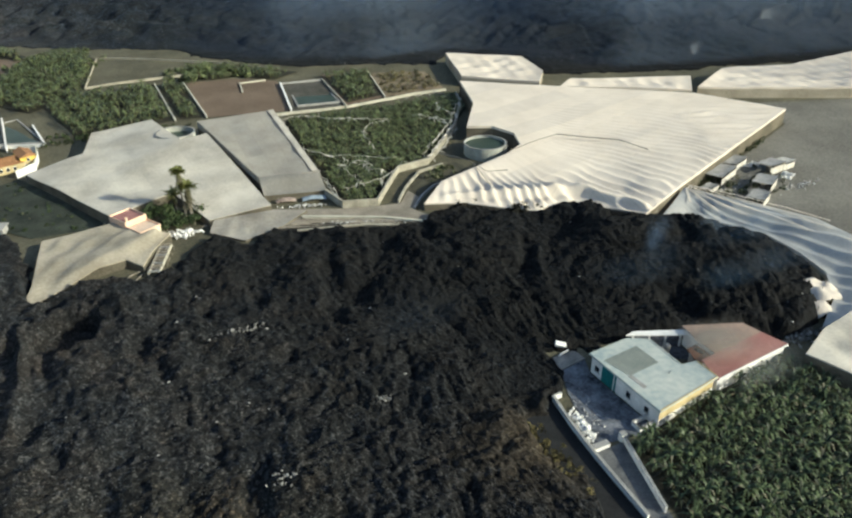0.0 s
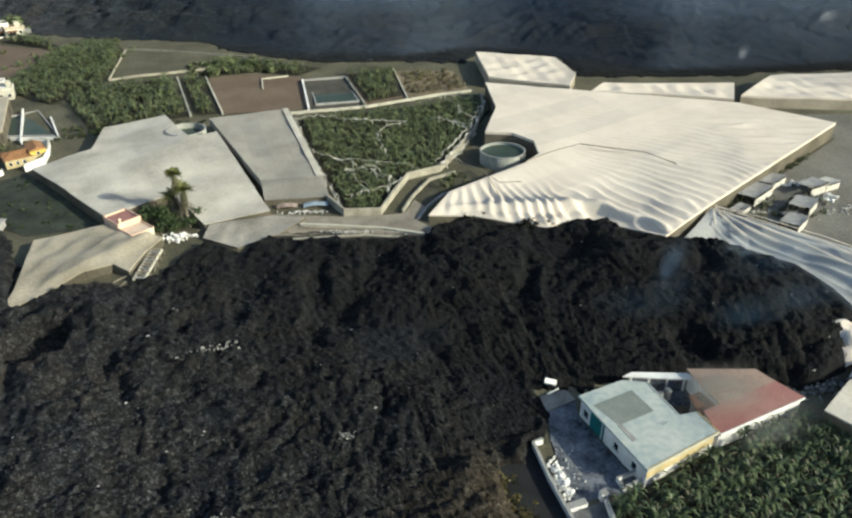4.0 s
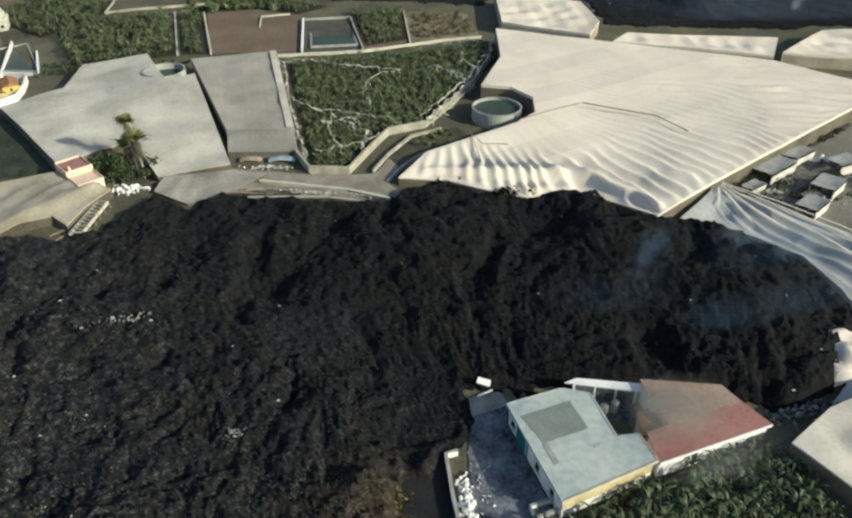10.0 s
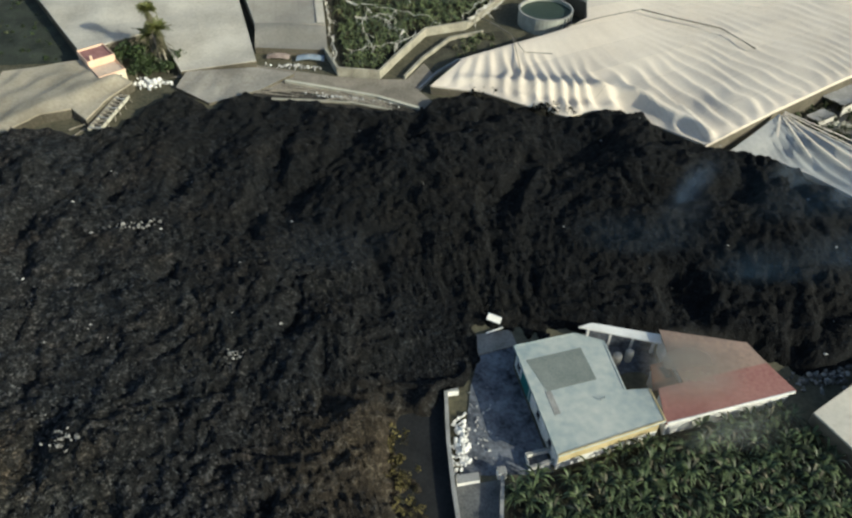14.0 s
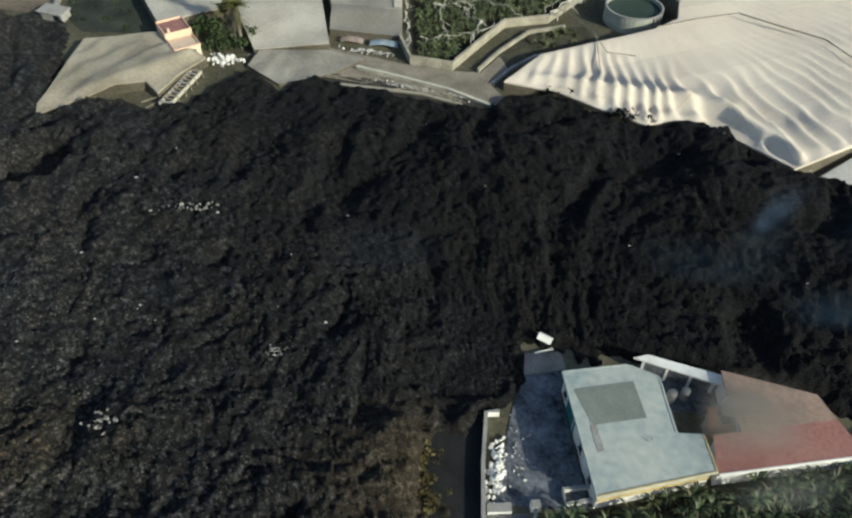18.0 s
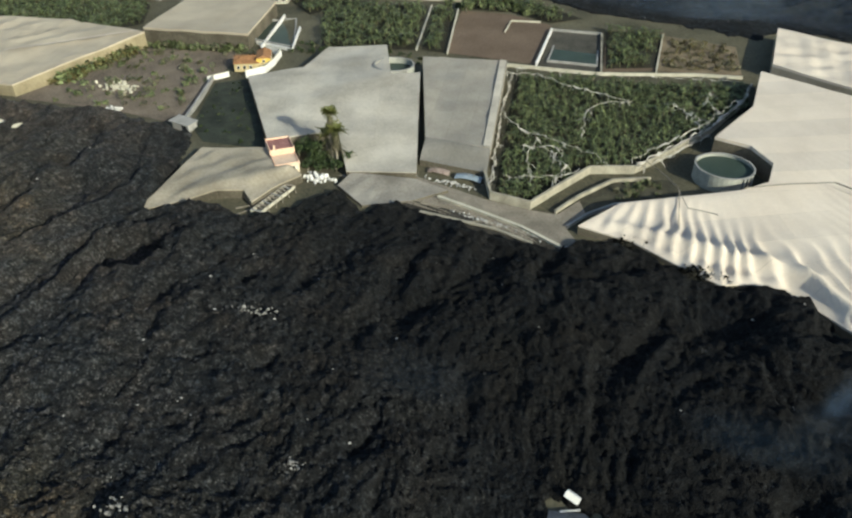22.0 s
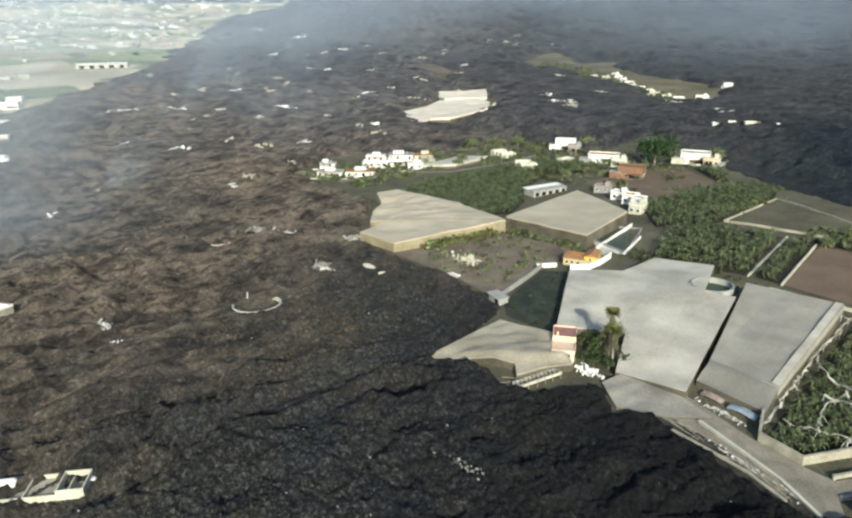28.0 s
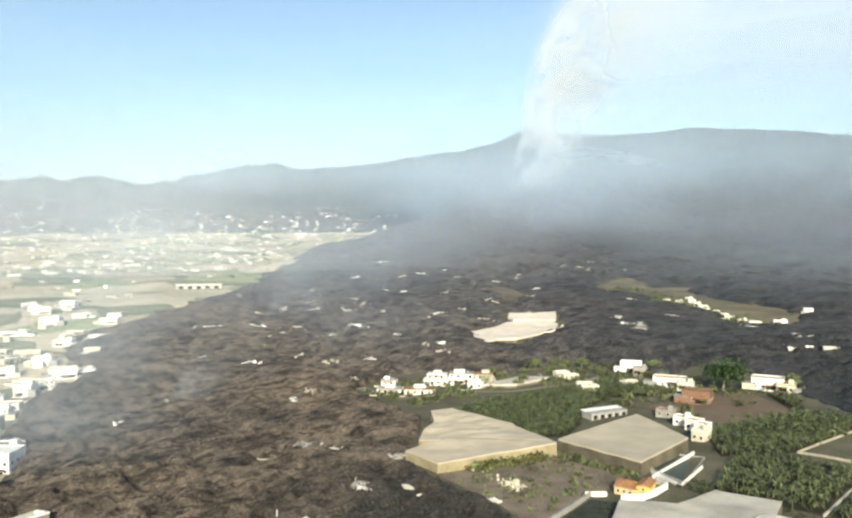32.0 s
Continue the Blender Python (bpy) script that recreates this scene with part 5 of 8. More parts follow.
# ---- round water tank and the channel walls about the plantation ----
def round_tank(name, label, x, y, r, h, z=None, water=0.7):
    z = gz(x, y) if z is None else z
    ob = thing(name, label, "tank", x, y, z - 0.3)
    n = 40
    bm = bmesh.new()
    rings = [(r, 0), (r, h + 0.3), (r - 0.35, h + 0.3), (r - 0.35, 0.05)]
    vs = [[bm.verts.new((q * math.cos(i * math.tau / n), q * math.sin(i * math.tau / n), zz)) for i in range(n)] for q, zz in rings]
    for a, b in zip(vs, vs[1:]):
        for i in range(n):
            bm.faces.new((a[i], a[(i + 1) % n], b[(i + 1) % n], b[i]))
    part("shell", bm, TANK, ob)
    bm = bmesh.new()
    bmesh.ops.create_circle(bm, cap_ends=True, segments=n, radius=r - 0.33, matrix=Matrix.Translation((0, 0, h + 0.3 - water)))
    part("water", bm, WATER, ob, "still green water")
    bm = bmesh.new()
    vs = [[bm.verts.new((q * math.cos(i * math.tau / n), q * math.sin(i * math.tau / n), zz)) for i in range(n)] for q, zz in ((r + 0.06, h + 0.2), (r + 0.06, h + 0.36), (r - 0.38, h + 0.36), (r - 0.38, h + 0.2))]
    for a, b in zip(vs, vs[1:] + vs[:1]):
        for i in range(n):
            bm.faces.new((a[i], a[(i + 1) % n], b[(i + 1) % n], b[i]))
    part("rim", bm, CONCRETE, ob)
    for k in range(3):
        a = -0.9 + k * 0.16
        box_part("buttress", (0.5, 0.35, h + 0.2), pose((r + 0.15) * math.cos(a), (r + 0.15) * math.sin(a), 0, 0, 0, math.degrees(a)), CONCRETE, ob, 0.03)
    return ob


round_tank("water_tank", "round grey concrete water tank full of green water", 24.2, 156.4, 6.2, 3.3)
round_tank("water_tank", "small round white tank sunk between two greenhouses", -63.0, 182.0, 5.6, 4.6, water=1.6)


def field_wall(label, pts, h, mat=None, t=0.4):
    ob = thing("field_wall", label, "wall", *pts[0], gz(*pts[0]))
    inv = ob.matrix_world.inverted()
    for nm, hh, tt, b in (("masonry", h, t, 0.5), ("coping", h + 0.08, t + 0.15, -h)):
        w = wall_run(nm, pts, hh, tt, mat or CONCRETE, bury=b)
        w.data.transform(inv)
        w.parent = ob
    return ob


field_wall("tall pale block wall round the banana plot", [(-24.5, 140), (-20.9, 132.2), (-12.2, 131.3), (-8.5, 139), (-3.2, 149.3), (6.0, 152.6)], 1.9, DIRTY_BLOCK)
field_wall("pale block wall beside the channel", [(6.0, 152.8), (9.5, 158), (20.4, 175.9), (27.8, 194), (30, 207)], 1.6, DIRTY_BLOCK)
field_wall("pale channel wall curving down to the track", [(-7, 131.2), (-3.5, 138.5), (2.2, 147.2), (9.8, 150.5)], 0.9, DIRTY_BLOCK)
field_wall("low dark kerb along the greenhouse", [(-3.8, 127.3), (-0.5, 133.2), (4.0, 138.3), (11.5, 141.2)], 0.6)
field_wall("long white wall between plantation and back plots", [(-56, 199.5), (-33, 201.5), (-9, 203.3), (15.7, 211), (28, 213)], 0.8, PALE_BLOCK, 0.35)
field_wall("tall white wall between two plots", [(-27.8, 204), (-29.5, 233)], 1.0, WHITE, 0.5)
field_wall("grey back wall of the pond plot", [(-29.2, 233.2), (-14, 234.4)], 0.8, CONCRETE, 0.4)
field_wall("white plot wall", [(-9.3, 204.2), (-13.8, 234)], 0.8, DIRTY_BLOCK)
field_wall("low pale wall", [(5.2, 210), (4.4, 240)], 0.6, PALE_BLOCK, 0.3)
field_wall("white wall round an empty walled plot", [(-63.8, 252.2), (-98.4, 245.8), (-100, 284.8), (-64.6, 271.2), (-43.8, 262)], 0.8, DIRTY_BLOCK, 0.3)
field_wall("narrow white path wall", [(-55, 204.4), (-64.2, 243)], 0.7, PALE_BLOCK)
field_wall("narrow white path wall", [(-64.8, 203.9), (-74.3, 244)], 0.5, PALE_BLOCK)
field_wall("short white wall in the brown field", [(-43.2, 226.8), (-43.9, 237.3), (-34.5, 239.2)], 0.6, PALE_BLOCK, 0.3)
field_wall("white wall beside the dark pond", [(-116.5, 197), (-101.5, 193), (-109, 212)], 0.9, WHITE)
field_wall("white wall along the netted greenhouse", [(-112, 192.5), (-120.5, 222)], 1.2, WHITE)

# flat plots on the ground
def plot(name, label, outline, mat, lift=0.05, category="plot", step=4.0):
    bm = bmesh.new()
    bm.faces.new([bm.verts.new((x, y, 0)) for x, y in outline])
    for n in ((1, 0), (0, 1)):
        along = [x * n[0] + y * n[1] for x, y in outline]
        k = math.floor(min(along) / step) + 1
        while k * step < max(along):
            bmesh.ops.bisect_plane(bm, geom=bm.verts[:] + bm.edges[:] + bm.faces[:], dist=1e-4, plane_co=(n[0] * k * step, n[1] * k * step, 0), plane_no=(*n, 0))
            k += 1
    for v in bm.verts:
        v.co.z = gz(v.co.x, v.co.y) + lift + 0.12
    return tagged(part(name, bm, mat, None), label, category, kind="structure")


plot("plot", "cleared brown ground beside an unfinished house", [(-185, 267), (-150, 257), (-140, 257), (-131, 297), (-165, 318), (-180, 300)], MUD)
plot("plot", "bare ploughed brown field", [(-55.6, 205), (-63, 243), (-46, 244), (-30.4, 238), (-28.2, 205)], MUD)
plot("plot", "dry ground under banana plants", [(-9, 205.5), (-13.4, 241), (5, 242.5), (5.1, 211)], MUD, 0.06)
plot("plot", "dark wet ground round the pond", [(-27.4, 204.5), (-29, 233), (-14, 234), (-9.6, 205.5)], grainy("wet_ground", (0.035, 0.034, 0.028), (0.10, 0.092, 0.075), 0.2, 2), 0.05)
plot("track", "pale dirt track along the lava's edge", [(-55.5, 130), (-47, 137), (-39.6, 135.7), (-22, 131.7), (-12.3, 130.8), (-6.5, 131), (-3.2, 137.5), (-1.0, 133), (-4.0, 127), (-1.2, 123.3), (-2.5, 120.6), (-14, 122.2), (-24, 124.6), (-36, 127), (-40, 131)], DIRT_ROAD, 0.09)
plot("ditch", "dark ditch strip between track and lava", [(-43, 122), (-36, 126.6), (-24, 125), (-14, 122.6), (-2.6, 121), (-2.5, 118.5), (-14, 118.6), (-28, 121), (-40, 118.5)], grainy("ditch_floor", (0.012, 0.012, 0.011), (0.075, 0.066, 0.052), 0.3, 2.5), 0.14, "ditch")
plot("channel", "dark channel floor between the walls", [(-6.6, 131.6), (-3, 139), (2.5, 147.6), (9.8, 151), (14, 152), (17, 146), (11.5, 141.6), (4, 138.8), (-0.5, 133.6), (-3.4, 128)], grainy("channel_floor", (0.022, 0.022, 0.016), (0.085, 0.078, 0.052), 0.4, 3), 0.05, "channel")
plot("plot", "empty dusty walled plot", [(-98.2, 246), (-99.8, 284.5), (-64.8, 271), (-64, 252.4)], SOIL, 0.06)
plot("plot", "dark weedy plot between wall and greenhouse", [(-111.3, 166), (-101, 140.5), (-93, 134), (-76, 135), (-97.5, 163), (-104, 170.5)], grainy("dark_weeds", (0.012, 0.016, 0.012), (0.055, 0.062, 0.045), 0.3, 3), 0.06)
plot("plot", "tan scrubby plot", [(5.4, 211), (4.4, 240), (26, 237), (28, 214)], grainy("straw_ground", (0.10, 0.078, 0.05), (0.24, 0.19, 0.125), 0.15, 2.0, 0.95, 0.3), 0.07)
plot("plot", "bare grey field beside the greenhouse", [(126, 156), (108, 178), (165, 171), (280, 172), (300, 60), (120, 60), (88, 94), (64.5, 115.5)], grainy("grey_field", (0.085, 0.080, 0.068), (0.20, 0.188, 0.162), 0.05, 1.5), 0.03)
plot("plot", "brown cleared ground with scattered rubbish", [(-165, 145), (-154, 186), (-117, 190), (-113, 169), (-105.5, 145), (-110, 141.5), (-130, 144.5)], grainy("cleared_ground", (0.085, 0.068, 0.050), (0.25, 0.20, 0.15), 0.12, 1.6), 0.05)
plot("road", "pale country road past the villas", [(-345, 194), (-296.5, 199), (-279.5, 236), (-262, 250), (-250, 291), (-256, 310), (-260, 309), (-254.5, 292), (-266, 252.5), (-283.5, 239), (-300, 204), (-344, 200)], DIRT_ROAD, 0.1, "road")
net_house("greenhouse", "long low greenhouse of pale green netting", [(-285, 246, 2.4), (-290, 276, 2.4), (-272, 285, 2.4), (-270, 259, 2.4)], NET_PALE, NET_SKIRT, step=4, seed=45)


def pond(label, outline, wall_h=1.0):
    z = sum(gz(*p) for p in outline) / len(outline)
    ob = thing("pond", label, "pond", *outline[0], z)
    inv = ob.matrix_world.inverted()
    bm = bmesh.new()
    outer, inner = outline, shifted(outline, 0.5)
    n = len(outer)
    vs = [[bm.verts.new((x, y, h)) for x, y in o] for o, h in ((outer, z - 0.6), (outer, z + wall_h), (inner, z + wall_h), (inner, z - 0.4))]
    for a, b in zip(vs, vs[1:]):
        for i in range(n):
            bm.faces.new((a[i], a[(i + 1) % n], b[(i + 1) % n], b[i]))
    bm.transform(inv)
    part("basin", bm, CONCRETE, ob)
    bm = bmesh.new()
    bm.faces.new([bm.verts.new((x, y, z + 0.25)) for x, y in shifted(outline, 0.45)])
    bm.transform(inv)
    part("water", bm, WATER, ob, "dark still water")


pond("rectangular concrete irrigation pond with dark water", [(-25.5, 207.5), (-26.7, 224), (-13.2, 226), (-11, 208.5)], 0.4)
pond("dark walled irrigation pond beside a greenhouse", [(-117.5, 197.5), (-127.5, 215), (-116, 222.5), (-102, 195.5)], 0.8)

# ---- plants ----
def strip(path, widths, up, fold=0.0):
    """A leaf blade along a path: vertices and quads."""
    v, f = [], []
    for i, (p, w) in enumerate(zip(path, widths)):
        d = (path[min(i + 1, len(path) - 1)] - path[max(i - 1, 0)]).normalized()
        s = d.cross(up).normalized() if d.cross(up).length > 1e-3 else Vector((1, 0, 0))
        v += [p + s * w / 2, p - s * w / 2]
        if i:
            k = 2 * i
            f.append((k - 2, k - 1, k + 1, k))
    return v, f


def banana_template(seed, leaves=8, tall=2.6):
    rnd = random.Random(seed)
    verts, faces, slots = [], [], []
    h = tall * (0.45 + 0.1 * rnd.random())
    for k in range(5):
        a = k * math.tau / 5
        verts += [(0.16 * math.cos(a), 0.16 * math.sin(a), -0.2), (0.09 * math.cos(a), 0.09 * math.sin(a), h)]
    for k in range(5):
        j = (k + 1) % 5
        faces.append((2 * k, 2 * j, 2 * j + 1, 2 * k + 1))
        slots.append(1)
    for i in range(leaves):
        a = i * 2.4 + rnd.random() * 0.6
        out = Vector((math.cos(a), math.sin(a), 0))
        lift, ln = 0.3 + 1.2 * rnd.random(), 1.5 + 1.1 * rnd.random()
        path = [Vector((0, 0, h - 0.1)) + out * ln * t * (0.85 if lift < 0.8 else 0.65) + Vector((0, 0, ln * (lift * t - (0.55 + 0.5 * lift) * t * t))) for t in (0, 0.3, 0.62, 1.0)]
        v, f = strip(path, (0.07, 0.19, 0.20, 0.02), Vector((0, 0, 1)))
        o = len(verts)
        verts += [tuple(p) for p in v]
        faces += [tuple(o + q for q in g) for g in f]
        slots += [2 if rnd.random() < 0.07 else 0] * len(f)
    return np.array(verts), np.array(faces), np.array(slots)


BANANAS = [banana_template(s, 16 + s % 3) for s in range(6)]


def field(name, label, category, templates, places, mats, seed=1, scale=(0.8, 1.2), lift=0.0):
    """Many plants in one mesh."""
    rnd = random.Random(seed)
    ground = ground_height(np.array([p[0] for p in places]), np.array([p[1] for p in places])) + lift
    vs, fs, ss, o = [], [], [], 0
    for (x, y), z in zip(places, ground):
        v, f, s = templates[rnd.randrange(len(templates))]
        a, k = rnd.random() * math.tau, scale[0] + rnd.random() * (scale[1] - scale[0])
        c, sn = math.cos(a) * k, math.sin(a) * k
        vs.append(np.stack([v[:, 0] * c - v[:, 1] * sn + x, v[:, 0] * sn + v[:, 1] * c + y, v[:, 2] * k + z], 1))
        fs.append(f + o)
        ss.append(s)
        o += len(v)
    vs, f, ss = np.concatenate(vs), np.concatenate(fs), np.concatenate(ss)
    me = bpy.data.meshes.new(name)
    me.vertices.add(len(vs))
    me.vertices.foreach_set("co", vs.astype(np.float32).ravel())
    me.loops.add(f.size)
    me.loops.foreach_set("vertex_index", f.ravel().astype(np.int32))
    me.polygons.add(len(f))
    me.polygons.foreach_set("loop_start", (np.arange(len(f)) * 4).astype(np.int32))
    for m in mats:
        me.materials.append(m)
    me.polygons.foreach_set("material_index", ss.astype(np.int32))
    me.update(calc_edges=True)
    me.validate()
    return tagged(new(name, me), label, category, kind="stuff")


def planted(outline, gap, seed=1, jitter=0.35, turn=0.0, skip=0.0):
    """Places in rows inside an outline."""
    rnd = random.Random(seed)
    c, s = math.cos(radians(turn)), math.sin(radians(turn))
    uv = [(x * c + y * s, -x * s + y * c) for x, y in outline]
    u0, u1, v0, v1 = min(p[0] for p in uv), max(p[0] for p in uv), min(p[1] for p in uv), max(p[1] for p in uv)
    out = []
    for i in range(int((u1 - u0) / gap) + 1):
        for j in range(int((v1 - v0) / gap) + 1):
            u, v = u0 + (i + (rnd.random() - 0.5) * jitter * 2) * gap, v0 + (j + (rnd.random() - 0.5) * jitter * 2) * gap
            if rnd.random() >= skip:
                out.append((u * c - v * s, u * s + v * c))
    a = np.array(out)
    keep = outline_distance(a[:, 0], a[:, 1], outline) < -0.6
    return [p for p, k in zip(out, keep) if k]


LEAVES = [LEAF, STEM, LEAF_DRY]
# soil darkened in its colour for the shade under the leaves
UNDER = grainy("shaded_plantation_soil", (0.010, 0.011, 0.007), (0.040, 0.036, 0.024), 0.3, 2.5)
MAIN_PLOT = [(-31.5, 195), (29, 206.5), (30, 194), (10.2, 160.5), (4.5, 153.5), (-4.5, 151), (-13.0, 133), (-20.5, 133.8)]
plot("plot", "soil with painted leaf shade under the main banana plot", MAIN_PLOT, UNDER, 0.02)
field("banana_plants", "dense rows of green banana plants", "banana plants", BANANAS, planted(MAIN_PLOT, 1.75, 2, 0.4, 12, 0.06), LEAVES, 2, (0.75, 1.15))
NEAR_PLOT = [(9.2, 41.6), (14.8, 43.4), (28, 48.4), (44.8, 53.4), (49, 42), (55, 35), (80, 40), (100, 0), (60, -40), (12, -40), (8.6, 20)]
plot("plot", "soil with painted leaf shade under the farm's banana plants", NEAR_PLOT, UNDER, 0.02)
field("banana_plants", "dense banana plantation beside the farmhouse", "banana plants", BANANAS, planted(NEAR_PLOT, 1.6, 3, 0.5, 30, 0.08), [LEAF_DEEP, STEM, LEAF_DRY], 3, (0.85, 1.45))
for i, (o, thin) in enumerate((([(-93, 196), (-110, 231), (-99, 238), (-75.5, 243), (-66, 204)], 0.08), ([(-63.5, 205), (-56.5, 205), (-65.3, 242), (-73, 243)], 0.08), ([(-8.5, 208), (-13, 238), (4.5, 241), (4.5, 213)], 0.3), ([(-113, 226), (-139, 250), (-136, 256), (-128, 297), (-120, 303), (-107, 299), (-101, 285), (-99.5, 246), (-100, 239)], 0.1),
                              ([(-64, 244), (-60, 258), (-42, 258), (-22, 247), (-31, 240), (-46, 246)], 0.25), ([(-247, 202), (-256, 236), (-246, 264), (-212, 272), (-197, 240), (-181, 226), (-170, 208), (-178, 199), (-236, 200)], 0.08), ([(-205, 275), (-245, 270), (-240, 305), (-190, 300)], 0.2), ([(-129, 300), (-133, 299), (-160, 320), (-148, 325)], 0.1))):
    plot("plot", "soil with painted leaf shade under rows of banana plants", o, UNDER, 0.1 + 0.02 * i)
    field("banana_plants", "rows of banana plants on a back plot", "banana plants", BANANAS, planted(o, 2.3, 10 + i, 0.25, 15 * i, thin), LEAVES, 10 + i, (0.9, 1.6))


def bush_template(seed, blades=46, dry=0.1):
    rnd = random.Random(seed)
    verts, faces, slots = [], [], []
    for i in range(blades):
        a, t = rnd.random() * math.tau, rnd.random()
        r = 0.9 * math.sqrt(rnd.random())
        p = Vector((r * math.cos(a), r * math.sin(a), 0.15 + (1.25 - 0.75 * r * r) * t))
        d = Vector((rnd.gauss(0, 1), rnd.gauss(0, 1), rnd.gauss(0.3, 0.7))).normalized()
        u = d.orthogonal().normalized()
        s = 0.17 + 0.2 * rnd.random()
        o = len(verts)
        verts += [tuple(p - d * s), tuple(p + u * s * 0.6), tuple(p + d * s), tuple(p - u * s * 0.6)]
        faces.append((o, o + 1, o + 2, o + 3))
        slots.append(2 if rnd.random() < dry else 0)
    return np.array(verts), np.array(faces), np.array(slots)


BUSHES = [bush_template(100 + s) for s in range(5)]
DRY_BUSHES = [bush_template(200 + s, 36, 0.6) for s in range(4)]
DARK_LEAVES = [LEAF_DARK, STEM, LEAF_DRY]
rnd = random.Random(77)
rim = [(-165 + 10.5 * t + rnd.gauss(0, 1.2), 144.5 + 41 * t + rnd.gauss(0, 1.0)) for t in np.linspace(0.3, 1, 75)]
rim += [(x + 2.2, y + rnd.gauss(0, 1)) for x, y in rim[::2]]
field("hedge", "scrubby yellow green hedge before the netted greenhouse", "hedge", BUSHES[:2] + DRY_BUSHES, rim, [LEAF, STEM, LEAF_STRAW], 5, (0.9, 2.3))
field("hedge", "dark bushes before the rectangular greenhouse", "hedge", BUSHES + DRY_BUSHES[:1], [(-155 + 38 * rnd.random(), 189.6 + rnd.gauss(0, 0.9)) for _ in range(60)], LEAVES, 16, (0.7, 1.9))
field("scrub", "green gardens about the villas", "scrub", BUSHES, [(-335 + 65 * rnd.random(), 196 + 66 * rnd.random()) for _ in range(150)], LEAVES, 17, (0.9, 2.4))
field("scrub", "dry ochre grass along the edge of the earth bank", "scrub", DRY_BUSHES, [(-6.5 + 6.2 * t + rnd.gauss(0, 0.9), 48.6 - 13 * t + rnd.gauss(0, 0.9)) for t in [rnd.random() ** 1.2 for _ in range(80)]], [LEAF_STRAW, STEM, LEAF_STRAW], 18, (0.3, 0.75), 1.0)
field("scrub", "dry scrub on the cleared ground", "scrub", DRY_BUSHES + BUSHES[:2], [(rnd.uniform(-156, -112), rnd.uniform(146, 190)) for _ in range(130)], LEAVES, 6, (0.4, 1.5))
field("scrub", "dead straw coloured scrub on the back plot", "scrub", DRY_BUSHES, planted([(6, 213), (5.5, 239), (25.5, 236), (27.5, 215)], 1.7, 18, 0.6, 20, 0.35), [LEAF_STRAW, STEM, LEAF_DRY], 18, (0.5, 1.3))
field("scrub", "dark weeds between greenhouse and banana rows", "weeds", BUSHES, [(-104 + 44 * rnd.random(), 192 + 9 * rnd.random()) for _ in range(90)], DARK_LEAVES, 19, (0.4, 1.1))
field("scrub", "dark weeds on the narrow plot", "weeds", BUSHES, planted([(-111, 165), (-101, 142), (-93, 135), (-77, 136), (-97.5, 162), (-104, 169.5)], 2.4, 8, 0.6, 0, 0.45), DARK_LEAVES, 8, (0.3, 0.7))
field("scrub", "green scrub along the lava behind the plots", "scrub", BUSHES, [(rnd.uniform(-72, -40), rnd.uniform(244, 262)) for _ in range(70)] + [(rnd.uniform(-145, -95), rnd.uniform(258, 300)) for _ in range(60)], LEAVES, 9, (0.8, 2.0))
field("scrub", "scrub between the far houses", "scrub", BUSHES + DRY_BUSHES[:2], [(rnd.uniform(-330, -150), rnd.uniform(262, 340)) for _ in range(330)], LEAVES, 12, (0.9, 2.6))
field("scrub", "scrub on the cut off island of houses", "scrub", BUSHES + DRY_BUSHES, [(-305 - 345 * t + rnd.gauss(0, 12), 545 + 185 * t + rnd.gauss(0, 14)) for t in [rnd.random() for _ in range(420)]], LEAVES, 13, (1.2, 3.5))
field("scrub", "charred bushes at the foot of the white net", "scrub", BUSHES, [(6 + rnd.random() * 7, 125.5 + rnd.gauss(0, 0.5)) for _ in range(22)] + [(18 + rnd.random() * 9, 119.8 + rnd.gauss(0, 0.6)) for _ in range(26)], [LEAF_CHARRED, STEM, LEAF_CHARRED], 14, (0.7, 1.7))
field("scrub", "reeds by the channel", "scrub", BUSHES + DRY_BUSHES, [(4 + 9 * t + rnd.gauss(0, 0.8), 143 + 8 * t + rnd.gauss(0, 1.5)) for t in [rnd.random() for _ in range(34)]], LEAVES, 15, (0.4, 1.0))


# ---- palms and trees ----
def frond(length, droop, width=0.7):
    pts = [Vector((length * t, 0, length * (0.45 * t - droop * t * t))) for t in (0, 0.2, 0.4, 0.6, 0.8, 1.0)]
    verts, faces = [], []
    for i in range(len(pts) - 1):
        for side in (-1, 1):
            for k in range(4):
                q = pts[i].lerp(pts[i + 1], (k + 0.5) / 4)
                w = width * (0.35 + math.sin(math.pi * (i + k / 4 + 0.4) / len(pts)) * 0.75)
                tip = q + Vector((0.25 * w, side * w, -0.35 * w))
                o = len(verts)
                verts += [q - Vector((0.05, 0, 0)), q + Vector((0.07, 0, 0)), tip]
                faces.append((o, o + 1, o + 2))
    return verts, faces


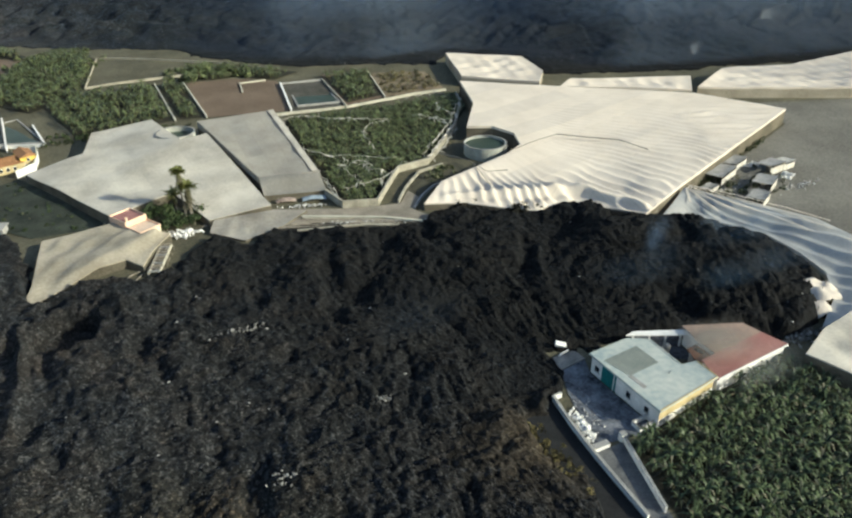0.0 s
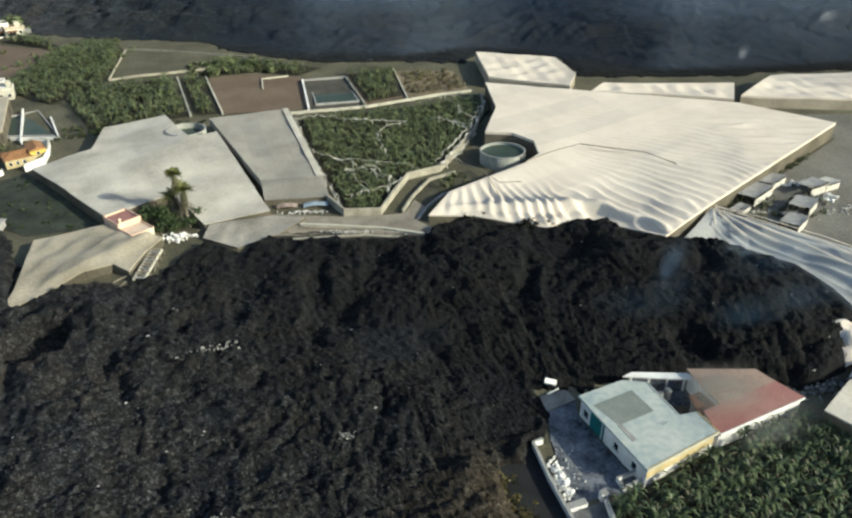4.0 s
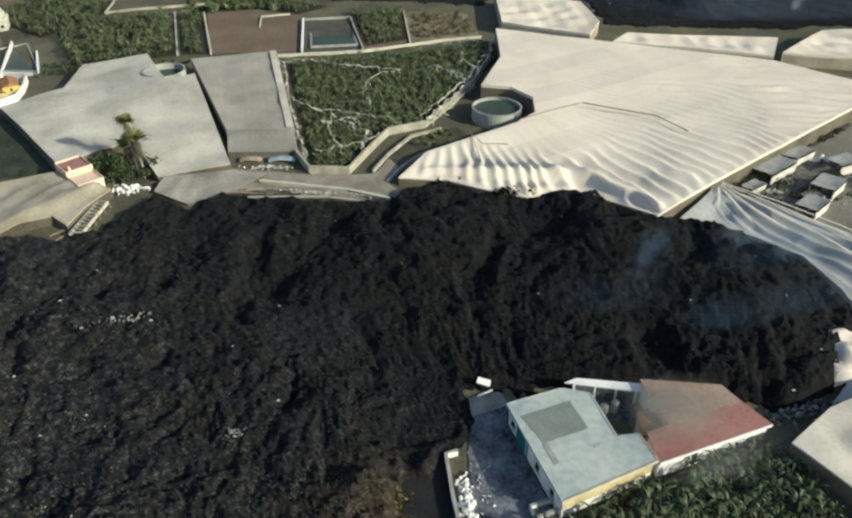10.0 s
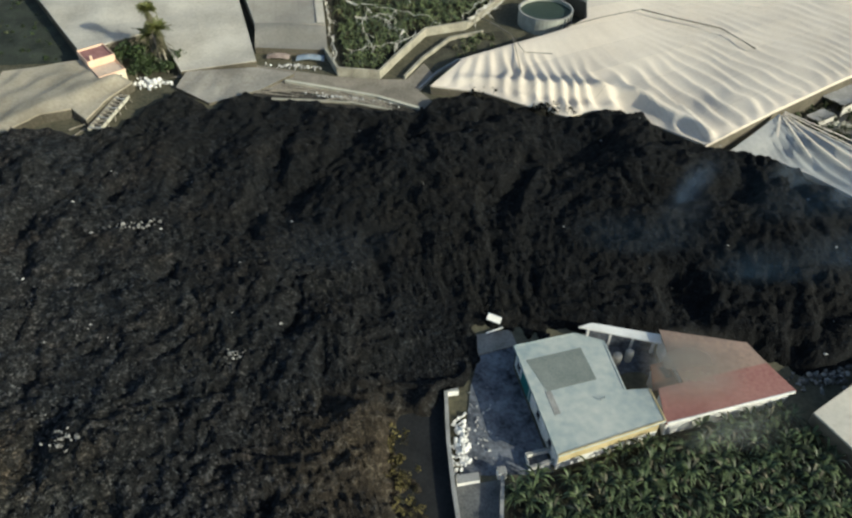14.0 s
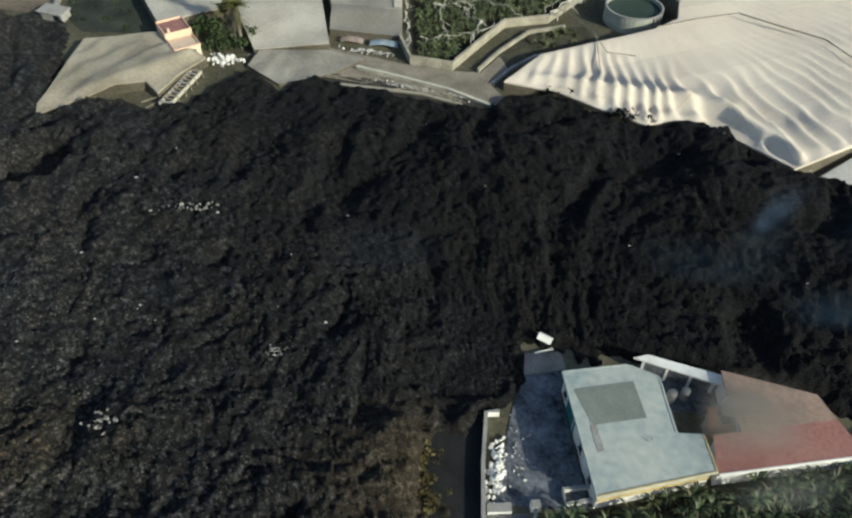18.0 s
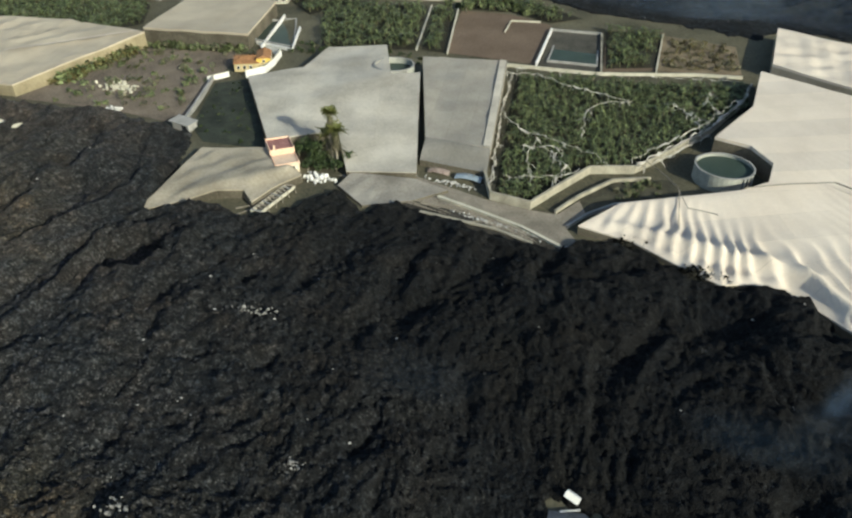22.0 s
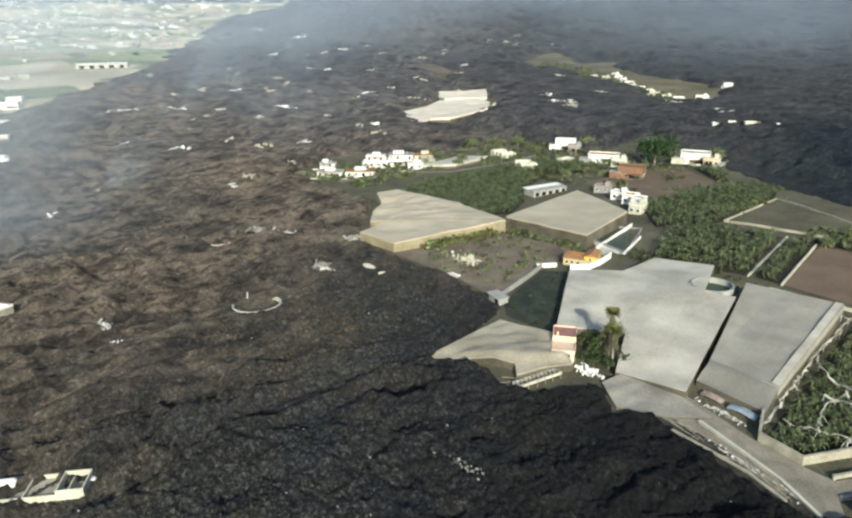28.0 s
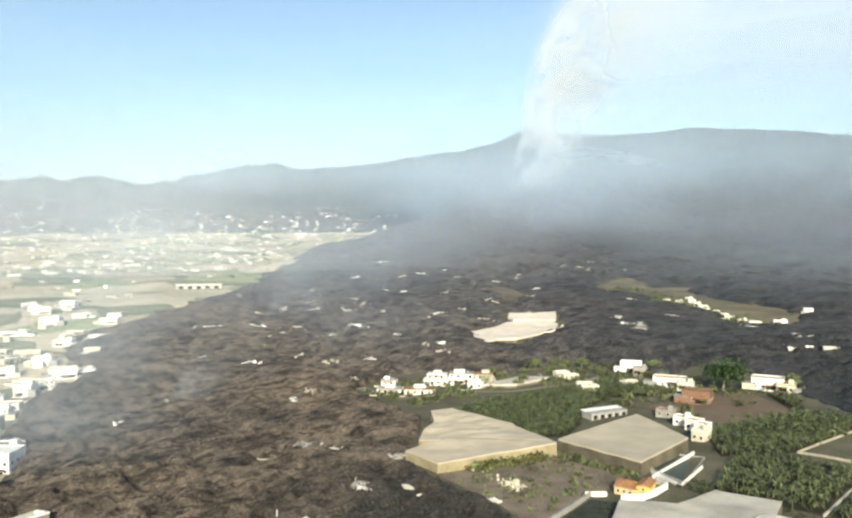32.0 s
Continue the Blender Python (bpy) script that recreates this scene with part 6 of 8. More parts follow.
def palm(label, x, y, tall, fronds=30, ln=2.4, skirt=14):
    ob = thing("palm_tree", label, "palm tree", x, y, gz(x, y) - 0.2, group="palms by the house")
    bm = bmesh.new()
    n = 9
    tube(bm, [(0.12 * math.sin(i * 0.7), 0.1 * math.cos(i * 0.6) - 0.1, tall * i / n) for i in range(n + 1)], [0.3 - 0.014 * i for i in range(n + 1)], 8)
    part("trunk", bm, DRY_WOOD, ob)
    rnd = random.Random(int(tall * 10))
    for nm, count, mat in (("crown", fronds, grainy("palm_leaf", (0.05, 0.065, 0.018), (0.16, 0.16, 0.05), 0.5, 4, 0.6, 0, per_island=0.4)), ("dry_skirt", skirt, LEAF_DRY)):
        V, F = [], []
        for i in range(count):
            v, f = frond(ln * (0.8 + 0.4 * rnd.random()), (0.55 + 0.7 * rnd.random()) if nm == "crown" else 1.9 + rnd.random())
            m = Matrix.Translation((0.1 * rnd.gauss(0, 1), 0, tall - (0 if nm == "crown" else 0.5))) @ pose(0, 0, 0, 0, -(rnd.random() ** 1.2) * 70 if nm == "crown" else 25 + 30 * rnd.random(), i * 137.5)
            o = len(V)
            V += [m @ p for p in v]
            F += [tuple(o + q for q in g) for g in f]
        mesh_object(nm, V, F, mat, ob)
    return ob


palm("tall palm with a dusty round crown", -58.6, 134.6, 12.6, 48, 1.6, 44)
palm("shorter palm with long hanging dry fronds", -57.2, 134.0, 8.8, 40, 2.3, 56)
palm("young leaning palm among bushes", -60.6, 136.2, 6.2, 24, 2.2, 10)


def tree(label, x, y, tall, spread, seed, leaf=None, group="", name="tree"):
    rnd = random.Random(seed)
    ob = thing(name, label, "tree", x, y, gz(x, y) - 0.2, group=group)
    bm = bmesh.new()
    tube(bm, [(0, 0, 0), (0.1, 0.05, tall * 0.25), (0.0, 0.15, tall * 0.5)], [0.06 * tall ** 0.8, 0.045 * tall ** 0.8, 0.03 * tall ** 0.8], 7)
    tips = []
    for i in range(7):
        a = i * 2.4
        r = spread * (0.35 + 0.35 * rnd.random())
        tip = (r * math.cos(a), r * math.sin(a), tall * (0.5 + 0.4 * rnd.random()))
        tube(bm, [(0, 0.05, tall * 0.3), (tip[0] * 0.5, tip[1] * 0.5, tip[2] * 0.75), tip], [0.08, 0.06, 0.02], 5)
        tips.append(Vector(tip))
    part("trunk", bm, DRY_WOOD, ob)
    V, F = [], []
    n = int(140 * spread)
    for i in range(n):
        c = tips[rnd.randrange(7)]
        p = c + Vector((rnd.gauss(0, 1), rnd.gauss(0, 1), rnd.gauss(0.1, 0.7))) * spread * 0.3
        d = Vector((rnd.gauss(0, 1), rnd.gauss(0, 1), rnd.gauss(0, 0.7))).normalized()
        u, s = d.orthogonal().normalized(), (0.16 + 0.16 * rnd.random()) * (0.8 + spread * 0.22)
        o = len(V)
        V += [p - d * s, p + u * s * 0.7, p + d * s, p - u * s * 0.7]
        F.append((o, o + 1, o + 2, o + 3))
    mesh_object("crown", V, F, leaf or LEAF, ob)
    return ob


for i, (x, y, t, s) in enumerate(((-63.5, 135.5, 4.5, 2.6), (-65.8, 136.5, 4.2, 2.3), (-61.5, 133.2, 4.0, 2.4), (-67.5, 135.0, 3.4, 1.8), (-60.2, 131.2, 2.8, 1.9), (-56.6, 132.0, 2.8, 1.8), (-55.3, 135.5, 3.0, 1.7), (-63.0, 130.8, 2.6, 1.6))):
    tree("dark green garden shrub beside the peach house", x, y, t, s, 40 + i, LEAF_DARK, "garden shrubs", "shrub")
tree("large round dark green tree among the far houses", -180, 316, 14, 10, 61, grainy("tree_leaf", (0.010, 0.024, 0.008), (0.036, 0.065, 0.02), 0.3, 3, 0.6, 0, per_island=0.4))
for i, (x, y, t, s) in enumerate(((-57.5, 254, 4.5, 3.0), (-61, 242, 3.6, 2.4), (-311, 305, 7, 4), (-314, 272, 6, 4), (-301, 197.5, 4, 3.5), (-280, 271, 5, 3), (-250, 345, 6, 4), (-291, 326, 6, 4), (-240, 335, 7, 4), (-222, 322, 5, 3.5), (-160, 340, 6, 4), (-295, 255, 4, 3), (-272, 262, 4, 3))):
    tree("leafy green roadside tree", x, y, t, s, 70 + i, LEAF, "scattered trees")

# ---- torn nets and fallen wires over the plantation ----
def torn_net(label, pts, h, seed, thick=0.13, flaps=6):
    """A twisted rope of torn netting that hangs along a line, with loose flaps."""
    rnd = random.Random(seed)
    ob = thing("torn_net", label, "torn net", *pts[0], gz(*pts[0]), group="torn nets")
    inv = ob.matrix_world.inverted()
    line = []
    for (x0, y0), (x1, y1) in zip(pts, pts[1:]):
        n = max(2, int(math.hypot(x1 - x0, y1 - y0) / 1.3))
        for i in range(n):
            t = i / n
            x, y = x0 + (x1 - x0) * t + rnd.gauss(0, 0.25), y0 + (y1 - y0) * t + rnd.gauss(0, 0.25)
            line.append((x, y, gz(x, y) + h - 0.5 * math.sin(math.pi * ((i * 1.3) % 5) / 5) + rnd.gauss(0, 0.18)))
    bm = bmesh.new()
    tube(bm, line, [thick * (0.25 + 0.4 * rnd.random()) for _ in line], 5)
    bm.transform(inv)
    part("twist", bm, WHITE_RAG, ob)
    k = 0
    while k < len(line) - 3:
        n = min(rnd.randrange(3, 8), len(line) - k)
        if rnd.random() < 0.8:
            seg = [Vector(p) + Vector((rnd.gauss(0, 0.15), rnd.gauss(0, 0.15), rnd.gauss(-0.1, 0.15))) for p in line[k:k + n]]
            v, f = strip(seg, [thick * (0.6 + 5.5 * rnd.random() ** 2) for _ in seg], Vector((rnd.gauss(0, 0.5), rnd.gauss(0, 0.5), 1)).normalized())
            mesh_object("band", [inv @ p for p in v], f, WHITE_RAG, ob)
        k += n
    for k in range(flaps):
        x, y, z = line[rnd.randrange(len(line))]
        a, ln = rnd.random() * math.tau, 0.8 + 1.6 * rnd.random()
        path = [Vector((x + math.cos(a) * ln * t + rnd.gauss(0, 0.1), y + math.sin(a) * ln * t + rnd.gauss(0, 0.1), z - 0.1 - t * t * (0.6 + rnd.random() * 0.8))) for t in (0, 0.35, 0.7, 1.0)]
        v, f = strip(path, (0.1, 0.22 * rnd.random() + 0.06, 0.14, 0.03), Vector((0, 0, 1)))
        mesh_object("flap", [inv @ p for p in v], f, WHITE_RAG, ob)
    for k in range(2, len(line), 7):
        x, y, z = line[k]
        bm = bmesh.new()
        tube(bm, [(x, y, gz(x, y) - 0.2), (x + 0.05, y, z)], 0.06, 5)
        bm.transform(inv)
        part("stake", bm, DRY_WOOD, ob)
    return ob


for i, (pts, h) in enumerate((([(-33.1, 191.4), (-25.3, 193.4), (-15.9, 188.4), (2, 183.6)], 2.7), ([(2, 183.6), (-4.7, 181.6), (-8.9, 174.3), (-7.1, 159.8)], 2.6), ([(-27.7, 167.4), (-23, 161.7), (-16.8, 158.9), (-7.2, 155.5), (0.4, 151.5)], 2.6), ([(-20.6, 138.5), (-7.6, 143.6), (-4.2, 149)], 2.3),
                            ([(16.2, 181.6), (21.4, 176.5)], 2.6), ([(-21.5, 134), (-24.8, 150.3), (-28.2, 167.4), (-32, 194)], 2.4), ([(-21.9, 136), (-25.2, 152), (-28.9, 170), (-32.2, 196)], 1.7), ([(-31.7, 196.5), (-12, 199), (8, 203.5), (29, 207.5)], 2.2), ([(6, 153), (9.5, 158), (20.4, 176), (28, 195), (29.8, 206)], 2.4),
                            ([(5.2, 154), (8.2, 159.2), (19.6, 177), (27, 195)], 2.8), ([(7, 152.6), (12, 159), (21.6, 175)], 2.0), ([(18, 176), (14, 184), (9, 187)], 2.6), ([(23, 184), (19, 190), (20, 197)], 2.6), ([(-16.8, 158.9), (-17.5, 150), (-15, 141)], 2.4), ([(-12.5, 152), (-8, 147), (-10, 140)], 2.3), ([(-19, 153), (-12, 155), (-9, 151)], 2.3))):
    torn_net("dirty white torn netting draped over bent stakes", pts, h, 300 + i, 0.11 if i not in (0, 8) else 0.17, 14 if i < 8 else 20)

# loose cables on the white net
for i, (pts, r) in enumerate((([(8, 153.6, 3), (12.5, 147, 4.0), (15.3, 142, 4.5), (17.7, 135.2, 4.4), (23.2, 134.5, 4.5)], 0.09), ([(15.6, 141, 4.5), (16.2, 134, 4.0), (16.8, 128, 3.2)], 0.09), ([(27.8, 145.5, 4.9), (36, 149.5, 5.1), (44.9, 152.9, 5.3)], 0.10), ([(44.9, 152.7, 5.3), (52.1, 148.9, 5.25), (60.4, 145, 5.2), (65.5, 137.2, 4.9)], 0.17))):
    ob = thing("cable", "loose cable lying on the white net", "cable", pts[0][0], pts[0][1], gz(pts[0][0], pts[0][1]))
    bm = bmesh.new()
    tube(bm, [(x, y, gz(x, y) + h) for x, y, h in pts], r, 5)
    bm.transform(ob.matrix_world.inverted())
    part("strand", bm, DRY_WOOD, ob)

# ---- wreckage along the track ----
def lava_z(x, y):
    xx, yy = np.array([x], float), np.array([y], float)
    return float(lava_top(xx, yy, lava_thickness(xx, yy), np.array([0.7]))[0])


def broken_steps():
    ob = thing("broken_wall", "tilted broken concrete wall with ribs above the lava", "wall", -63.2, 116, gz(-63.2, 116) + 0.9, 81)
    for y in (-1.35, 1.35):
        box_part("beam", (11.8, 0.35, 0.7), pose(0, y * 0.8, -0.2, 0, -3, 0), PALE_BLOCK if y < 0 else DIRTY_BLOCK, ob, 0.06)
    for i in range(11):
        box_part("rib", (0.35, 2.5, 0.3), pose(-5.4 + i * 1.08, 0, 0.05 + 0.06 * i, 0, 0, random.Random(i).uniform(-12, 12)), DRY_WOOD if i % 3 else CONCRETE, ob, 0.03)
    for i in range(6):
        box_part("post", (0.16, 0.16, 1.7), pose(-5.6 + i * 2.2, -1.6, -1.0, random.Random(i).uniform(-14, 14), random.Random(i + 9).uniform(-14, 14), 0), DRY_WOOD, ob, 0.02)


broken_steps()
rubble_heap("rubble_heap", "heap of white rubble and bags under the palms", "rubble", -58.4, 127.6, 70, (3.8, 2.2), 0.85, height=1.1, seed=21, mat=WHITE)
rubble_heap("rubble_heap", "broken pale stones before the grey greenhouse", "rubble", -30.5, 135.2, 80, (8, 1.3), 0.5, height=0.3, seed=22, turn=-4)
rubble_heap("rubble_heap", "dark stones along the track's edge", "rubble", -18, 123.6, 120, (15, 0.9), 0.55, height=0.3, seed=23, turn=-10)
rubble_heap("rubble_heap", "white rubbish bags dumped on the cleared ground", "rubble", -137, 157.5, 90, (7, 4), 1.0, height=0.9, seed=24, mat=PALE_BLOCK)
rubble_heap("rubble_heap", "white rubble beside the lava", "rubble", -129, 144.2, 36, (3, 2), 0.9, height=0.9, seed=25)
rubble_heap("rubble_heap", "white scraps of a wrecked hut on the lava", "rubble", -157, 46, 80, (4, 3), 0.7, lava_z(-157, 46), height=0.8, seed=26)
rubble_heap("rubble_heap", "white scraps trailing from a wrecked hut", "rubble", -142, 46, 40, (4, 2), 0.5, lava_z(-142, 46), height=0.4, seed=62)
rubble_heap("rubble_heap", "pale broken blocks on the lava", "rubble", -158, 114.5, 30, (3, 2), 0.9, lava_z(-158, 114.5), height=0.5, seed=27)
rubble_heap("rubble_heap", "scattered white shards of a buried building", "rubble", -46.3, 80.7, 34, (6, 1.6), 0.5, lava_z(-46, 81) + 0.1, height=0.3, seed=28, turn=15, mat=CHAR)
rubble_heap("rubble_heap", "pale shards on the lava", "rubble", -25.1, 56.5, 22, (1.6, 1.2), 0.4, lava_z(-25, 56.5) + 0.1, height=0.3, seed=29, mat=CHAR)
rubble_heap("rubble_heap", "pale shards on the lava", "rubble", -41, 43.4, 30, (2.5, 2), 0.45, lava_z(-41, 43.4) + 0.1, height=0.3, seed=30, mat=CHAR)
rubble_heap("rubble_heap", "pile of dark broken stones at the greenhouse corner", "rubble", 52, 58.0, 170, (7, 2.2), 0.6, height=1.1, seed=31, turn=15, mat=CHAR)


def fallen_poles(x, y, n, ln, turn, seed, label):
    rnd = random.Random(seed)
    for i in range(n):
        ob = thing("pole", label, "pole", x + rnd.gauss(0, 2.5) * math.cos(radians(turn)), y + rnd.gauss(0, 2.5) * math.sin(radians(turn)) + rnd.gauss(0, 0.5), 0, turn + rnd.gauss(0, 9), group="fallen poles")
        ob.location.z = gz(ob.location.x, ob.location.y) + 0.35
        bm = bmesh.new()
        l = ln * (0.6 + 0.6 * rnd.random())
        tube(bm, [(-l / 2, 0, 0), (0, 0, 0.06), (l / 2, 0, 0.02)], [0.12, 0.11, 0.07], 6)
        part("shaft", bm, DRY_WOOD, ob)
        box_part("crossarm", (0.12, 0.9, 0.12), pose(l * 0.4, 0, 0), DRY_WOOD, ob, 0.01)


for label, pts, h in (("long pale kerb between track and lava", [(-3.5, 120.0), (-12.2, 124.0), (-21.2, 126.4), (-31.4, 129.0)], 0.7), ("thin broken kerb at the foot of the lava", [(-9.0, 119.6), (-17.1, 121.8), (-25.6, 122.3), (-33.1, 122.6)], 0.5)):
    ob = thing("kerb", label, "kerb", *pts[0], gz(*pts[0]))
    for nm, hh, t, b in (("masonry", h, 0.5, 0.4), ("coping", h + 0.08, 0.7, -h)):
        w = wall_run(nm, pts, hh, t, PALE_BLOCK if h > 0.6 else DIRTY_BLOCK, bury=b)
        w.data.transform(ob.matrix_world.inverted())
        w.parent = ob
fallen_poles(-30, 126.0, 9, 11, -12, 51, "weathered pole fallen beside the track")
fallen_poles(-16, 122.8, 9, 11, -10, 52, "weathered pole fallen beside the track")
fallen_poles(-66, 113, 4, 6, 60, 53, "broken pole leaning on the wreck")


# net rags hanging from the white net on the lava side
def rag(label, x, y, w, d, h, seed, mat=None):
    rnd = random.Random(seed)
    n = 22
    V = []
    for i in range(n):
        for j in range(n):
            u, v = i / (n - 1) * 2 - 1, j / (n - 1) * 2 - 1
            r = 1 + 0.08 * (rnd.random() - 0.5)
            px, py = x + u * w / 2 * r, y + v * d / 2 * r
            V.append((px, py, gz(px, py) + 0.4 + h * max(0.0, 1 - (u * u + v * v) * 0.5) * (0.7 + 0.6 * float(vnoise(px / 2.0, py / 2.0, seed)))))
    ob = thing("net_rag", label, "net", x, y, gz(x, y))
    me = [tuple(ob.matrix_world.inverted() @ Vector(p)) for p in V]
    F = grid_faces(n, n)
    o = mesh_object("cloth", me, F, mat or NET_WHITE, ob, smooth=True)
    for k in range(3):
        bm = bmesh.new()
        px, py = x + rnd.uniform(-0.4, 0.4) * w, y + rnd.uniform(-0.4, 0.4) * d
        tube(bm, [(px, py, gz(px, py) - 0.2), (px, py, gz(px, py) + h + 0.9)], 0.07, 5)
        bm.transform(ob.matrix_world.inverted())
        part("stake", bm, DRY_WOOD, ob)


rag("crumpled white net hanging into the lava", 65.5, 69.5, 7.5, 8, 2.4, 1)
rag("crumpled white net hanging into the lava", 61.5, 64.5, 5, 5, 1.8, 2)


rag("faded blue tarpaulin heaped under the grey greenhouse", -27.5, 138.2, 6, 2.4, 0.9, 3, grainy("blue_tarp", (0.13, 0.17, 0.21), (0.30, 0.35, 0.40), 0.8, 6))
rag("torn rust stained cloth under the grey greenhouse", -34.5, 138.6, 5, 2, 0.7, 4, grainy("rusty_cloth", (0.14, 0.10, 0.085), (0.36, 0.29, 0.25), 0.8, 6))


# ---- sheds and tarpaulins beside the white greenhouse ----
def lean_to(label, x, y, w, d, h, turn, mat, seed):
    rnd = random.Random(seed)
    ob = thing("shelter", label, "shelter", x, y, gz(x, y) + 0.1, turn, group="shelters on the bare field")
    for sx in (-1, 1):
        for sy in (-1, 1):
            box_part("post", (0.14, 0.14, h - 0.1 * sy), pose(sx * (w / 2 - 0.2), sy * (d / 2 - 0.2), -0.2), DRY_WOOD, ob, 0.01)
    n, V = 8, []
    for i in range(n):
        for j in range(n):
            u, v = i / (n - 1) - 0.5, j / (n - 1) - 0.5
            V.append((u * w, v * d, h - 0.25 - 0.3 * v - 0.3 * math.sin(math.pi * (u + 0.5)) * math.sin(math.pi * (v + 0.5)) + rnd.gauss(0, 0.06)))
    mesh_object("roof_sheet", V, grid_faces(n, n), mat, ob, smooth=True)
    box_part("side_sheet", (w * 0.96, 0.06, h * 0.72), pose(0, -d / 2 + 0.05, 0), WHITE_RAG, ob, 0)
    box_part("end_sheet", (0.06, d * 0.94, h * 0.8), pose(w / 2 - 0.05, 0, 0), WHITE, ob, 0, "white sheet closing the sunny end")
    box_part("crate", (w * 0.3, d * 0.3, h * 0.35), pose(w * 0.1, 0, 0), DRY_WOOD, ob, 0.03)


TARP = grainy("grey_sheeting", (0.20, 0.195, 0.185), (0.36, 0.35, 0.335), 0.5, 5, 0.8, 0.1)
for i, (x, y, w, d, h, t, m) in enumerate(((81.0, 125.2, 10.5, 5.0, 2.6, 34, TARP), (89.5, 131.2, 8, 4, 2.2, 32, TARP), (97.4, 126.2, 7, 4.6, 2.8, 20, TARP), (88.8, 117.2, 7.2, 5.0, 2.8, 40, TARP), (81.8, 110.2, 6.6, 4.4, 2.5, 38, TARP), (73.8, 119.2, 5.0, 3.0, 1.5, 30, TARP), (84.4, 114.4, 4.0, 2.4, 1.4, 10, CHAR), (102.5, 127.5, 5.5, 4, 2.2, 20, WHITE_RAG))):
    lean_to("makeshift shelter of grey sheeting on posts", x, y, w, d, h, t, m, i)
rubble_heap("rubble_heap", "litter and crates about the shelters", "rubble", 90, 123, 80, (14, 10), 0.6, height=0.3, seed=33, mat=CHAR)
rubble_heap("rubble_heap", "white sacks heaped beside the shelters", "rubble", 99.6, 121.6, 50, (3.4, 2.4), 0.9, height=1.2, seed=35, mat=WHITE)
rubble_heap("rubble_heap", "white boxes and sheets between the shelters", "rubble", 94.9, 130.2, 40, (2.8, 1.6), 0.8, height=0.9, seed=36, mat=WHITE)
rubble_heap("rubble_heap", "pale pile of straw and sacks", "rubble", 77.2, 117.4, 40, (2.4, 1.3), 0.7, height=0.8, seed=37, mat=PALE_BLOCK)
rnd = random.Random(87)
field("scrub", "dark weeds and brambles about the shelters", "weeds", BUSHES + DRY_BUSHES, [(66 + 30 * t + rnd.gauss(0, 3.0), 115 + 6 * t + rnd.gauss(0, 4.0)) for t in [rnd.random() for _ in range(90)]] + [(68 + 42 * t, 118.8 + 27 * t + rnd.gauss(0, 0.6)) for t in [rnd.random() for _ in range(60)]], DARK_LEAVES, 27, (0.4, 1.1), 0.15)
rubble_heap("rubble_heap", "row of pale stones on the bare field", "rubble", 99, 116, 50, (9, 2), 0.6, height=0.2, seed=34, turn=10)


# ---- the ring of a buried tank and other wrecks on the lava ----
def buried_ring():
    x, y, r = -145, 84.8, 7.0
    ob = thing("tank_ring", "pale rim of a water tank buried in lava", "tank", x, y, gz(x, y) + 3.0)
    inv = Matrix()
    n = 40
    bm = bmesh.new()
    vs = []
    for i in range(n + 1):
        a = math.radians(-135 + 250 * i / n)
        c, s = math.cos(a), math.sin(a)
        z = 0.6 + 0.45 * math.sin(math.pi * i / n) - (0.8 if i in (0, 1, n, n - 1) else 0)
        vs.append([bm.verts.new(p) for p in ((r * c, r * s, -1), (r * c, r * s, z), ((r - 0.35) * c, (r - 0.35) * s, z), ((r - 0.35) * c, (r - 0.35) * s, -1))])
    for a, b in zip(vs, vs[1:]):
        for k in range(4):
            bm.faces.new((a[k], b[k], b[(k + 1) % 4], a[(k + 1) % 4]))
    bm.faces.new(vs[0])
    bm.faces.new(vs[-1])
    part("shell", bm, PALE_BLOCK, ob)
    bm = bmesh.new()
    tube(bm, [(-r, 0, 0), (-r - 0.2, 0.2, 1.8)], 0.25, 6)
    part("pipe", bm, METAL, ob)


buried_ring()


def wreck(label, x, y, turn, slabs, seed, size=4.0, mats=None):
    rnd = random.Random(seed)
    z = lava_z(x, y)
    ob = thing("wreck", label, "ruin", x, y, z - 0.4, turn, group="wrecks on the lava")
    for i in range(slabs):
        w, d = size * (0.5 + rnd.random()), size * (0.2 + 0.4 * rnd.random())
        box_part("slab", (w, d, 0.25), pose(rnd.gauss(0, size * 0.7), rnd.gauss(0, size * 0.35), 0.2 + rnd.random() * 0.9, rnd.gauss(0, 14), rnd.gauss(0, 14), rnd.gauss(0, 40)), (mats or (CONCRETE, CHAR, PALE_BLOCK, CHAR))[rnd.randrange(4)], ob, 0.04)
    for i in range(slabs // 2):
        box_part("pillar", (0.3, 0.3, 1.4 + rnd.random() * 1.4), pose(rnd.gauss(0, size * 0.8), rnd.gauss(0, size * 0.4), 0, rnd.gauss(0, 22), rnd.gauss(0, 22), 0), CONCRETE, ob, 0.03)
    return ob


wreck("burnt out roof frames of a wrecked building on the lava", -224, 120, 70, 30, 1, 3.0)
wreck("grey torn roof sheets at the lava's edge", -189, 143.5, 40, 12, 3, 2.6)
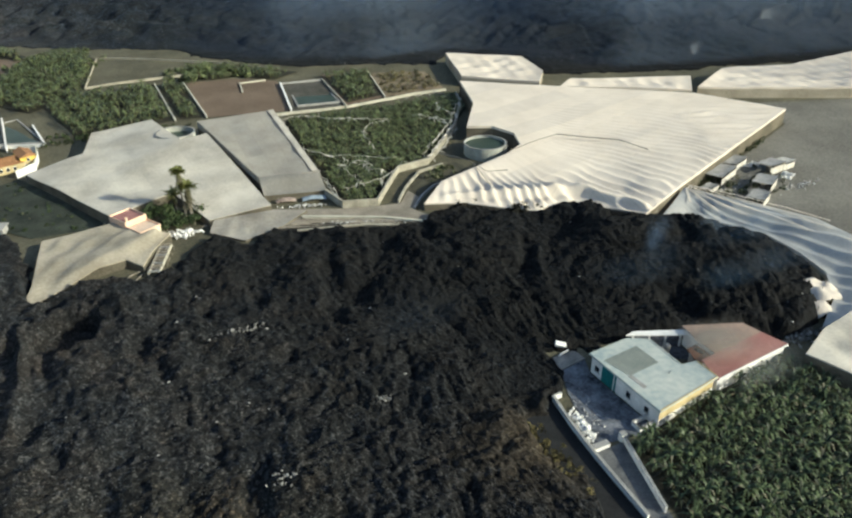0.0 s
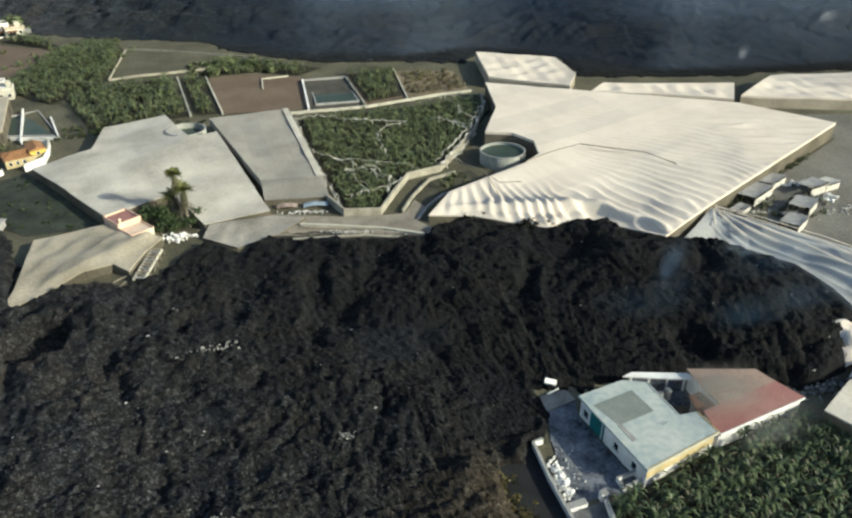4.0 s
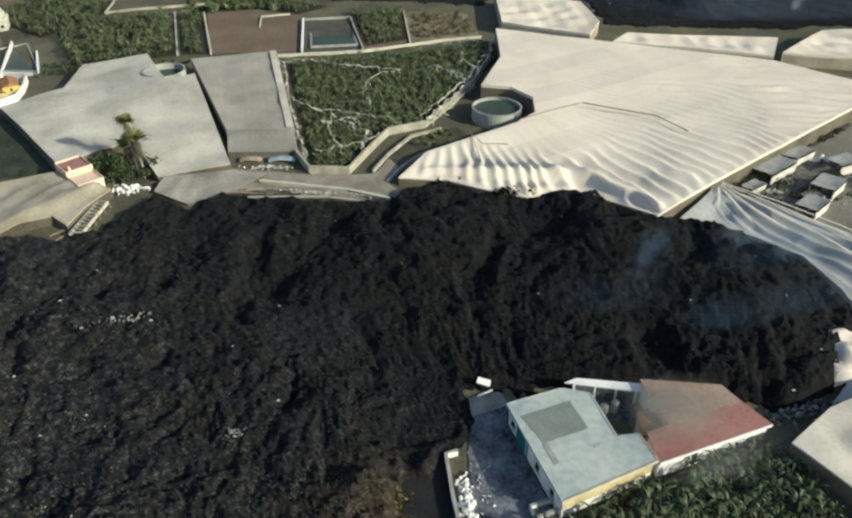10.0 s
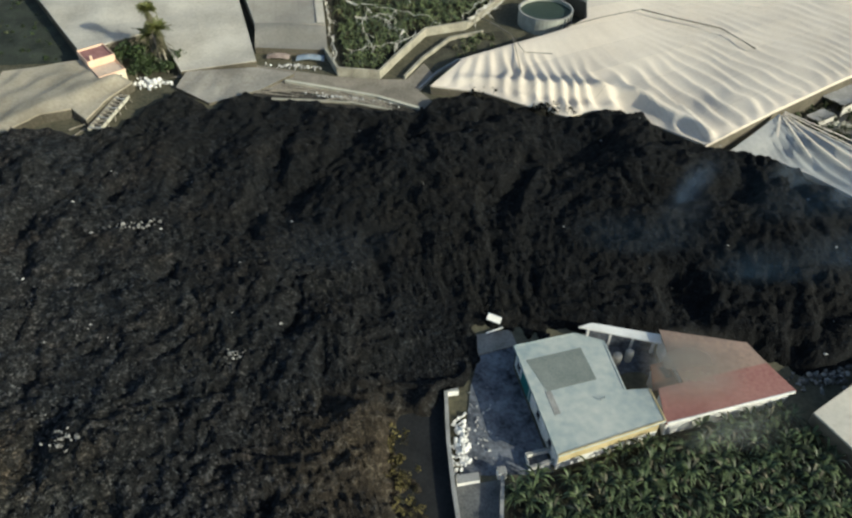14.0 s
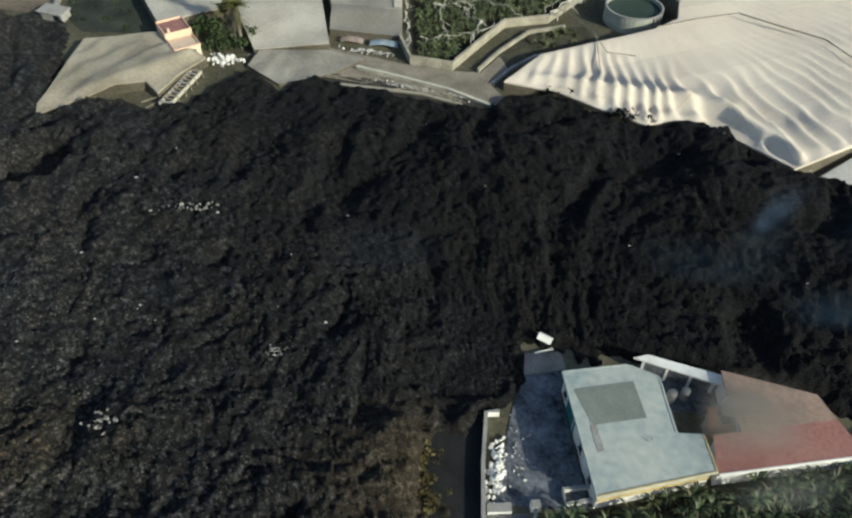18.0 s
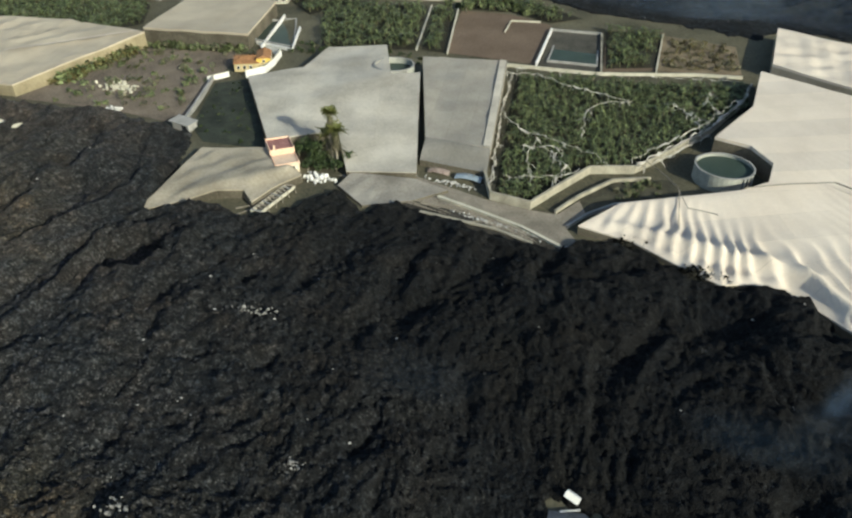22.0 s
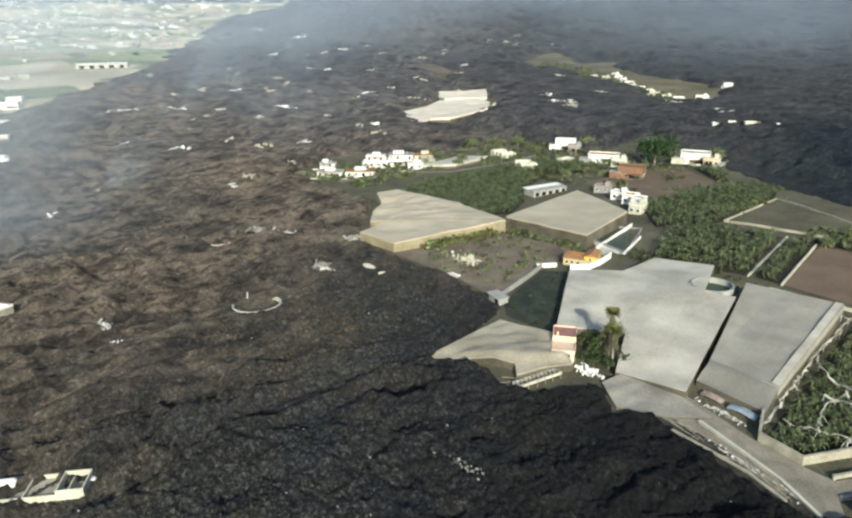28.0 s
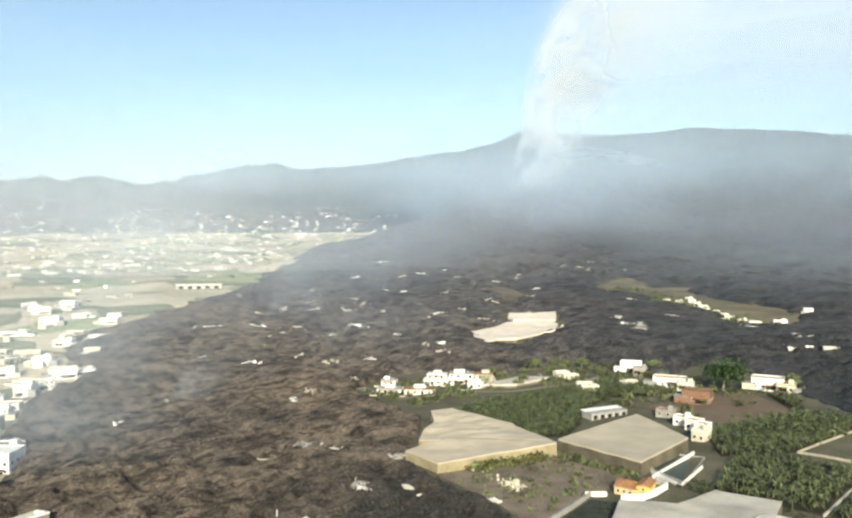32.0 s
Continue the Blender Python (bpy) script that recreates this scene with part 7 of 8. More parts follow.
for x, y, w, d, a, tilt in ((-153.5, 128, 6.0, 2.8, 10, 14), (-147, 129.5, 3.4, 1.4, 60, 38)):
    ob = thing("roof_slab", "pale roof slab tilted and half sunk in lava", "ruin", x, y, lava_z(x, y) - 0.2, a)
    bm = bmesh.new()
    prism(bm, [(w / 2 * math.cos(k * math.tau / 14), d / 2 * math.sin(k * math.tau / 14) * (1 if math.sin(k * math.tau / 14) > 0 else 0.55)) for k in range(14)], -0.25, 0.15)
    bm.transform(pose(0, 0, 0.6, tilt, 4, 0))
    part("slab", bm, PALE_BLOCK, ob)
    box_part("stub", (0.5, 0.5, 1.2), pose(w * 0.42, 0.6, -0.4, 8, 6, 0), CONCRETE, ob, 0.04)
wreck("row of pale wall stubs in the lava", -166, 118, 40, 14, 6, 2.6)
wreck("crushed white shed in the lava", -350, 197, 20, 6, 7, 3.4)
for x, y, a, ln in ((-221, 106, 72, 17), (-213, 127, 50, 9)):
    ob = thing("wall_top", "long pale wall top sticking out of the lava", "wall", x, y, lava_z(x, y) - 1.0, a)
    box_part("masonry", (ln, 0.5, 1.5), Matrix(), CONCRETE, ob, 0.06)
    box_part("coping", (ln * 0.6, 0.7, 0.15), pose(-ln * 0.15, 0, 1.5, 0, 1, 0), PALE_BLOCK, ob, 0.03)
    for k in range(3):
        box_part("pier", (0.6, 0.7, 2.3), pose(-ln * 0.4 + k * ln * 0.38, 0.1, 0), CONCRETE, ob, 0.04)
for i, (x, y) in enumerate(((-402, 230), (-558, 293), (-635, 168), (-502, 135), (-615, 221), (-778, 334), (-782, 434), (-988, 428), (-634, 494), (-693, 469), (-1150, 608), (-1300, 594), (-430, 495), (-390, 482), (-520, 250), (-450, 160), (-300, 90), (-330, 150), (-420, 300), (-560, 380), (-700, 620), (-850, 700), (-330, 60), (-882, 539), (-801, 341), (-667, 292), (-736, 432), (-488, 295), (-240, 97), (-581, 241), (-883, 428), (-948, 617), (-609, 211), (-571, 290))):
    wreck("white remains of a house in the lava", x, y, i * 40, 6, 20 + i, 2.2 + 0.005 * math.hypot(x, y), (WHITE, PALE_BLOCK, WHITE, CONCRETE))
# walls and roofs of drowned houses farther up the flow
rnd = random.Random(19)
V, F = [], []
for i in range(52):
    a, r = radians(rnd.uniform(38, 80)), 380 + 900 * rnd.random() ** 1.1
    hx, hy = CENTRE[0] - r * math.sin(a), r * math.cos(a)
    if float(lava_thickness(np.array([hx]), np.array([hy]))[0]) < 4:
        continue
    for k in range(rnd.randrange(2, 6)):
        x, y = hx + rnd.gauss(0, 3.5), hy + rnd.gauss(0, 3.5)
        m = pose(x, y, lava_z(x, y) + 0.1, rnd.gauss(0, 12), rnd.gauss(0, 12), rnd.random() * 180)
        w, d, h = rnd.uniform(1.0, 5.5), rnd.uniform(0.4, 2.2), rnd.uniform(0.4, 1.5)
        o = len(V)
        V += [m @ Vector((sx * w / 2, sy * d / 2, z)) for z in (-0.5, h) for sx, sy in ((-1, -1), (1, -1), (1, 1), (-1, 1))]
        F += [tuple(o + q for q in f) for f in ((4, 5, 6, 7), (0, 1, 5, 4), (1, 2, 6, 5), (2, 3, 7, 6), (3, 0, 4, 7))]
tagged(mesh_object("drowned_walls", V, F, DIRTY_BLOCK), "pale broken walls scattered far over the lava", "ruins", kind="stuff")
rnd = random.Random(9)
bits = []
for i in range(260):
    a, r = radians(rnd.uniform(-40, 85)), 40 + 260 * rnd.random() ** 0.8
    bits.append((CENTRE[0] - r * math.sin(a), r * math.cos(a)))
far_bits = np.array(bits)
keep = lava_thickness(far_bits[:, 0], far_bits[:, 1]) > 2
far_bits = far_bits[keep]
bz = lava_top(far_bits[:, 0], far_bits[:, 1], lava_thickness(far_bits[:, 0], far_bits[:, 1]), np.full(len(far_bits), 0.7))
V, F = [], []
for (x, y), z in zip(far_bits, bz):
    s, a = 0.12 + 0.28 * rnd.random() ** 2, rnd.random() * math.tau
    o = len(V)
    for k in range(4):
        V.append((x + s * math.cos(a + k * 1.57), y + s * (0.4 + 0.6 * rnd.random()) * math.sin(a + k * 1.57), z + 0.02))
    V.append((x, y, z + s * 0.7))
    F += [(o + k, o + (k + 1) % 4, o + 4) for k in range(4)]
tagged(mesh_object("lava_crumbs", V, F, ROCK), "pale crumbs of debris scattered over the lava", "debris", kind="stuff")


# ---- houses ----
ROOFS = (WHITE, CONCRETE, TERRACOTTA, PALE_BLOCK)


def small_house(label, x, y, w, d, h, turn, wall=None, roof=None, seed=0, z=None, storeys=1, group="", gable=False):
    rnd = random.Random(seed)
    wall, roof = wall or WHITE, roof or ROOFS[seed % 3]
    ob = thing("house", label, "house", x, y, (gz(x, y) if z is None else z) - 0.3, turn, group)
    bm = bmesh.new()
    add_box(bm, (w, d, h + 0.3))
    part("wall", bm, wall, ob)
    if gable:
        bm = bmesh.new()
        v = [bm.verts.new(p) for p in ((-w / 2 - 0.3, -d / 2 - 0.3, h + 0.3), (w / 2 + 0.3, -d / 2 - 0.3, h + 0.3), (w / 2 + 0.3, d / 2 + 0.3, h + 0.3), (-w / 2 - 0.3, d / 2 + 0.3, h + 0.3), (-w / 2 - 0.3, 0, h + 1.7), (w / 2 + 0.3, 0, h + 1.7))]
        for f in ((0, 1, 5, 4), (2, 3, 4, 5), (3, 0, 4), (1, 2, 5), (3, 2, 1, 0)):
            bm.faces.new([v[i] for i in f])
        part("roof", bm, roof, ob)
    else:
        r = box_part("roof", (w + 0.4, d + 0.4, 0.2), pose(0, 0, h + 0.3), roof, ob, 0.03)
        for px, py, pw, pd in ((0, d / 2, w, 0.25), (0, -d / 2, w, 0.25), (w / 2, 0, 0.25, d - 0.25), (-w / 2, 0, 0.25, d - 0.25)):
            box_part("parapet", (pw, pd, 0.55), pose(px, py, h + 0.5), wall, r, 0.03)
        if seed % 2:
            box_part("stair_head", (w * 0.28, d * 0.35, 1.9), pose(w * 0.25, d * 0.15, h + 0.5), wall, ob, 0.04)
    if min(w, d) > 5:
        k = 1 if seed % 2 else -1
        box_part("annex", (w * 0.42, d * 0.6, h * 0.62), pose(k * w * 0.58, -d * 0.28, 0), (wall, PALE_BLOCK, CONCRETE)[seed % 3], ob, 0.03)
        box_part("annex_roof", (w * 0.46, d * 0.66, 0.2), pose(k * w * 0.58, -d * 0.28, h * 0.62), CONCRETE, ob, 0.03)
        box_part("terrace_wall", (w * 0.7, 0.25, 1.0), pose(-k * w * 0.12, -d / 2 - 2.6, 0), wall, ob, 0.03)
        box_part("porch_roof", (w * 0.5, 2.4, 0.18), pose(-k * w * 0.18, -d / 2 - 1.2, min(2.6, h)), TERRACOTTA if seed % 3 else wall, ob, 0.03)
        box_part("porch_opening", (w * 0.42, 0.1, 1.9), pose(-k * w * 0.18, -d / 2 - 0.06, 0.35), DARK, ob, 0)
    n = max(2, int(w / 3))
    for st in range(storeys):
        for i in range(n):
            px = -w / 2 + (i + 0.5) * w / n
            f = box_part("window", (1.2, 0.16, 1.3), pose(px, -d / 2 - 0.04, 1.2 + st * 2.9), WHITE, ob, 0)
            box_part("pane", (1.0, 0.06, 1.1), pose(px, -d / 2 - 0.12, 1.3 + st * 2.9), DARK, f, 0)
        for i in range(max(1, int(d / 4))):
            py = -d / 2 + (i + 0.5) * d / max(1, int(d / 4))
            f = box_part("window", (0.16, 1.1, 1.3), pose(w / 2 + 0.04, py, 1.2 + st * 2.9), WHITE, ob, 0)
            box_part("pane", (0.06, 0.9, 1.1), pose(w / 2 + 0.12, py, 1.3 + st * 2.9), DARK, f, 0)
    return ob


# villas behind the half buried greenhouse: stepped white blocks with deep shaded verandahs
def villa(label, x, y, w, d, storeys, turn, seed, roof=None):
    rnd = random.Random(seed)
    ob = thing("villa", label, "house", x, y, gz(x, y) - 0.3, turn, "villas")
    wall = PALE_BLOCK if seed == 4 else WHITE
    z, ww, dd, dy = 0.0, w, d, 0.0
    for st in range(storeys):
        box_part("storey", (ww, dd, 2.9), pose(rnd.uniform(-0.5, 0.5), dy, z), wall, ob, 0.05)
        box_part("roof_slab", (ww + 0.6, dd + 0.6, 0.2), pose(0, dy, z + 2.9), roof if roof and st == storeys - 1 else wall, ob, 0.03)
        n = max(2, int(ww / 3.4))
        for i in range(n):
            px = -ww / 2 + (i + 0.5) * ww / n
            tall = 2.1 if (i + seed + st) % 2 else 1.2
            f = box_part("window", (1.7 if tall > 2 else 1.3, 0.16, tall), pose(px, dy - dd / 2 - 0.04, z + (0.3 if tall > 2 else 1.1)), WHITE, ob, 0)
            box_part("pane", (1.5 if tall > 2 else 1.1, 0.06, tall - 0.2), pose(px, dy - dd / 2 - 0.13, z + (0.4 if tall > 2 else 1.2)), DARK, f, 0)
        for py in (-dd / 4, dd / 4):
            f = box_part("window", (0.16, 1.2, 1.2), pose(ww / 2 + 0.5, dy + py, z + 1.1), WHITE, ob, 0)
            box_part("pane", (0.06, 1.0, 1.0), pose(ww / 2 + 0.58, dy + py, z + 1.2), DARK, f, 0)
        # verandah
        pw = ww * (0.55 + 0.3 * rnd.random())
        px = rnd.uniform(-0.5, 0.5) * (ww - pw)
        v = box_part("verandah_roof", (pw, 2.4, 0.16), pose(px, dy - dd / 2 - 1.2, z + 2.5, -5, 0, 0), TERRACOTTA if (seed + st) % 3 == 0 else wall, ob, 0.03)
        for k in range(4):
            box_part("column", (0.25, 0.25, 2.5), pose(px - pw / 2 + 0.2 + k * (pw - 0.4) / 3, dy - dd / 2 - 2.2, z), wall, v, 0.02)
        box_part("balcony_wall", (pw, 0.15, 0.8), pose(px, dy - dd / 2 - 2.35, z), wall, ob, 0.02)
        z += 3.1
        k = 0.74 + 0.18 * rnd.random()
        ww, dd, dy = ww * k, dd * 0.8, dy + dd * 0.1
    box_part("stair_head", (ww * 0.5, dd * 0.5, 1.7), pose(rnd.uniform(-0.2, 0.2) * ww, dy, z), wall, ob, 0.04)
    bm = bmesh.new()
    tube(bm, [(ww * 0.3, dy, z), (ww * 0.3, dy, z + 0.9)], 0.5, 10)
    part("roof_tank", bm, METAL, ob)
    box_part("garden_wall", (w + 6, 0.3, 1.1), pose(0, -d / 2 - 5, -0.6), PALE_BLOCK, ob, 0.03)
    return ob


for i, (x, y, w, d, st, a) in enumerate(((-322, 206, 14, 9, 1, 50), (-306, 217, 16, 9, 1, 56), (-324, 239, 15, 10, 2, 50), (-313, 250, 17, 11, 2, 54), (-299, 257, 13, 10, 2, 58), (-293, 247, 9, 7, 1, 52), (-343, 216, 9, 6, 1, 48))):
    villa("white stepped villa with shaded verandahs above the lava" if i != 4 else "cream villa with shaded verandahs above the lava", x, y, w, d, st, a, i, (CONCRETE, TERRACOTTA, None)[i % 3])
for i, (x, y, w, d, h, t, m, g) in enumerate(((-258, 335, 12, 8, 5, 40, WHITE, False), (-246, 330, 8, 7, 3.4, 40, CONCRETE, False), (-210, 313, 16, 8, 4, 35, WHITE, False), (-198, 311, 8, 7, 3, 35, PALE_BLOCK, False), (-168, 333, 14, 9, 5, 30, WHITE, False), (-158, 332, 8, 7, 3.4, 30, PALE_BLOCK, False), (-174, 290, 12, 9, 5, 30, BRICK, False),
                                             (-151, 253, 6.5, 5, 2.8, 20, WHITE, False), (-143, 250, 6, 5, 3.4, 20, WHITE, False), (-131, 239, 5, 6, 3.6, 15, PALE_BLOCK, False), (-136, 246, 5, 4.6, 3.8, 15, WHITE, False), (-165, 259, 7, 5, 2.6, 20, CONCRETE, False))):
    small_house("pale country house among the back plots" if m is not BRICK else "unfinished bare brick house", x, y, w, d, h, t, m, None if m is not BRICK else BRICK, i, None, 1, "back houses", g)
sh = thing("long_shed", "low grey shed with a white sloping roof", "shed", -185, 243, gz(-185, 243) - 0.2, 84)
box_part("wall", (19, 7, 2.8), Matrix(), CONCRETE, sh, 0.03)
box_part("roof", (19.8, 4.2, 0.22), pose(0, 2.0, 3.0, 4, 0, 0), WHITE, sh, 0.03)
box_part("lower_roof", (19.8, 3.6, 0.2), pose(0, -1.9, 2.8, 4, 0, 0), CONCRETE, sh, 0.03)
for i in range(5):
    box_part("opening", (2.0, 0.12, 1.7), pose(-7.6 + i * 3.8, -3.48, 0.3), DARK, sh, 0)
    box_part("pier", (0.35, 0.35, 2.7), pose(-9.2 + i * 3.8, -3.55, 0), PALE_BLOCK, sh, 0.02)
for i, (x, y) in enumerate(((-241, 283), (-233, 279), (-268, 296), (-280, 300), (-226, 300))):
    small_house("low white farm shed among the plots", x, y, 9, 4.5, 2.3, 55 + 9 * i, PALE_BLOCK, WHITE, i * 2, None, 1, "farm sheds")

# the houses on the cut off island and beyond
DRY_FIELD = grainy("dry_ochre_field", (0.075, 0.068, 0.043), (0.20, 0.172, 0.112), 0.03, 0.6)
plot("plot", "dry ochre fields on an island in the lava", HAMLET, DRY_FIELD, 0.3, "field", 30.0)
plot("plot", "bare brown knoll ringed by lava", KNOLL, grainy("bare_knoll", (0.075, 0.06, 0.045), (0.19, 0.155, 0.115), 0.03, 0.6), 0.3, "field", 20.0)
for i, (x, y, n, size) in enumerate(((-391, 468, 16, 5), (-369, 460, 12, 4), (-380, 474, 10, 4), (-249, 493, 14, 6), (-262, 505, 10, 5), (-420, 560, 10, 5), (-340, 560, 12, 5), (-801, 625, 12, 7))):
    wreck("white broken walls and roofs drowned in lava", x, y, 37 * i, n, 400 + i, size, (WHITE, PALE_BLOCK, CHAR, CONCRETE))
for i, (x, y, w, h) in enumerate(((-396, 611, 14, 4), (-376, 602, 12, 3), (-358, 595, 14, 4), (-505, 668, 12, 4), (-526, 671, 12, 3), (-318, 556, 12, 4), (-272, 514, 16, 4), (-232, 452, 14, 4), (-428, 631, 12, 4), (-446, 640, 10, 4), (-462, 655, 14, 4), (-480, 668, 10, 4), (-410, 622, 10, 4), (-346, 614, 16, 5), (-371, 697, 12, 7), (-321, 585, 22, 4), (-300, 582, 16, 4), (-213, 433, 22, 5), (-196, 434, 12, 7), (-183, 437, 10, 4), (-429, 496, 9, 7), (-415, 490, 10, 3), (-497, 680, 12, 5), (-515, 697, 12, 4), (-395, 612, 8, 3), (-285, 590, 8, 3))):
    small_house("white house on an island in the lava", x, y, w * 0.7, 6, h * 0.7, 38, WHITE if i % 3 else PALE_BLOCK, (WHITE, CONCRETE, PALE_BLOCK)[i % 3], i, None, 1, "island houses")
net_house("greenhouse", "bright greenhouse net ringed by lava", [(-466, 358, 3), (-470, 385, 3.5), (-489, 414, 3.5), (-472, 444, 4), (-444, 437, 4), (-432, 424, 3.4), (-417, 411, 4), (-414, 390, 3.4), (-405, 361, 4), (-418, 351, 3.2), (-410, 331, 3), (-430, 338, 3.4)], NET_WHITE, NET_SKIRT, step=4, seed=41, sag=1.4)
net_house("greenhouse", "torn back end of a bright greenhouse net", [(-532, 447, 5), (-522, 470, 4.5), (-515, 494, 5), (-490, 474, 4.2), (-463, 450, 5), (-482, 437, 4.4), (-488, 420, 5), (-508, 428, 4)], NET_WHITE, NET_SKIRT, step=4, seed=42, sag=1.4)


# ---- wrecked building and terraces to the west ----
def west_wreck():
    ob = thing("building", "cream concrete building sunk in the lava", "building", -85, 22.5, gz(-85, 22.5) - 7.2, 62)
    box_part("wall", (14, 6, 8.0), pose(-7.0, 2.0, 0), PALE_BLOCK, ob, 0.05)
    box_part("roof", (13.6, 5.6, 0.2), pose(-7.0, 2.0, 8.0), DIRTY_BLOCK, ob, 0.02)
    for x, y, w, d, h in ((-7.0, -0.9, 14.2, 0.3, 0.8), (-7.0, 4.9, 14.2, 0.3, 1.0), (-13.9, 2.0, 0.3, 5.5, 0.7), (-5.2, 2.0, 0.25, 5.5, 0.9)):
        box_part("parapet", (w, d, h), pose(x, y, 8.0), PALE_BLOCK, ob, 0.03)
    bm = bmesh.new()
    tube(bm, [(-11.6, 2.6, 9.3), (-11.3, 2.6, 9.35), (-7.6, 2.6, 9.35), (-7.3, 2.6, 9.3)], [0.7, 1.0, 1.0, 0.7], 16)
    tank = part("roof_tank", bm, WHITE, ob, "white barrel shaped water tank lying on the roof")
    for x in (-10.8, -8.2):
        box_part("cradle", (0.3, 1.9, 0.7), pose(x, 2.6, 8.1), CONCRETE, tank, 0.02)
    for x in (-12.4, -9.6, -6.8):
        box_part("roof_hatch", (0.9, 0.5, 0.2), pose(x, 4.4, 8.2), DARK, ob, 0.02)
    for x, y, w, d in ((2.4, -0.9, 4.6, 0.3), (2.4, 4.5, 4.6, 0.3), (0.25, 1.8, 0.3, 5.1), (4.55, 1.8, 0.3, 5.1)):
        box_part("tower_wall", (w, d, 9.6), pose(x, y, 0), PALE_BLOCK, ob, 0.04)
    box_part("tower_floor", (4.0, 5.0, 0.2), pose(2.4, 1.8, 7.6), DIRTY_BLOCK, ob, 0.02, "dusty floor inside the roofless stair tower")
    box_part("partition", (0.25, 3.2, 1.7), pose(2.2, 1.2, 7.8), PALE_BLOCK, ob, 0.03)
    box_part("ledge", (2.8, 1.0, 0.3), pose(5.9, 3.4, 8.2, 0, 6, 8), WHITE, ob, 0.03)
    for x in (-11, -7.5, -4):
        f = box_part("window", (1.3, 0.16, 1.3), pose(x, -1.04, 5.2), WHITE, ob, 0)
        box_part("pane", (1.1, 0.06, 1.1), pose(x, -1.12, 5.3), DARK, f, 0)
    rubble_heap("rubble_heap", "burnt sheets and rubble beside the sunken building", "rubble", -97, 9, 60, (5, 4), 1.0, lava_z(-97, 9), height=1.6, seed=61, mat=CHAR)
    t = thing("terrace", "cream terrace wall with a long flat roof", "terrace", -181.5, 7.6, gz(-181.5, 7.6) - 0.4, 120)
    box_part("wall", (48.1, 5.6, 3.6), pose(0, 2.8, 0), DIRTY_BLOCK, t, 0.05)
    box_part("roof", (48.1, 6.1, 0.3), pose(0, 2.8, 3.6), PALE_BLOCK, t, 0.05)
    box_part("kerb", (48.1, 0.4, 0.5), pose(0, -0.1, 3.9), WHITE, t, 0.04)
    box_part("broken_end", (2.0, 3.6, 0.9), pose(22.6, 1.6, 3.7, 0, 14, 12), WHITE, t, 0.05)
    box_part("mast", (0.5, 0.5, 4.5), pose(2, 2.8, 3.7, 0, 12, 0), WHITE, t, 0.04)
    box_part("apron", (40.1, 4, 1.6), pose(-6, -4.4, 0.4), PALE_BLOCK, t, 0.05)
    box_part("retaining_wall", (46, 0.5, 3.4), pose(-1, -6.5, -1.8), DIRTY_BLOCK, t, 0.05)
    small_house("small cream hut drowned in lava", -131, 10.5, 4.2, 3.4, 3.2, 60, PALE_BLOCK, CONCRETE, 3, lava_z(-131, 10.5) - 1.4)
    small_house("white block of flats at the town's edge", -284, 9, 22, 12, 8, 62, WHITE, WHITE, 2, None, 2)
    small_house("white house at the town's edge", -240, 4, 16, 10, 6, 60, WHITE, WHITE, 4, None, 2)


west_wreck()

# ---- the town ----
rnd = random.Random(5)
near_town = [(-489, 22, 26), (-470, 30, 16), (-505, 42, 24), (-512, 56, 18), (-600, 20, 26), (-560, 30, 18), (-417, 10, 22), (-395, 8, 16), (-367, 4, 18), (-704, 10, 30), (-735, 92, 24), (-747, 40, 26), (-690, 60, 22), (-640, 48, 22), (-812, 30, 28), (-440, 2, 18), (-350, -2, 16), (-330, 4, 18), (-660, 75, 18), (-530, 8, 16), (-580, 66, 16), (-780, 70, 24), (-760, 100, 18), (-455, 20, 14), (-620, 0, 20), (-310, 14, 16), (-850, 60, 24), (-870, 20, 20)]
for i, (x, y, w) in enumerate(near_town):
    small_house("white house at the edge of the town", x, y, w * 0.75, 7 + i % 4, 3.2 + (i % 3) * 1.8, 55 + (i * 37) % 40, WHITE if i % 4 else PALE_BLOCK, (WHITE, CONCRETE, PALE_BLOCK, WHITE)[i % 4], i, None, 1 + i % 2, "town houses")


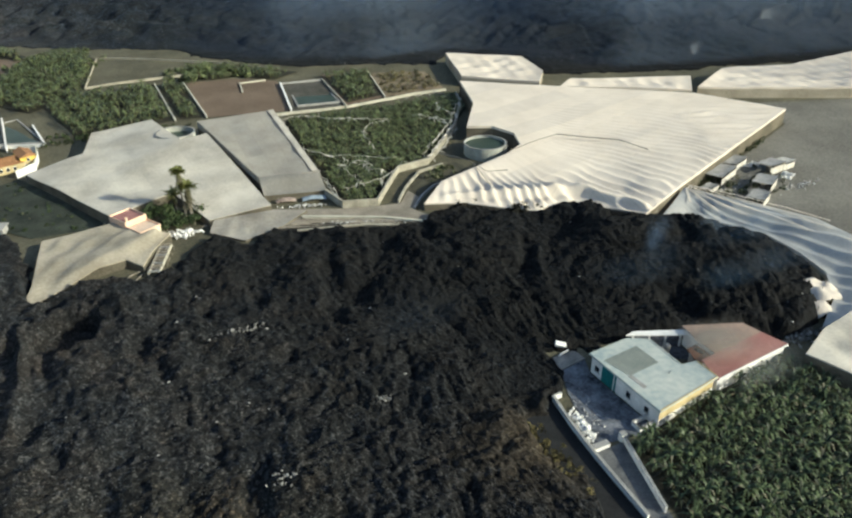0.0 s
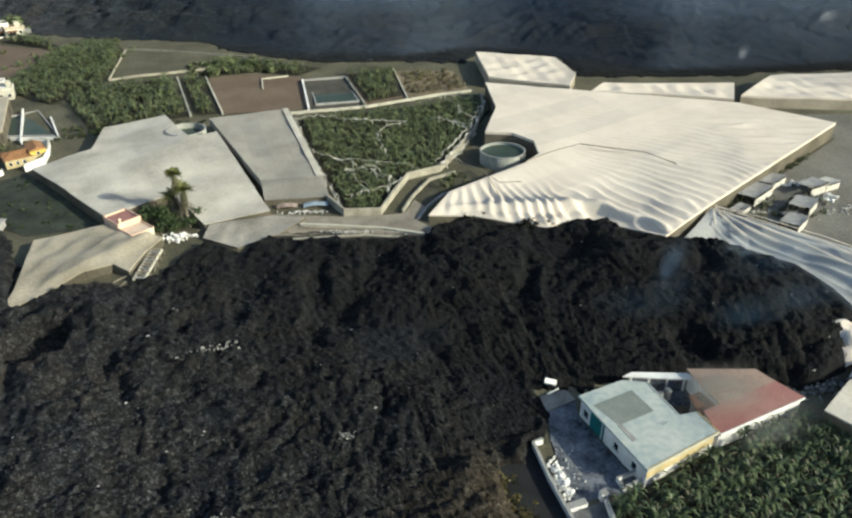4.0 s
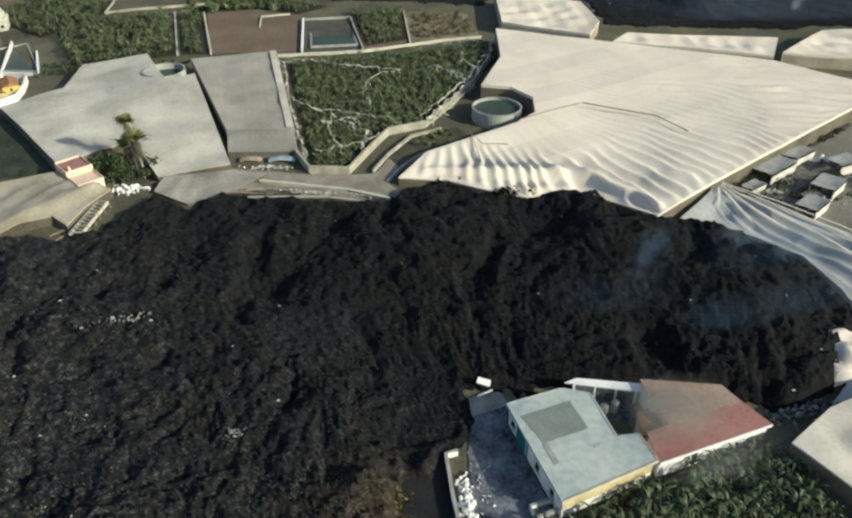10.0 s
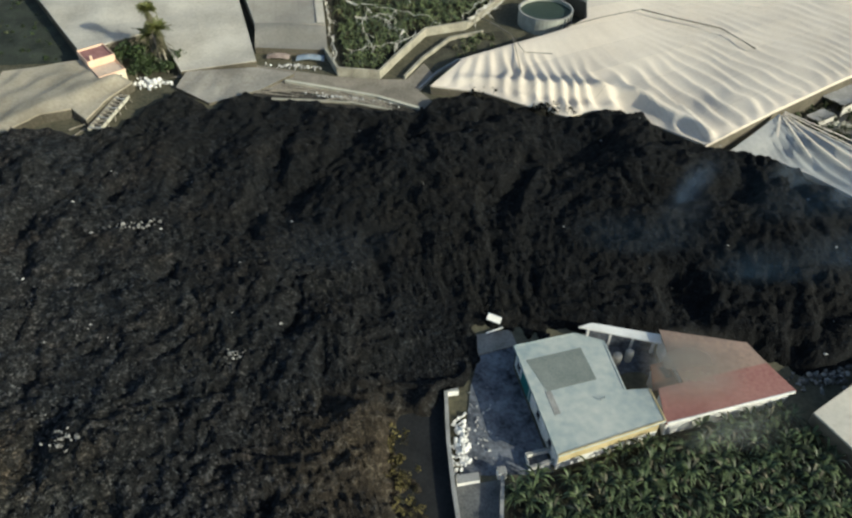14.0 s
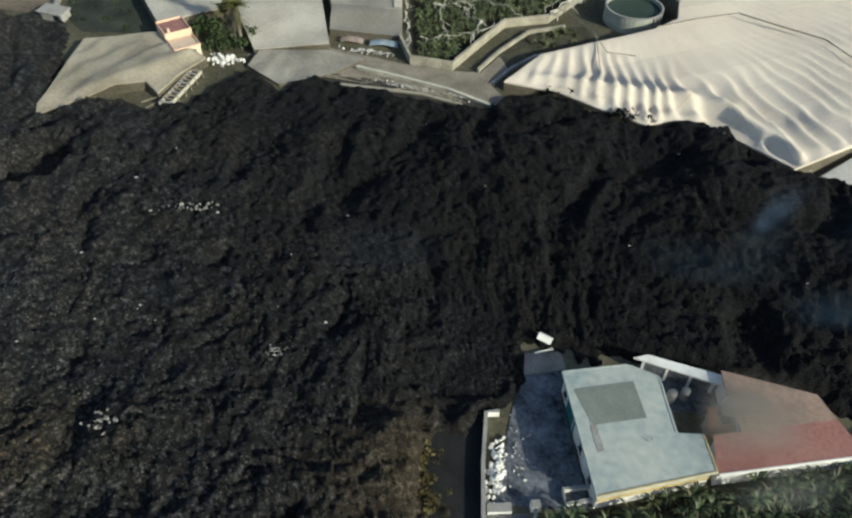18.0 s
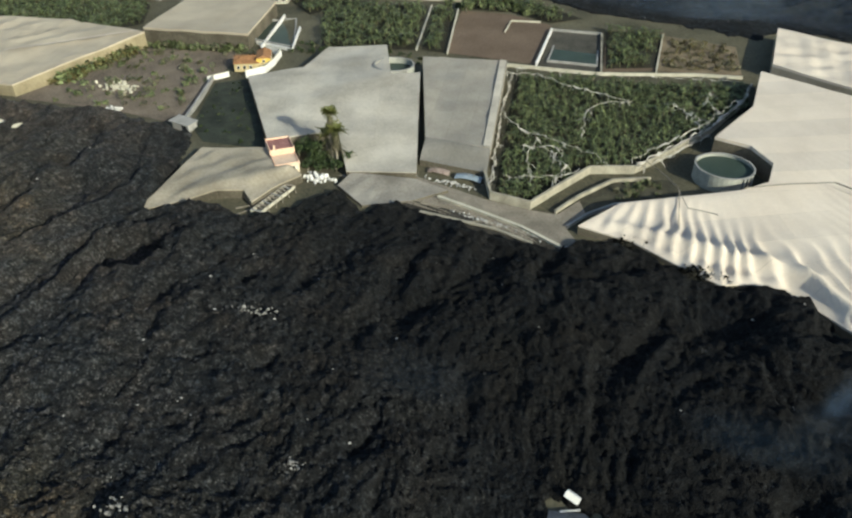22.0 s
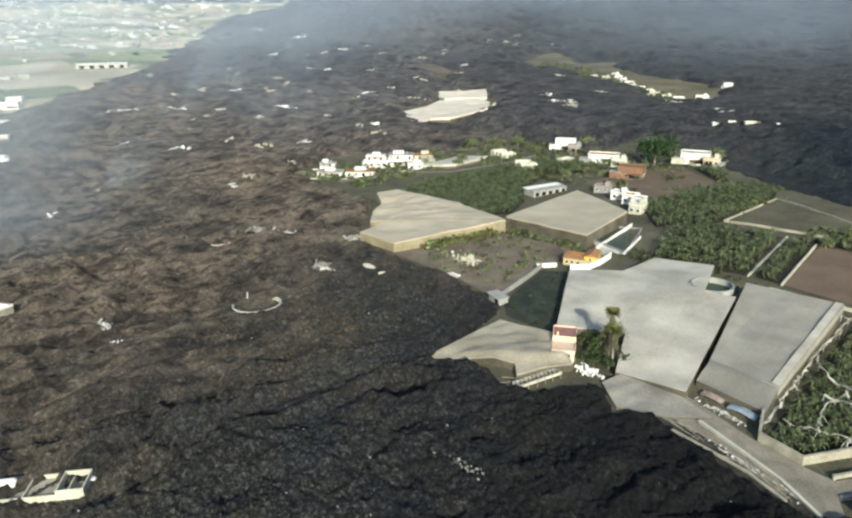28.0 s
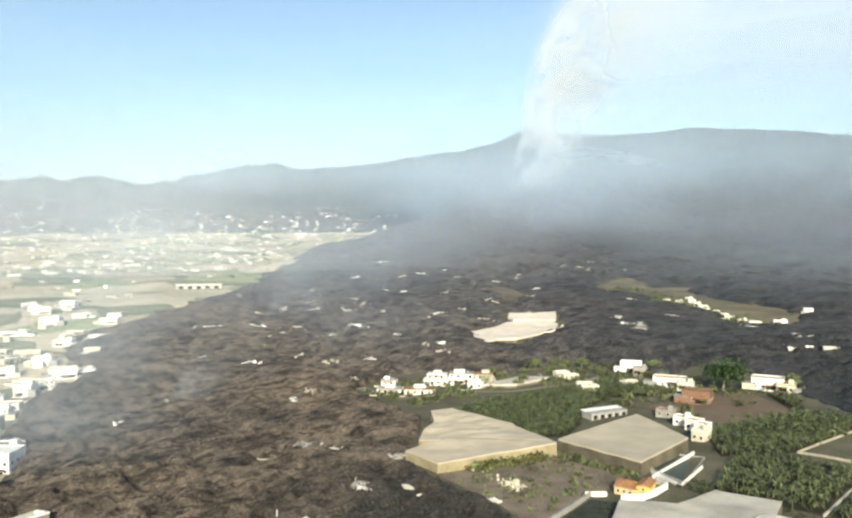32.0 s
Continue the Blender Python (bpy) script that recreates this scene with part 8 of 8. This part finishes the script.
def far_town(name, label, count, seed, pick):
    rnd = random.Random(seed)
    V, F, S = [], [], []
    made = 0
    while made < count:
        x, y = pick(rnd)
        if x is None:
            continue
        made += 1
        z = gz(x, y) - 0.5
        w, d, h, a = rnd.uniform(6, 13) * (0.9 + 0.9 * rnd.random() ** 3), rnd.uniform(5, 9), rnd.uniform(2.5, 5.5), rnd.uniform(0, 180)
        m = pose(x, y, z, 0, 0, a)
        o = len(V)
        for zz in (0, h):
            for sx, sy in ((-1, -1), (1, -1), (1, 1), (-1, 1)):
                V.append(m @ Vector((sx * w / 2, sy * d / 2, zz)))
        c = 0 if rnd.random() < 0.5 else 1
        F += [(o, o + 1, o + 5, o + 4), (o + 1, o + 2, o + 6, o + 5), (o + 2, o + 3, o + 7, o + 6), (o + 3, o, o + 4, o + 7)]
        S += [c] * 4
        # roof with a rim, and dark windows set into the walls
        V += [m @ Vector((0, 0, h + (1.6 if rnd.random() < 0.4 else 0.15)))]
        F += [(o + 4, o + 5, o + 8), (o + 5, o + 6, o + 8), (o + 6, o + 7, o + 8), (o + 7, o + 4, o + 8)]
        S += [2 if rnd.random() < 0.35 else 0] * 4
        for k in range(3):
            px = (k - 1) * w / 3.2
            for side, px2 in ((-1, px),):
                q = len(V)
                for ux, uz in ((-0.7, 0), (0.7, 0), (0.7, 1.4), (-0.7, 1.4)):
                    V.append(m @ Vector((px2 + ux, side * (d / 2 + 0.05), 1.1 + uz)))
                F.append((q, q + 1, q + 2, q + 3))
                S.append(3)
    return tagged(mesh_object(name, V, F, [WHITE, PALE_BLOCK, TERRACOTTA, DARK], None, S), label, "town", kind="stuff")


def pick_town(rnd):
    a, r = radians(rnd.uniform(62, 100)), 520 + 2400 * rnd.random() ** 1.1
    x, y = CENTRE[0] - r * math.sin(a), r * math.cos(a)
    d = float(outline_distance(np.array([x]), np.array([y]), TOWN)[0])
    if d > -8 or (620 < r < 1280 and rnd.random() < (0.96 if a < radians(84) else 0.8)):
        return None, None
    return x, y


far_town("town", "white flat roofed houses of a distant town", 620, 3, pick_town)


def pick_slope(rnd):
    a, r = radians(rnd.uniform(26, 92)), rnd.uniform(2500, 3100)
    if 47 < math.degrees(a) < 60 or rnd.random() < 0.3:
        return None, None
    return CENTRE[0] - r * math.sin(a), r * math.cos(a)


far_town("hillside_houses", "white houses scattered on the mountain's foot", 34, 4, pick_slope)
barn = thing("warehouse", "long pale warehouse in open fields", "warehouse", -985, 232, gz(-985, 232), 75)
box_part("wall", (62, 16, 6), Matrix(), PALE_BLOCK, barn, 0.1)
box_part("roof", (64, 18, 0.6), pose(0, 0, 6), WHITE, barn, 0.1)
for i in range(5):
    box_part("bay_door", (6, 0.4, 4), pose(-24 + i * 12, -8.05, 0.2), DARK, barn, 0)
V, F, S = [], [], []
rnd = random.Random(8)
for i in range(900):
    x, y = pick_town(rnd)
    if x is None:
        continue
    s, z = rnd.uniform(2, 6), gz(x, y)
    for k in range(5):
        o = len(V)
        cx, cy, cz = x + rnd.gauss(0, s), y + rnd.gauss(0, s), z + abs(rnd.gauss(0, s * 0.5)) + 1
        V += [(cx - s / 2, cy, cz - s / 3), (cx, cy - s / 2, cz), (cx + s / 2, cy, cz + s / 3), (cx, cy + s / 2, cz)]
        F.append((o, o + 1, o + 2, o + 3))
tagged(mesh_object("town_trees", V, F, LEAF), "green garden trees between the town's houses", "trees", kind="stuff")

# ---- smoke ----
def smoke_material(name, colour, thick, scale=(1, 1, 1), seed=0.0, contrast=(0.4, 0.65), fade=(0.0, 0.25, 0.7, 1.0), ends=(0.0, 0.3, 0.7, 1.0)):
    """Thin smoke: most light passes. The sheet's own u, v (0 to 1) fade it out at its edges."""
    m = bpy.data.materials.new(name)
    m.use_nodes = True
    n, l = m.node_tree.nodes, m.node_tree.links
    n.remove(n["Principled BSDF"])
    uv = n.new("ShaderNodeAttribute")
    uv.attribute_name = "smoke_uv"
    sep = n.new("ShaderNodeSeparateXYZ")
    l.new(uv.outputs["Vector"], sep.inputs[0])
    tex = n.new("ShaderNodeTexNoise")
    tex.noise_dimensions = "4D"
    tex.inputs["W"].default_value, tex.inputs["Detail"].default_value, tex.inputs["Scale"].default_value = seed, 6, 1.0
    mp = n.new("ShaderNodeMapping")
    mp.inputs["Scale"].default_value = scale
    l.new(uv.outputs["Vector"], mp.inputs[0])
    l.new(mp.outputs[0], tex.inputs["Vector"])
    rg = n.new("ShaderNodeMapRange")
    rg.inputs[1].default_value, rg.inputs[2].default_value = contrast
    l.new(tex.outputs[0], rg.inputs[0])

    def window(socket, a, b, c, d):
        up, down, mul = n.new("ShaderNodeMapRange"), n.new("ShaderNodeMapRange"), n.new("ShaderNodeMath")
        for q in (up, down):
            q.interpolation_type = "SMOOTHSTEP"
        up.inputs[1].default_value, up.inputs[2].default_value = a, b
        down.inputs[1].default_value, down.inputs[2].default_value = c, d
        down.inputs[3].default_value, down.inputs[4].default_value = 1, 0
        l.new(socket, up.inputs[0])
        l.new(socket, down.inputs[0])
        mul.operation = "MULTIPLY"
        l.new(up.outputs[0], mul.inputs[0])
        l.new(down.outputs[0], mul.inputs[1])
        return mul.outputs[0]

    a = window(sep.outputs[0], *ends)
    b = window(sep.outputs[1], *fade)
    p, q, r = (n.new("ShaderNodeMath") for _ in range(3))
    for k in (p, q, r):
        k.operation = "MULTIPLY"
    l.new(a, p.inputs[0])
    l.new(b, p.inputs[1])
    l.new(p.outputs[0], q.inputs[0])
    l.new(rg.outputs[0], q.inputs[1])
    l.new(q.outputs[0], r.inputs[0])
    r.inputs[1].default_value = thick
    df, tp, ms = n.new("ShaderNodeBsdfDiffuse"), n.new("ShaderNodeBsdfTransparent"), n.new("ShaderNodeMixShader")
    df.inputs["Color"].default_value = (*colour, 1)
    l.new(r.outputs[0], ms.inputs[0])
    l.new(tp.outputs[0], ms.inputs[1])
    l.new(df.outputs[0], ms.inputs[2])
    l.new(ms.outputs[0], n["Material Output"].inputs["Surface"])
    return m


def smoke_sheet(name, label, mat, place, rows=24, cols=40, parent=None):
    """A bowed sheet; place(u, v) gives its points for u, v from 0 to 1."""
    U, W = np.meshgrid(np.linspace(0, 1, cols), np.linspace(0, 1, rows))
    pts = [place(u, v) for u, v in zip(U.ravel(), W.ravel())]
    ob = grid_object(name, np.array(pts), rows, cols, [mat])
    at = ob.data.attributes.new("smoke_uv", "FLOAT_VECTOR", "POINT")
    at.data.foreach_set("vector", np.stack([U.ravel(), W.ravel(), 0 * U.ravel()], 1).astype(np.float32).ravel())
    ob.parent = parent
    return tagged(ob, label, "smoke", kind="stuff") if parent is None else ob


def arc(a0, a1, r, z0, z1):
    def place(u, v):
        a = radians(a0 + (a1 - a0) * u)
        x, y = CENTRE[0] - r * math.sin(a), r * math.cos(a)
        return (x, y, z0 + (z1 - z0) * v)
    return place


def land_arc(a0, a1, r, top):
    """A curtain that stands on the ground."""
    def place(u, v):
        a = radians(a0 + (a1 - a0) * u)
        x, y = CENTRE[0] - r * math.sin(a), r * math.cos(a)
        return (x, y, gz(x, y) + 1 + top * v)
    return place


def plume(r, az, w0, w1, lean, z0, z1, dx=0.0):
    def place(u, v):
        a = radians(az) - (lean * v ** 1.3 + (u - 0.5) * (w0 + (w1 - w0) * v) + 18 * math.sin(v * 9 + dx)) / r
        return (CENTRE[0] - r * math.sin(a), r * math.cos(a), z0 + (z1 - z0) * v)
    return place


PLUME = smoke_material("plume_smoke", (0.40, 0.43, 0.475), 0.9, (4.5, 9, 1), 1.0, (0.28, 0.56), (0.0, 0.10, 0.5, 0.95), (0.0, 0.12, 0.3, 1.0))
smoke_sheet("smoke_plume", "white smoke column rising from the volcano", PLUME, plume(2650, 50.3, 260, 900, 650, 250, 1300), 60, 24)
VEIL = smoke_material("smoke_veil", (0.42, 0.455, 0.51), 0.52, (3, 3, 1), 3.0, (-0.3, 0.6), (0.0, 0.3, 0.7, 1.0), (0.0, 0.3, 0.8, 1.0))
smoke_sheet("smoke_veil", "thin smoke spreading beside the column", VEIL, arc(8, 52, 2640, 400, 1500), 20, 30)
BANK = smoke_material("blue_smoke", (0.19, 0.26, 0.38), 0.5, (4, 2, 1), 2.0, (0.3, 0.7), (0.0, 0.3, 0.4, 1.0))
smoke_sheet("smoke_bank", "blue smoke drifting at the volcano's foot", BANK, arc(38, 68, 2200, 70, 520), 20, 30)
# curtain sheets standing in for the haze of air and smoke
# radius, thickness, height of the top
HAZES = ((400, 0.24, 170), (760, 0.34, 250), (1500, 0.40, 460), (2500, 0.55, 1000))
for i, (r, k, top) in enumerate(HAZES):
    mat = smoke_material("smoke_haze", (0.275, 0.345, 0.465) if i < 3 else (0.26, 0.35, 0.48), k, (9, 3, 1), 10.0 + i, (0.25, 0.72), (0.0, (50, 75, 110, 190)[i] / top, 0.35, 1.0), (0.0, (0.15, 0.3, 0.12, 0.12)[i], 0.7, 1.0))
    smoke_sheet("smoke_haze", "sheet for the thin blue haze of air and smoke", mat, land_arc((46, -25, -85, -85)[i], 175, r, top), 16, 90)
mat = smoke_material("smoke_haze", (0.29, 0.35, 0.44), 0.36, (7, 2, 1), 36.0, (0.2, 0.75), (0.0, 0.28, 0.4, 1.0))
smoke_sheet("smoke_haze", "low grey smoke drifting over the lava before the town", mat, land_arc(62, 150, 235, 110), 16, 40)
mat = smoke_material("smoke_haze", (0.40, 0.41, 0.43), 0.34, (6, 3, 1), 1240.0, (0.0, 0.6), (0.0, 0.05, 0.25, 1.0), (0.0, 0.25, 0.9, 1.0))
smoke_sheet("smoke_haze", "pale dusty haze over the town", mat, land_arc(58, 150, 1150, 253), 16, 50)
# the near edge of the smoke follows the edge of the lava
EDGE = [(430, 215), (300, 216), (200, 219), (140, 217), (100, 219), (76, 234), (58, 252), (36, 257), (10, 252), (-30, 261), (-66, 284), (-106, 303)]
REACH = np.cumsum([0.0] + [math.dist(a, b) for a, b in zip(EDGE, EDGE[1:])])


def edge_curtain(back, top):
    def place(u, v):
        q = u * REACH[-1]
        x, y = float(np.interp(q, REACH, [p[0] for p in EDGE])), float(np.interp(q, REACH, [p[1] for p in EDGE])) + back
        return (x, y, gz(x, y) + top * v)
    return place


for back, k, top, foot in ((3, 0.24, 100, 0.03), (55, 0.36, 170, 0.09)):
    mat = smoke_material("smoke_haze", (0.165, 0.222, 0.325), k, (13, 4, 1), 30.0 + back, (0.12, 0.74), (0.0, foot, 0.4, 1.0), (0.0, 0.12, 0.82, 1.0))
    smoke_sheet("smoke_haze", "blue smoke hanging over the lava behind the plots", mat, edge_curtain(back, top), 40, 90)
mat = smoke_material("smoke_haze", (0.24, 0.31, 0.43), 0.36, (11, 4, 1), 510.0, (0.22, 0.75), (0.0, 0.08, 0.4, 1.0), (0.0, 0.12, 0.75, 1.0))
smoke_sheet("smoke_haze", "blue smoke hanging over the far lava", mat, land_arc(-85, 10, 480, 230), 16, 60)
# sheet added for the pale haze at the far right
mat = smoke_material("smoke_haze", (0.38, 0.415, 0.45), 0.6, (5, 3, 1), 530.0, (0.0, 0.8), (0.0, 0.3, 0.5, 1.0), (-0.2, 0.0, 0.35, 1.0))
smoke_sheet("smoke_haze", "sheet for the pale haze over the far right lava", mat, land_arc(-75, 2, 330, 160), 16, 50)
# wisps that rise where the lava is still warm: place, width, height, drift, colour, thickness
WISPS = ((39.5, 87.5, 7.0, 6.0, 1.5, (0.09, 0.135, 0.22), 0.36), (41.5, 89.5, 8.0, 7.0, 2.0, (0.12, 0.17, 0.26), 0.30), (38.0, 83.0, 13, 6.0, 1.5, (0.11, 0.145, 0.21), 0.2), (60, 95, 15, 7, 4, (0.20, 0.26, 0.35), 0.34), (66, 88, 14, 8, 4, (0.18, 0.24, 0.34), 0.3),
         (57, 82, 36, 10, 3, (0.04, 0.072, 0.125), 0.22), (62, 74, 30, 9, 3, (0.04, 0.072, 0.125), 0.22), (48, 70, 30, 8, 2, (0.045, 0.08, 0.135), 0.26), (30, 76, 30, 8, 3, (0.04, 0.07, 0.12), 0.2), (-16, 72, 30, 9, 4, (0.08, 0.11, 0.16), 0.09),
         (34, 44, 18, 8, 3, (0.26, 0.28, 0.28), 0.26), (139, 229, 7, 7, 3, (0.5, 0.53, 0.56), 0.5), (200, 266, 12, 6, 4, (0.5, 0.53, 0.56), 0.5))
for i, (x, y, w, h, drift, colour, thick) in enumerate(WISPS):
    mat = smoke_material("smoke_wisp", colour, thick, (2.4, 1.8, 1), 50.0 + i, (0.22, 0.82), (0.0, 0.3, 0.35, 1.0), (0.0, 0.45, 0.55, 1.0))
    farm = y < 61 and x < 40
    z = -0.7 if farm else lava_z(x, y)
    smoke_sheet("smoke_wisp", "pale smoke drifting over the bananas" if farm else "blue wisp of smoke rising from a crack", mat,
                lambda u, v: (x + (u - 0.5) * w * (0.6 + 0.6 * v) + drift * v * v, y + 0.8 * math.sin(u * 3) + 0.4 * v * h, z - 0.2 + v * h), 12, 14)
for i, (x, y, w, h) in enumerate(((-640, 250, 60, 95), (-800, 430, 60, 110), (-360, 95, 30, 40))):
    mat = smoke_material("smoke_wisp", (0.34, 0.40, 0.50), 0.22, (2.2, 1.4, 1), 70.0 + i, (0.35, 0.8), (0.0, 0.2, 0.3, 1.0))
    z = gz(x, y)
    smoke_sheet("smoke_wisp", "pale blue smoke rising from the far lava", mat, lambda u, v: (x + (u - 0.5) * w * 0.4 + v * 14, y + (u - 0.5) * w + v * 22, z + 2 + v * h), 10, 10)
mat = smoke_material("shed_smoke", (0.25, 0.225, 0.19), 0.8, (2.2, 2.6, 1), 44.0, (0.15, 0.6), (0.0, 0.35, 0.55, 1.0), (0.0, 0.35, 0.45, 1.0))
smoke_sheet("smoke_wisp", "brownish smoke drifting over the shed roof", mat, lambda u, v: (24.5 + 15 * u + 1.5 * v, 48.5 + 14 * v, 0.6 + 1.2 * u + 1.2 * v + 0.5 * math.sin(5 * v)), 14, 14)
